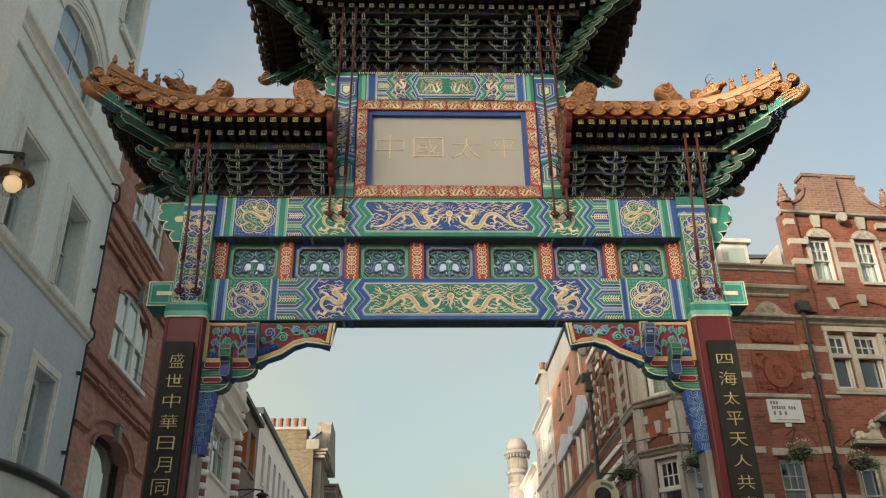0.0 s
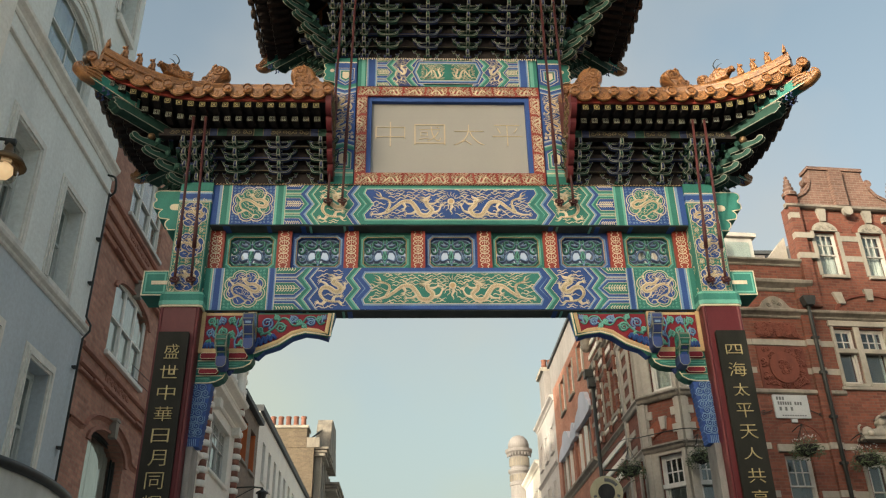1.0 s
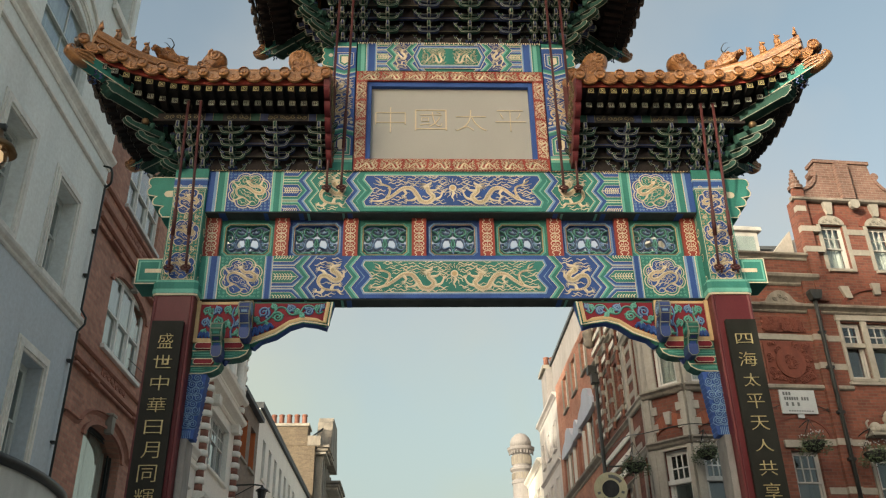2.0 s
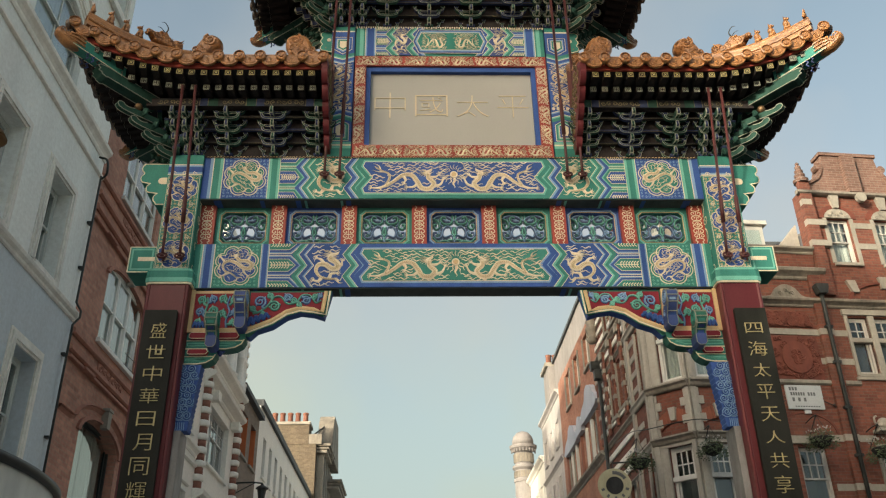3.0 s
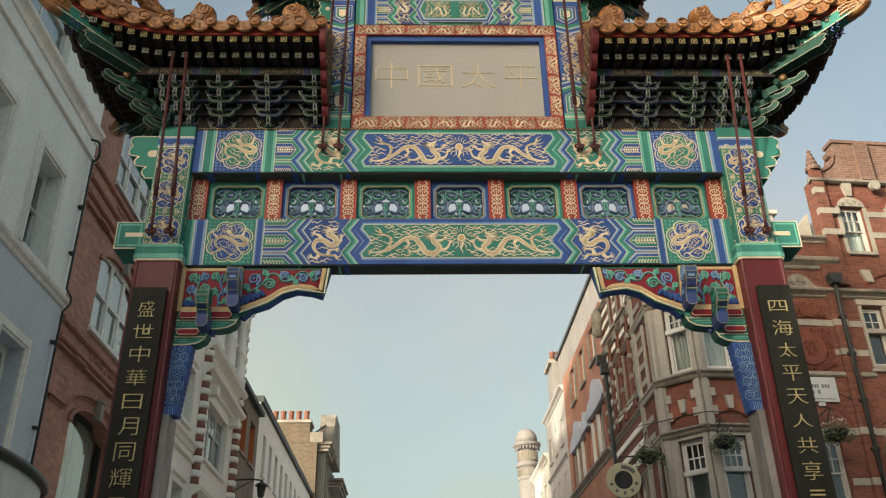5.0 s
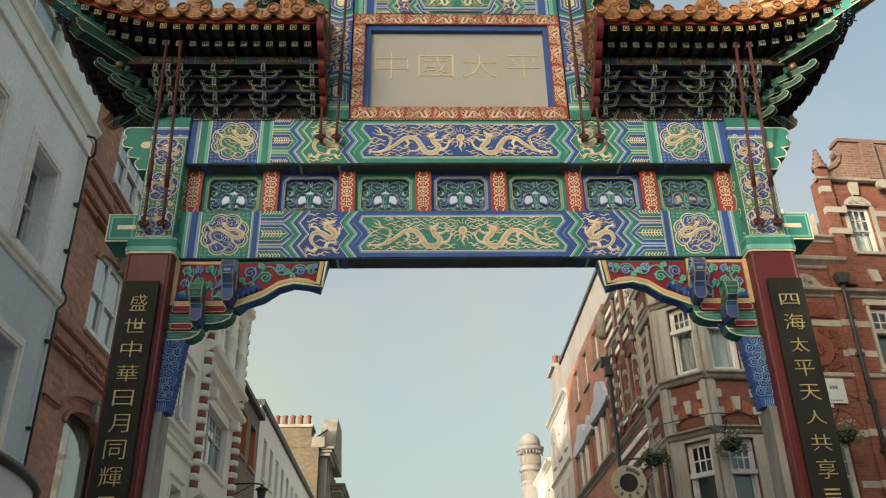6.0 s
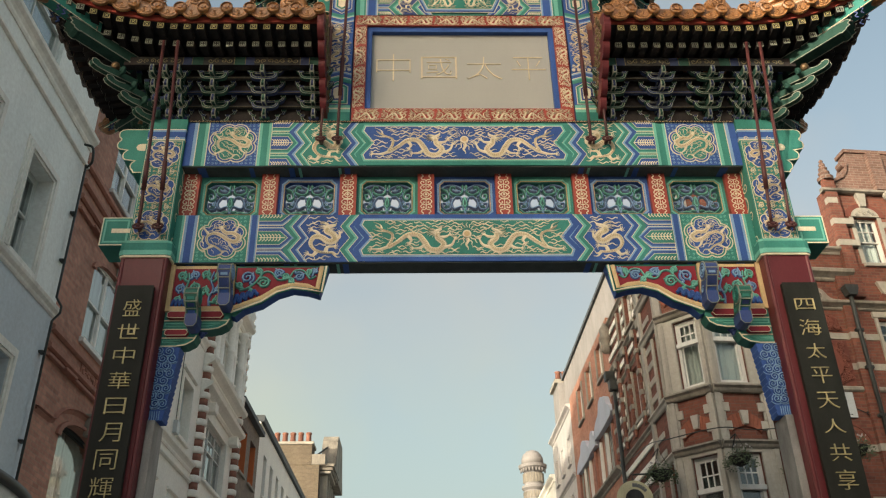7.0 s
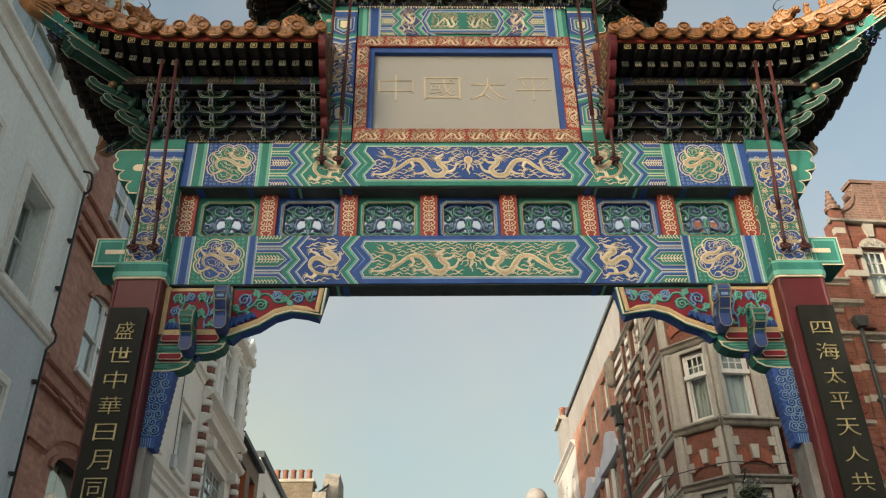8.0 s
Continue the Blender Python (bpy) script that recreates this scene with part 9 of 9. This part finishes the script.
def rrow(name, label, y0, y1, h, mat, wins, trim, frame="frame_white", bands=(), courses=(), curtain=0.3, split=0.6, top=(2, 2), stripe=None):
    """A street side facing the road on the east; places are given along the street."""
    hs = house(name, pose(RX, 0, 0, 0, 0, -90), label)
    g = Geo()
    holes = [(-b, -a, z0, z1) for a, b, z0, z1 in wins]
    wall_with_holes(g, -y1, -y0, 0, h, holes, mat)
    part("wall", g, hs)
    pbox("roof", hs, -y1, -y0, 0.36, 1.2, h - 0.5, h - 0.2, "slate")
    for q in holes:
        window(hs, *q, frame, 0.1, split, top, (1, 1), sill=trim, curtain=curtain)
        for a, b in ((q[0] - 0.1, q[0]), (q[1], q[1] + 0.1)):
            pbox("jamb", hs, a + 0.03 * (stripe is not None and a < q[0]), b - 0.03 * (stripe is not None and a >= q[1]), -0.04, 0.012, q[2], q[3], trim)
    for z in bands:
        e = 0.07 if stripe else 0.1
        cut = sorted([(q[0] - e, q[1] + e) for q in holes if q[2] < z < q[3]])
        a = -y1
        for c0, c1 in cut + [(-y0, -y0)]:
            if c0 - a > 0.05:
                pbox("stone_band", hs, a, c0, -0.045, 0.01, z - 0.07, z + 0.07, stripe or trim)
            a = c1
    for z, k in courses:
        pmould("cornice", hs, -y1, -y0, z, [(a * k, b * k) for a, b in CORNICE], "stone" if stripe else trim)
    return hs


rs = rrow("brick_terrace_end", "red brick street front with pale stone bands and tall windows", 21.76, 25.9, 12.2, "brick_red",
          [(a, b, z0, z1) for a, b in ((22.0, 22.4), (22.75, 23.55), (24.05, 24.5)) for z0, z1 in ((8.5, 9.85), (4.9, 6.5), (11.0, 12.0))], "stone",
          bands=(6.85, 7.2, 7.6, 8.4, 8.75, 9.1, 9.45, 9.8, 10.4, 11.1, 11.45, 11.8), courses=((7.9, 0.42), (9.98, 0.3), (10.62, 0.5), (6.4, 0.35), (12.05, 0.4)), curtain=0.6, stripe="stone_cream")
for y, w, top in ((22.5, 1.1, 13.5), (24.0, 1.0, 13.3)):
    pprism("gable", rs, [(-y - w / 2, 12.2), (-y + w / 2, 12.2), (-y + w * 0.35, 12.8), (-y + 0.1, top), (-y - 0.1, top), (-y - w * 0.35, 12.8)], 0.0, 0.3, "brick_red")
    g = Geo()
    lathe(g, [(0.1, 0), (0.13, 0.08), (0.07, 0.16), (0.12, 0.3), (0.02, 0.5)], "stone", 8, (-y, 0.1, top))
    part("urn", g, rs, "weathered stone urn", True)
for y in (21.9, 22.58, 23.7, 24.75, 25.75):   # slim shafts between the windows
    pbox("brick_shaft", rs, -y - 0.1, -y + 0.1, -0.12, -0.046, 8.1, 10.6, "brick_red", "", 0.02)
    for z in (8.3, 8.85, 9.4, 9.95):
        pbox("shaft_band", rs, -y - 0.115, -y + 0.115, -0.135, -0.046, z, z + 0.13, "stone", "", 0.015)
    pbox("stone_corbel", rs, -y - 0.12, -y + 0.12, -0.2, -0.12, 10.35, 10.59, "stone", "", 0.03)
g = Geo()
lathe(g, [(0.09, -0.35), (0.16, -0.25), (0.1, -0.12), (0.17, 0.05), (0.2, 0.12), (0.13, 0.22), (0.17, 0.36), (0.08, 0.5), (0.02, 0.6)], "stone_worn", 9, (-25.55, -0.16, 11.55))
part("carved_boss", g, rs, "carved grey stone figure on a corbel", True)
g = Geo()
tube(g, [(-25.15, -0.16, 10.0), (-25.1, -0.16, 0.3)], 0.055, "iron", 8)
part("downpipe", g, rs, "dark downpipe", True)
pprism("hopper_head", rs, [(-25.62, 10.55), (-25.3, 10.55), (-25.34, 10.3), (-25.58, 10.3)], -0.32, -0.05, "iron", "", 0.02)
pbox("hopper_head", rs, -25.27, -25.02, -0.3, -0.05, 9.9, 10.2, "iron", "", 0.02)
rs = rrow("plain_brick_house", "plain red-brown house with sunlit upper storey and pale blue boards", 25.91, 33.2, 12.5, "brick_orange",
          [(26.7, 27.6, 8.15, 9.45), (31.0, 31.8, 8.15, 9.3), (26.9, 27.75, 11.1, 12.2), (28.8, 29.65, 11.0, 12.2), (30.6, 31.5, 10.95, 12.2)], "stone", courses=((7.8, 0.8),))
for y, z, wd, ht in ((27.3, 9.5, 1.2, 0.92), (30.8, 9.32, 1.15, 0.8)):
    pts = [(p.x, p.y) for p in spline([(-y + q[0] * wd, z + q[1] * ht) for q in [(-1.0, 0.0), (1.0, 0.0), (1.0, 0.35), (0.75, 0.5), (0.6, 0.8), (0.3, 0.92), (0.1, 1.0), (-0.2, 0.9), (-0.35, 0.62), (-0.7, 0.5), (-1.0, 0.3)]], 3, True)]
    pprism("shaped_board", rs, pts, -0.16, -0.01, "blueboard", "pale blue shaped board over a window", 0.01)
low = [(-29.6, 9.36), (-28.55, 9.36), (-28.55, 9.62), (-28.75, 9.72), (-28.9, 9.92), (-29.1, 9.98), (-29.3, 9.9), (-29.42, 9.7), (-29.6, 9.62)]
pprism("shaped_board", rs, low, -0.16, -0.01, "blueboard", "low pale blue board between two taller ones", 0.01)
for k in range(7):   # window posts under the boards
    y = 26.35 + 0.95 * k
    pbox("pilaster", rs, -y - 0.07, -y + 0.07, -0.09, 0.0, 8.08, 9.34, "frame_white" if k % 3 else "rosy", "", 0.01)
rrow("white_stucco_terrace", "white stucco terrace with small windows", 33.21, 38.2, 12.3, "terrace_white",
     [(33.9 + 1.5 * k, 34.5 + 1.5 * k, z, z + 1.0) for k in range(3) for z in (6.0, 8.2, 10.3)], "terrace_white", "frame_grey", courses=((12.1, 0.8), (9.6, 0.5)))
rrow("stone_terrace", "cream stone terrace with a curved parapet", 38.21, 44.5, 10.9, "stone_cream",
     [(39.0 + 1.8 * k, 39.8 + 1.8 * k, z, z + 1.5) for k in range(3) for z in (5.0, 8.4)], "stone_cream", "frame_grey", courses=((10.7, 1.0), (7.6, 0.6)))
tr = thing("corner_turret", pose(5.4, 43.6, -0.12) @ Matrix.Scale(1.077, 4), "cream domed corner turret rising from the terrace", "turret")
g = Geo()
lathe(g, [(0.46, 6.0), (0.46, 10.3), (0.5, 10.34), (0.5, 10.44), (0.44, 10.48), (0.44, 10.85), (0.54, 10.95), (0.54, 11.05), (0.42, 11.1), (0.42, 11.7), (0.5, 11.76), (0.62, 11.86), (0.64, 11.98), (0.5, 12.02)], "hazy_white", 24)
part("drum", g, tr)
g = Geo()
lathe(g, [(0.5, 12.02), (0.49, 12.25), (0.42, 12.45), (0.28, 12.6), (0.12, 12.67), (0.02, 12.69)], "hazy_white", 24)
part("dome", g, tr, "", True)
for k in range(12):
    a = math.pi * (1.0 + k / 11)
    for r, z0, z1, mat in ((0.425, 11.2, 11.6, "stone_worn"), (0.44, 10.52, 10.8, "stone_worn")):
        pbox("drum_opening", tr, r * math.cos(a) - 0.045, r * math.cos(a) + 0.045, r * math.sin(a) - 0.03, r * math.sin(a) + 0.03, z0, z1, mat)
    pbox("corbel", tr, 0.54 * math.cos(a) - 0.03, 0.54 * math.cos(a) + 0.03, 0.54 * math.sin(a) - 0.04, 0.54 * math.sin(a) + 0.04, 11.66, 11.8, "hazy_white")
hs = house("white_tower_block", Matrix.Identity(4), "tall plain white building set back behind the row")
pbox("wall", hs, 7.2, 16, 30.2, 43.2, 0, 17.0, "hazy_white")
pbox("roof_edge", hs, 7.1, 16, 30.1, 43.3, 17.0, 17.15, "lead")
pbox("chimney", hs, 6.9, 7.9, 43.31, 45.0, 0, 16.9, "hazy_white")
pbox("chimney_cap", hs, 6.75, 8.0, 43.3, 45.1, 16.9, 17.1, "stone")
for k in range(3):
    g = Geo()
    lathe(g, [(0.16, 0), (0.14, 0.6), (0.17, 0.7)], "pot", 8, (7.1 + 0.32 * k, 44.2, 17.1))
    part("chimney_pot", g, hs, "", True)
hs = house("far_terrace", Matrix.Identity(4), "pale stone terrace closing the street")
pbox("wall", hs, RX, 12, 44.6, 90, 0, 9.0, "stone_cream")
hs = house("far_row", Matrix.Identity(4), "plain stock brick row further along the street")
pbox("wall", hs, -12, -6.0, 70.1, 105, 0, 9.5, "brick_stock")


# ---- lamps, signs and baskets ----
lamp = thing("wall_lantern", pose(-5.0, 9.42, 7.33), "bronze wall lantern with a lit glass bowl on an iron arm", "lamp")
g = Geo()
lathe(g, [(0.03, 0.52), (0.05, 0.46), (0.06, 0.40), (0.10, 0.36), (0.2, 0.29), (0.25, 0.2), (0.235, 0.2), (0.15, 0.28), (0.05, 0.33)], "bronze", 20)
part("shade", g, lamp, "dull bronze dish shade", True)
g = Geo()
lathe(g, [(0.165, 0.22), (0.17, 0.12), (0.15, 0.03), (0.1, -0.03), (0.02, -0.05)], "bowl", 18)
part("glass_bowl", g, lamp, "clear glass bowl", True).visible_shadow = False
g = Geo()
lathe(g, [(0.03, 0.24), (0.1, 0.18), (0.11, 0.1), (0.07, 0.03), (0.01, 0.01)], "lampglow", 24)
part("bulb", g, lamp, "glowing bulb", True)
g = Geo()
tube(g, [(0, 0, 0.5), (0, 0, 0.58), (-0.2, 0, 0.6), (-0.78, -0.05, 0.6)], 0.022, "iron", 8)
box(g, -0.06, 0.06, -0.03, 0.03, 0.5, 0.58, "iron")
part("arm", g, lamp, "black iron arm", True)

can = thing("shop_canopy", pose(-5.85, 12.5, 4.28), "rounded dark canopy rim over a shop front", "canopy")
g = Geo()
pts = [(0.85 * math.cos(t), 2.2 * math.sin(t)) for t in [math.pi / 2 - math.pi * k / 24 for k in range(25)]]
tube(g, [(x, y, 0.08) for x, y in pts], 0.07, "iron", 8)
part("rim", g, can, "black rolled rim", True)
g = Geo()
n = len(pts)
g.add([(x * 0.97, y * 0.97, 0.05) for x, y in pts] + [(x * 0.97, y * 0.97, -0.6) for x, y in pts], [(k, k + 1, n + k + 1, n + k) for k in range(n - 1)] + [tuple(range(n))], "frame_grey")
part("fascia", g, can, "grey curved fascia")

ll = thing("street_lantern", pose(-4.95, 29.6, 7.5), "black iron street lantern on a wall bracket", "lamp")
g = Geo()
lathe(g, [(0.02, 0.5), (0.06, 0.42), (0.2, 0.34), (0.21, 0.3), (0.15, 0.3), (0.1, -0.02), (0.06, -0.06)], "iron", 8)
part("body", g, ll, "")
g = Geo()
tube(g, [(0, 0, 0.48), (-0.3, 0, 0.52), (-0.9, 0, 0.5)], 0.025, "iron", 6)
tube(g, [(-0.25, 0, 0.5), (-0.9, 0, 0.15)], 0.015, "iron", 6)
part("bracket", g, ll, "")

rsn = thing("round_hanging_sign", pose(4.4, 20.05, 5.73, 0, 0, -6), "round cream hanging sign with a dark centre and gilt rim", "sign")
g = Geo()
lathe(g, [(0.02, -0.03), (0.36, -0.03), (0.36, 0.03), (0.02, 0.03)], "parchment", 32)
part("disc", g.moved(Matrix.Rotation(math.pi / 2, 4, "X")), rsn)
g = Geo()
lathe(g, [(0.02, -0.05), (0.15, -0.048), (0.19, -0.04), (0.19, 0.045), (0.02, 0.05)], "blackish", 24)
part("dark_centre", g.moved(Matrix.Rotation(math.pi / 2, 4, "X")), rsn)
g = Geo()
tube(g, [(0.36 * math.cos(t), -0.02, 0.36 * math.sin(t)) for t in [2 * math.pi * k / 32 for k in range(33)]], 0.012, "parchment", 6)
part("rim", g, rsn, "", True)
for k in range(11):
    a = math.pi * (0.2 + 0.6 * k / 10) if k < 6 else math.pi * (1.1 + 0.8 * (k - 6) / 4)
    g = Geo()
    prism(g, rect(-0.025, 0.025, -0.035, 0.035), -0.045, -0.03, "signgrey")
    part("lettering_bar", g.moved(Matrix.Translation((0.275 * math.cos(a), 0, 0.275 * math.sin(a))) @ Matrix.Rotation(math.pi / 2 - a, 4, "Y")), rsn)
g = Geo()
tube(g, [(0, 0, 0.36), (0, 0, 0.5), (0.85, 0.0, 0.5)], 0.018, "iron", 6)
part("bracket", g, rsn)


wire = Geo()
tube(wire, spline([(5.5, 24.2, 7.75), (5.38, 22.0, 7.45), (5.32, 20.2, 7.02), (6.12, 19.3, 6.98), (6.8, 19.36, 6.95), (7.42, 19.45, 7.0)], 5), 0.012, "iron", 5)
solo("cable", wire, Matrix.Identity(4), "thin black cable slung along the corner bay", "cable")


def basket(x, y, z, s, seed):
    """A hanging basket: wire bowl, trailing leaves, pale flowers."""
    ob = thing("hanging_basket", pose(x, y, z), "hanging basket of trailing plants with pale flowers", "plant", "hanging baskets")
    rnd = random.Random(seed)
    g = Geo()
    lathe(g, [(0.03, -0.2 * s), (0.16 * s, -0.14 * s), (0.24 * s, 0.0), (0.22 * s, 0.02)], "blackish", 12)
    part("bowl", g, ob)
    g = Geo()
    for k in range(600):
        a, r = rnd.uniform(0, 6.283), s * 0.34 * rnd.random() ** 0.5
        p = Vector((r * math.cos(a), r * math.sin(a), rnd.uniform(-0.22, 0.2) * s * (1.1 - r / (0.5 * s)) - (0.12 * s if r > 0.26 * s else 0)))
        d = Vector((rnd.gauss(0, 1), rnd.gauss(0, 1), rnd.gauss(0, 0.7))).normalized()
        e = d.orthogonal().normalized() * 0.016 * s
        L = 0.07 * s
        g.add([p, p + d * L * 0.5 + e, p + d * L, p + d * L * 0.5 - e], [(0, 1, 2, 3)], "leaf")
    tagged(part("leaves", g, ob), kind="stuff")
    g = Geo()
    for k in range(26):
        a, r = rnd.uniform(0, 6.283), s * 0.3 * rnd.random() ** 0.5
        p = Vector((r * math.cos(a), r * math.sin(a), s * (0.2 - 0.5 * r * r / (s * s)) + rnd.uniform(-0.04, 0.06)))
        for j in range(3):
            d = Vector((rnd.gauss(0, 1), rnd.gauss(0, 1), rnd.gauss(0, 1))).normalized()
            e = d.orthogonal().normalized() * 0.02 * s
            g.add([p - d * 0.025 * s, p + e, p + d * 0.025 * s, p - e], [(0, 1, 2, 3)], "petal")
    tagged(part("flowers", g, ob), kind="stuff")
    g = Geo()
    for k in range(3):
        a = 2.1 * k
        tube(g, [(0.22 * s * math.cos(a), 0.22 * s * math.sin(a), 0), (0, 0, 0.5 * s)], 0.005, "iron", 4)
    tube(g, [(0, 0, 0.5 * s), (0.02, 0.3, 0.52 * s), (0.03, 0.62, 0.5 * s)], 0.014, "iron", 5)
    tube(g, [(0, 0.02, 0.5 * s), (0.03, 0.62, 0.15 * s)], 0.01, "iron", 5)
    part("bracket", g, ob, "thin iron bracket and chains")


basket(5.0, 20.0, 6.26, 1.0, 1)
basket(6.35, 19.05, 6.3, 0.95, 2)
basket(8.88, 19.35, 6.55, 1.05, 3)
basket(10.3, 19.5, 6.35, 1.1, 4)
basket(7.55, 19.3, 6.2, 0.8, 5)

# ---- rows behind the camera and closing walls ----
def plain_house(name, x0, x1, y0, y1, h, mat, label):
    hs = house(name, Matrix.Identity(4), label)
    g = Geo()
    box(g, x0, x1, y0, y1, 0, h, mat)
    part("wall", g, hs)
    g = Geo()
    box(g, x0 - 0.1, x1 + 0.1, y0, y1, h, h + 0.25, "lead")
    part("roof", g, hs)


plain_house("cream_corner_house", -14, -5.72, 6.5, 9.96, 11.6, "stone_cream", "plain cream rendered house")
plain_house("brick_row_house", -14, -5.85, -60, 6.49, 7.5, "brick_brown", "plain low brown brick row house")
# unseen block, added to keep the low sun off gate and brick front
plain_house("sun_block_tower", -45, -30, -24.3, -10, 23.4, "stone_cream", "tall plain unseen block added to shade the gate from the sun")
# unseen rows, kept low and white to let skylight in and bounce it
plain_house("stucco_row_house", 5.0, 14, -60, -12.01, 5.5, "stucco_white", "plain white stucco row house")
plain_house("corner_row_house", 5.0, 36, -12, 5.0, 5.5, "stucco_white", "plain cream rendered corner house")
plain_house("street_end_house", -14, 14, -75, -60.01, 9, "stone_cream", "plain house closing the street")
plain_house("far_end_house", -30, 30, 150, 160, 9, "stone_cream", "plain house closing the street")
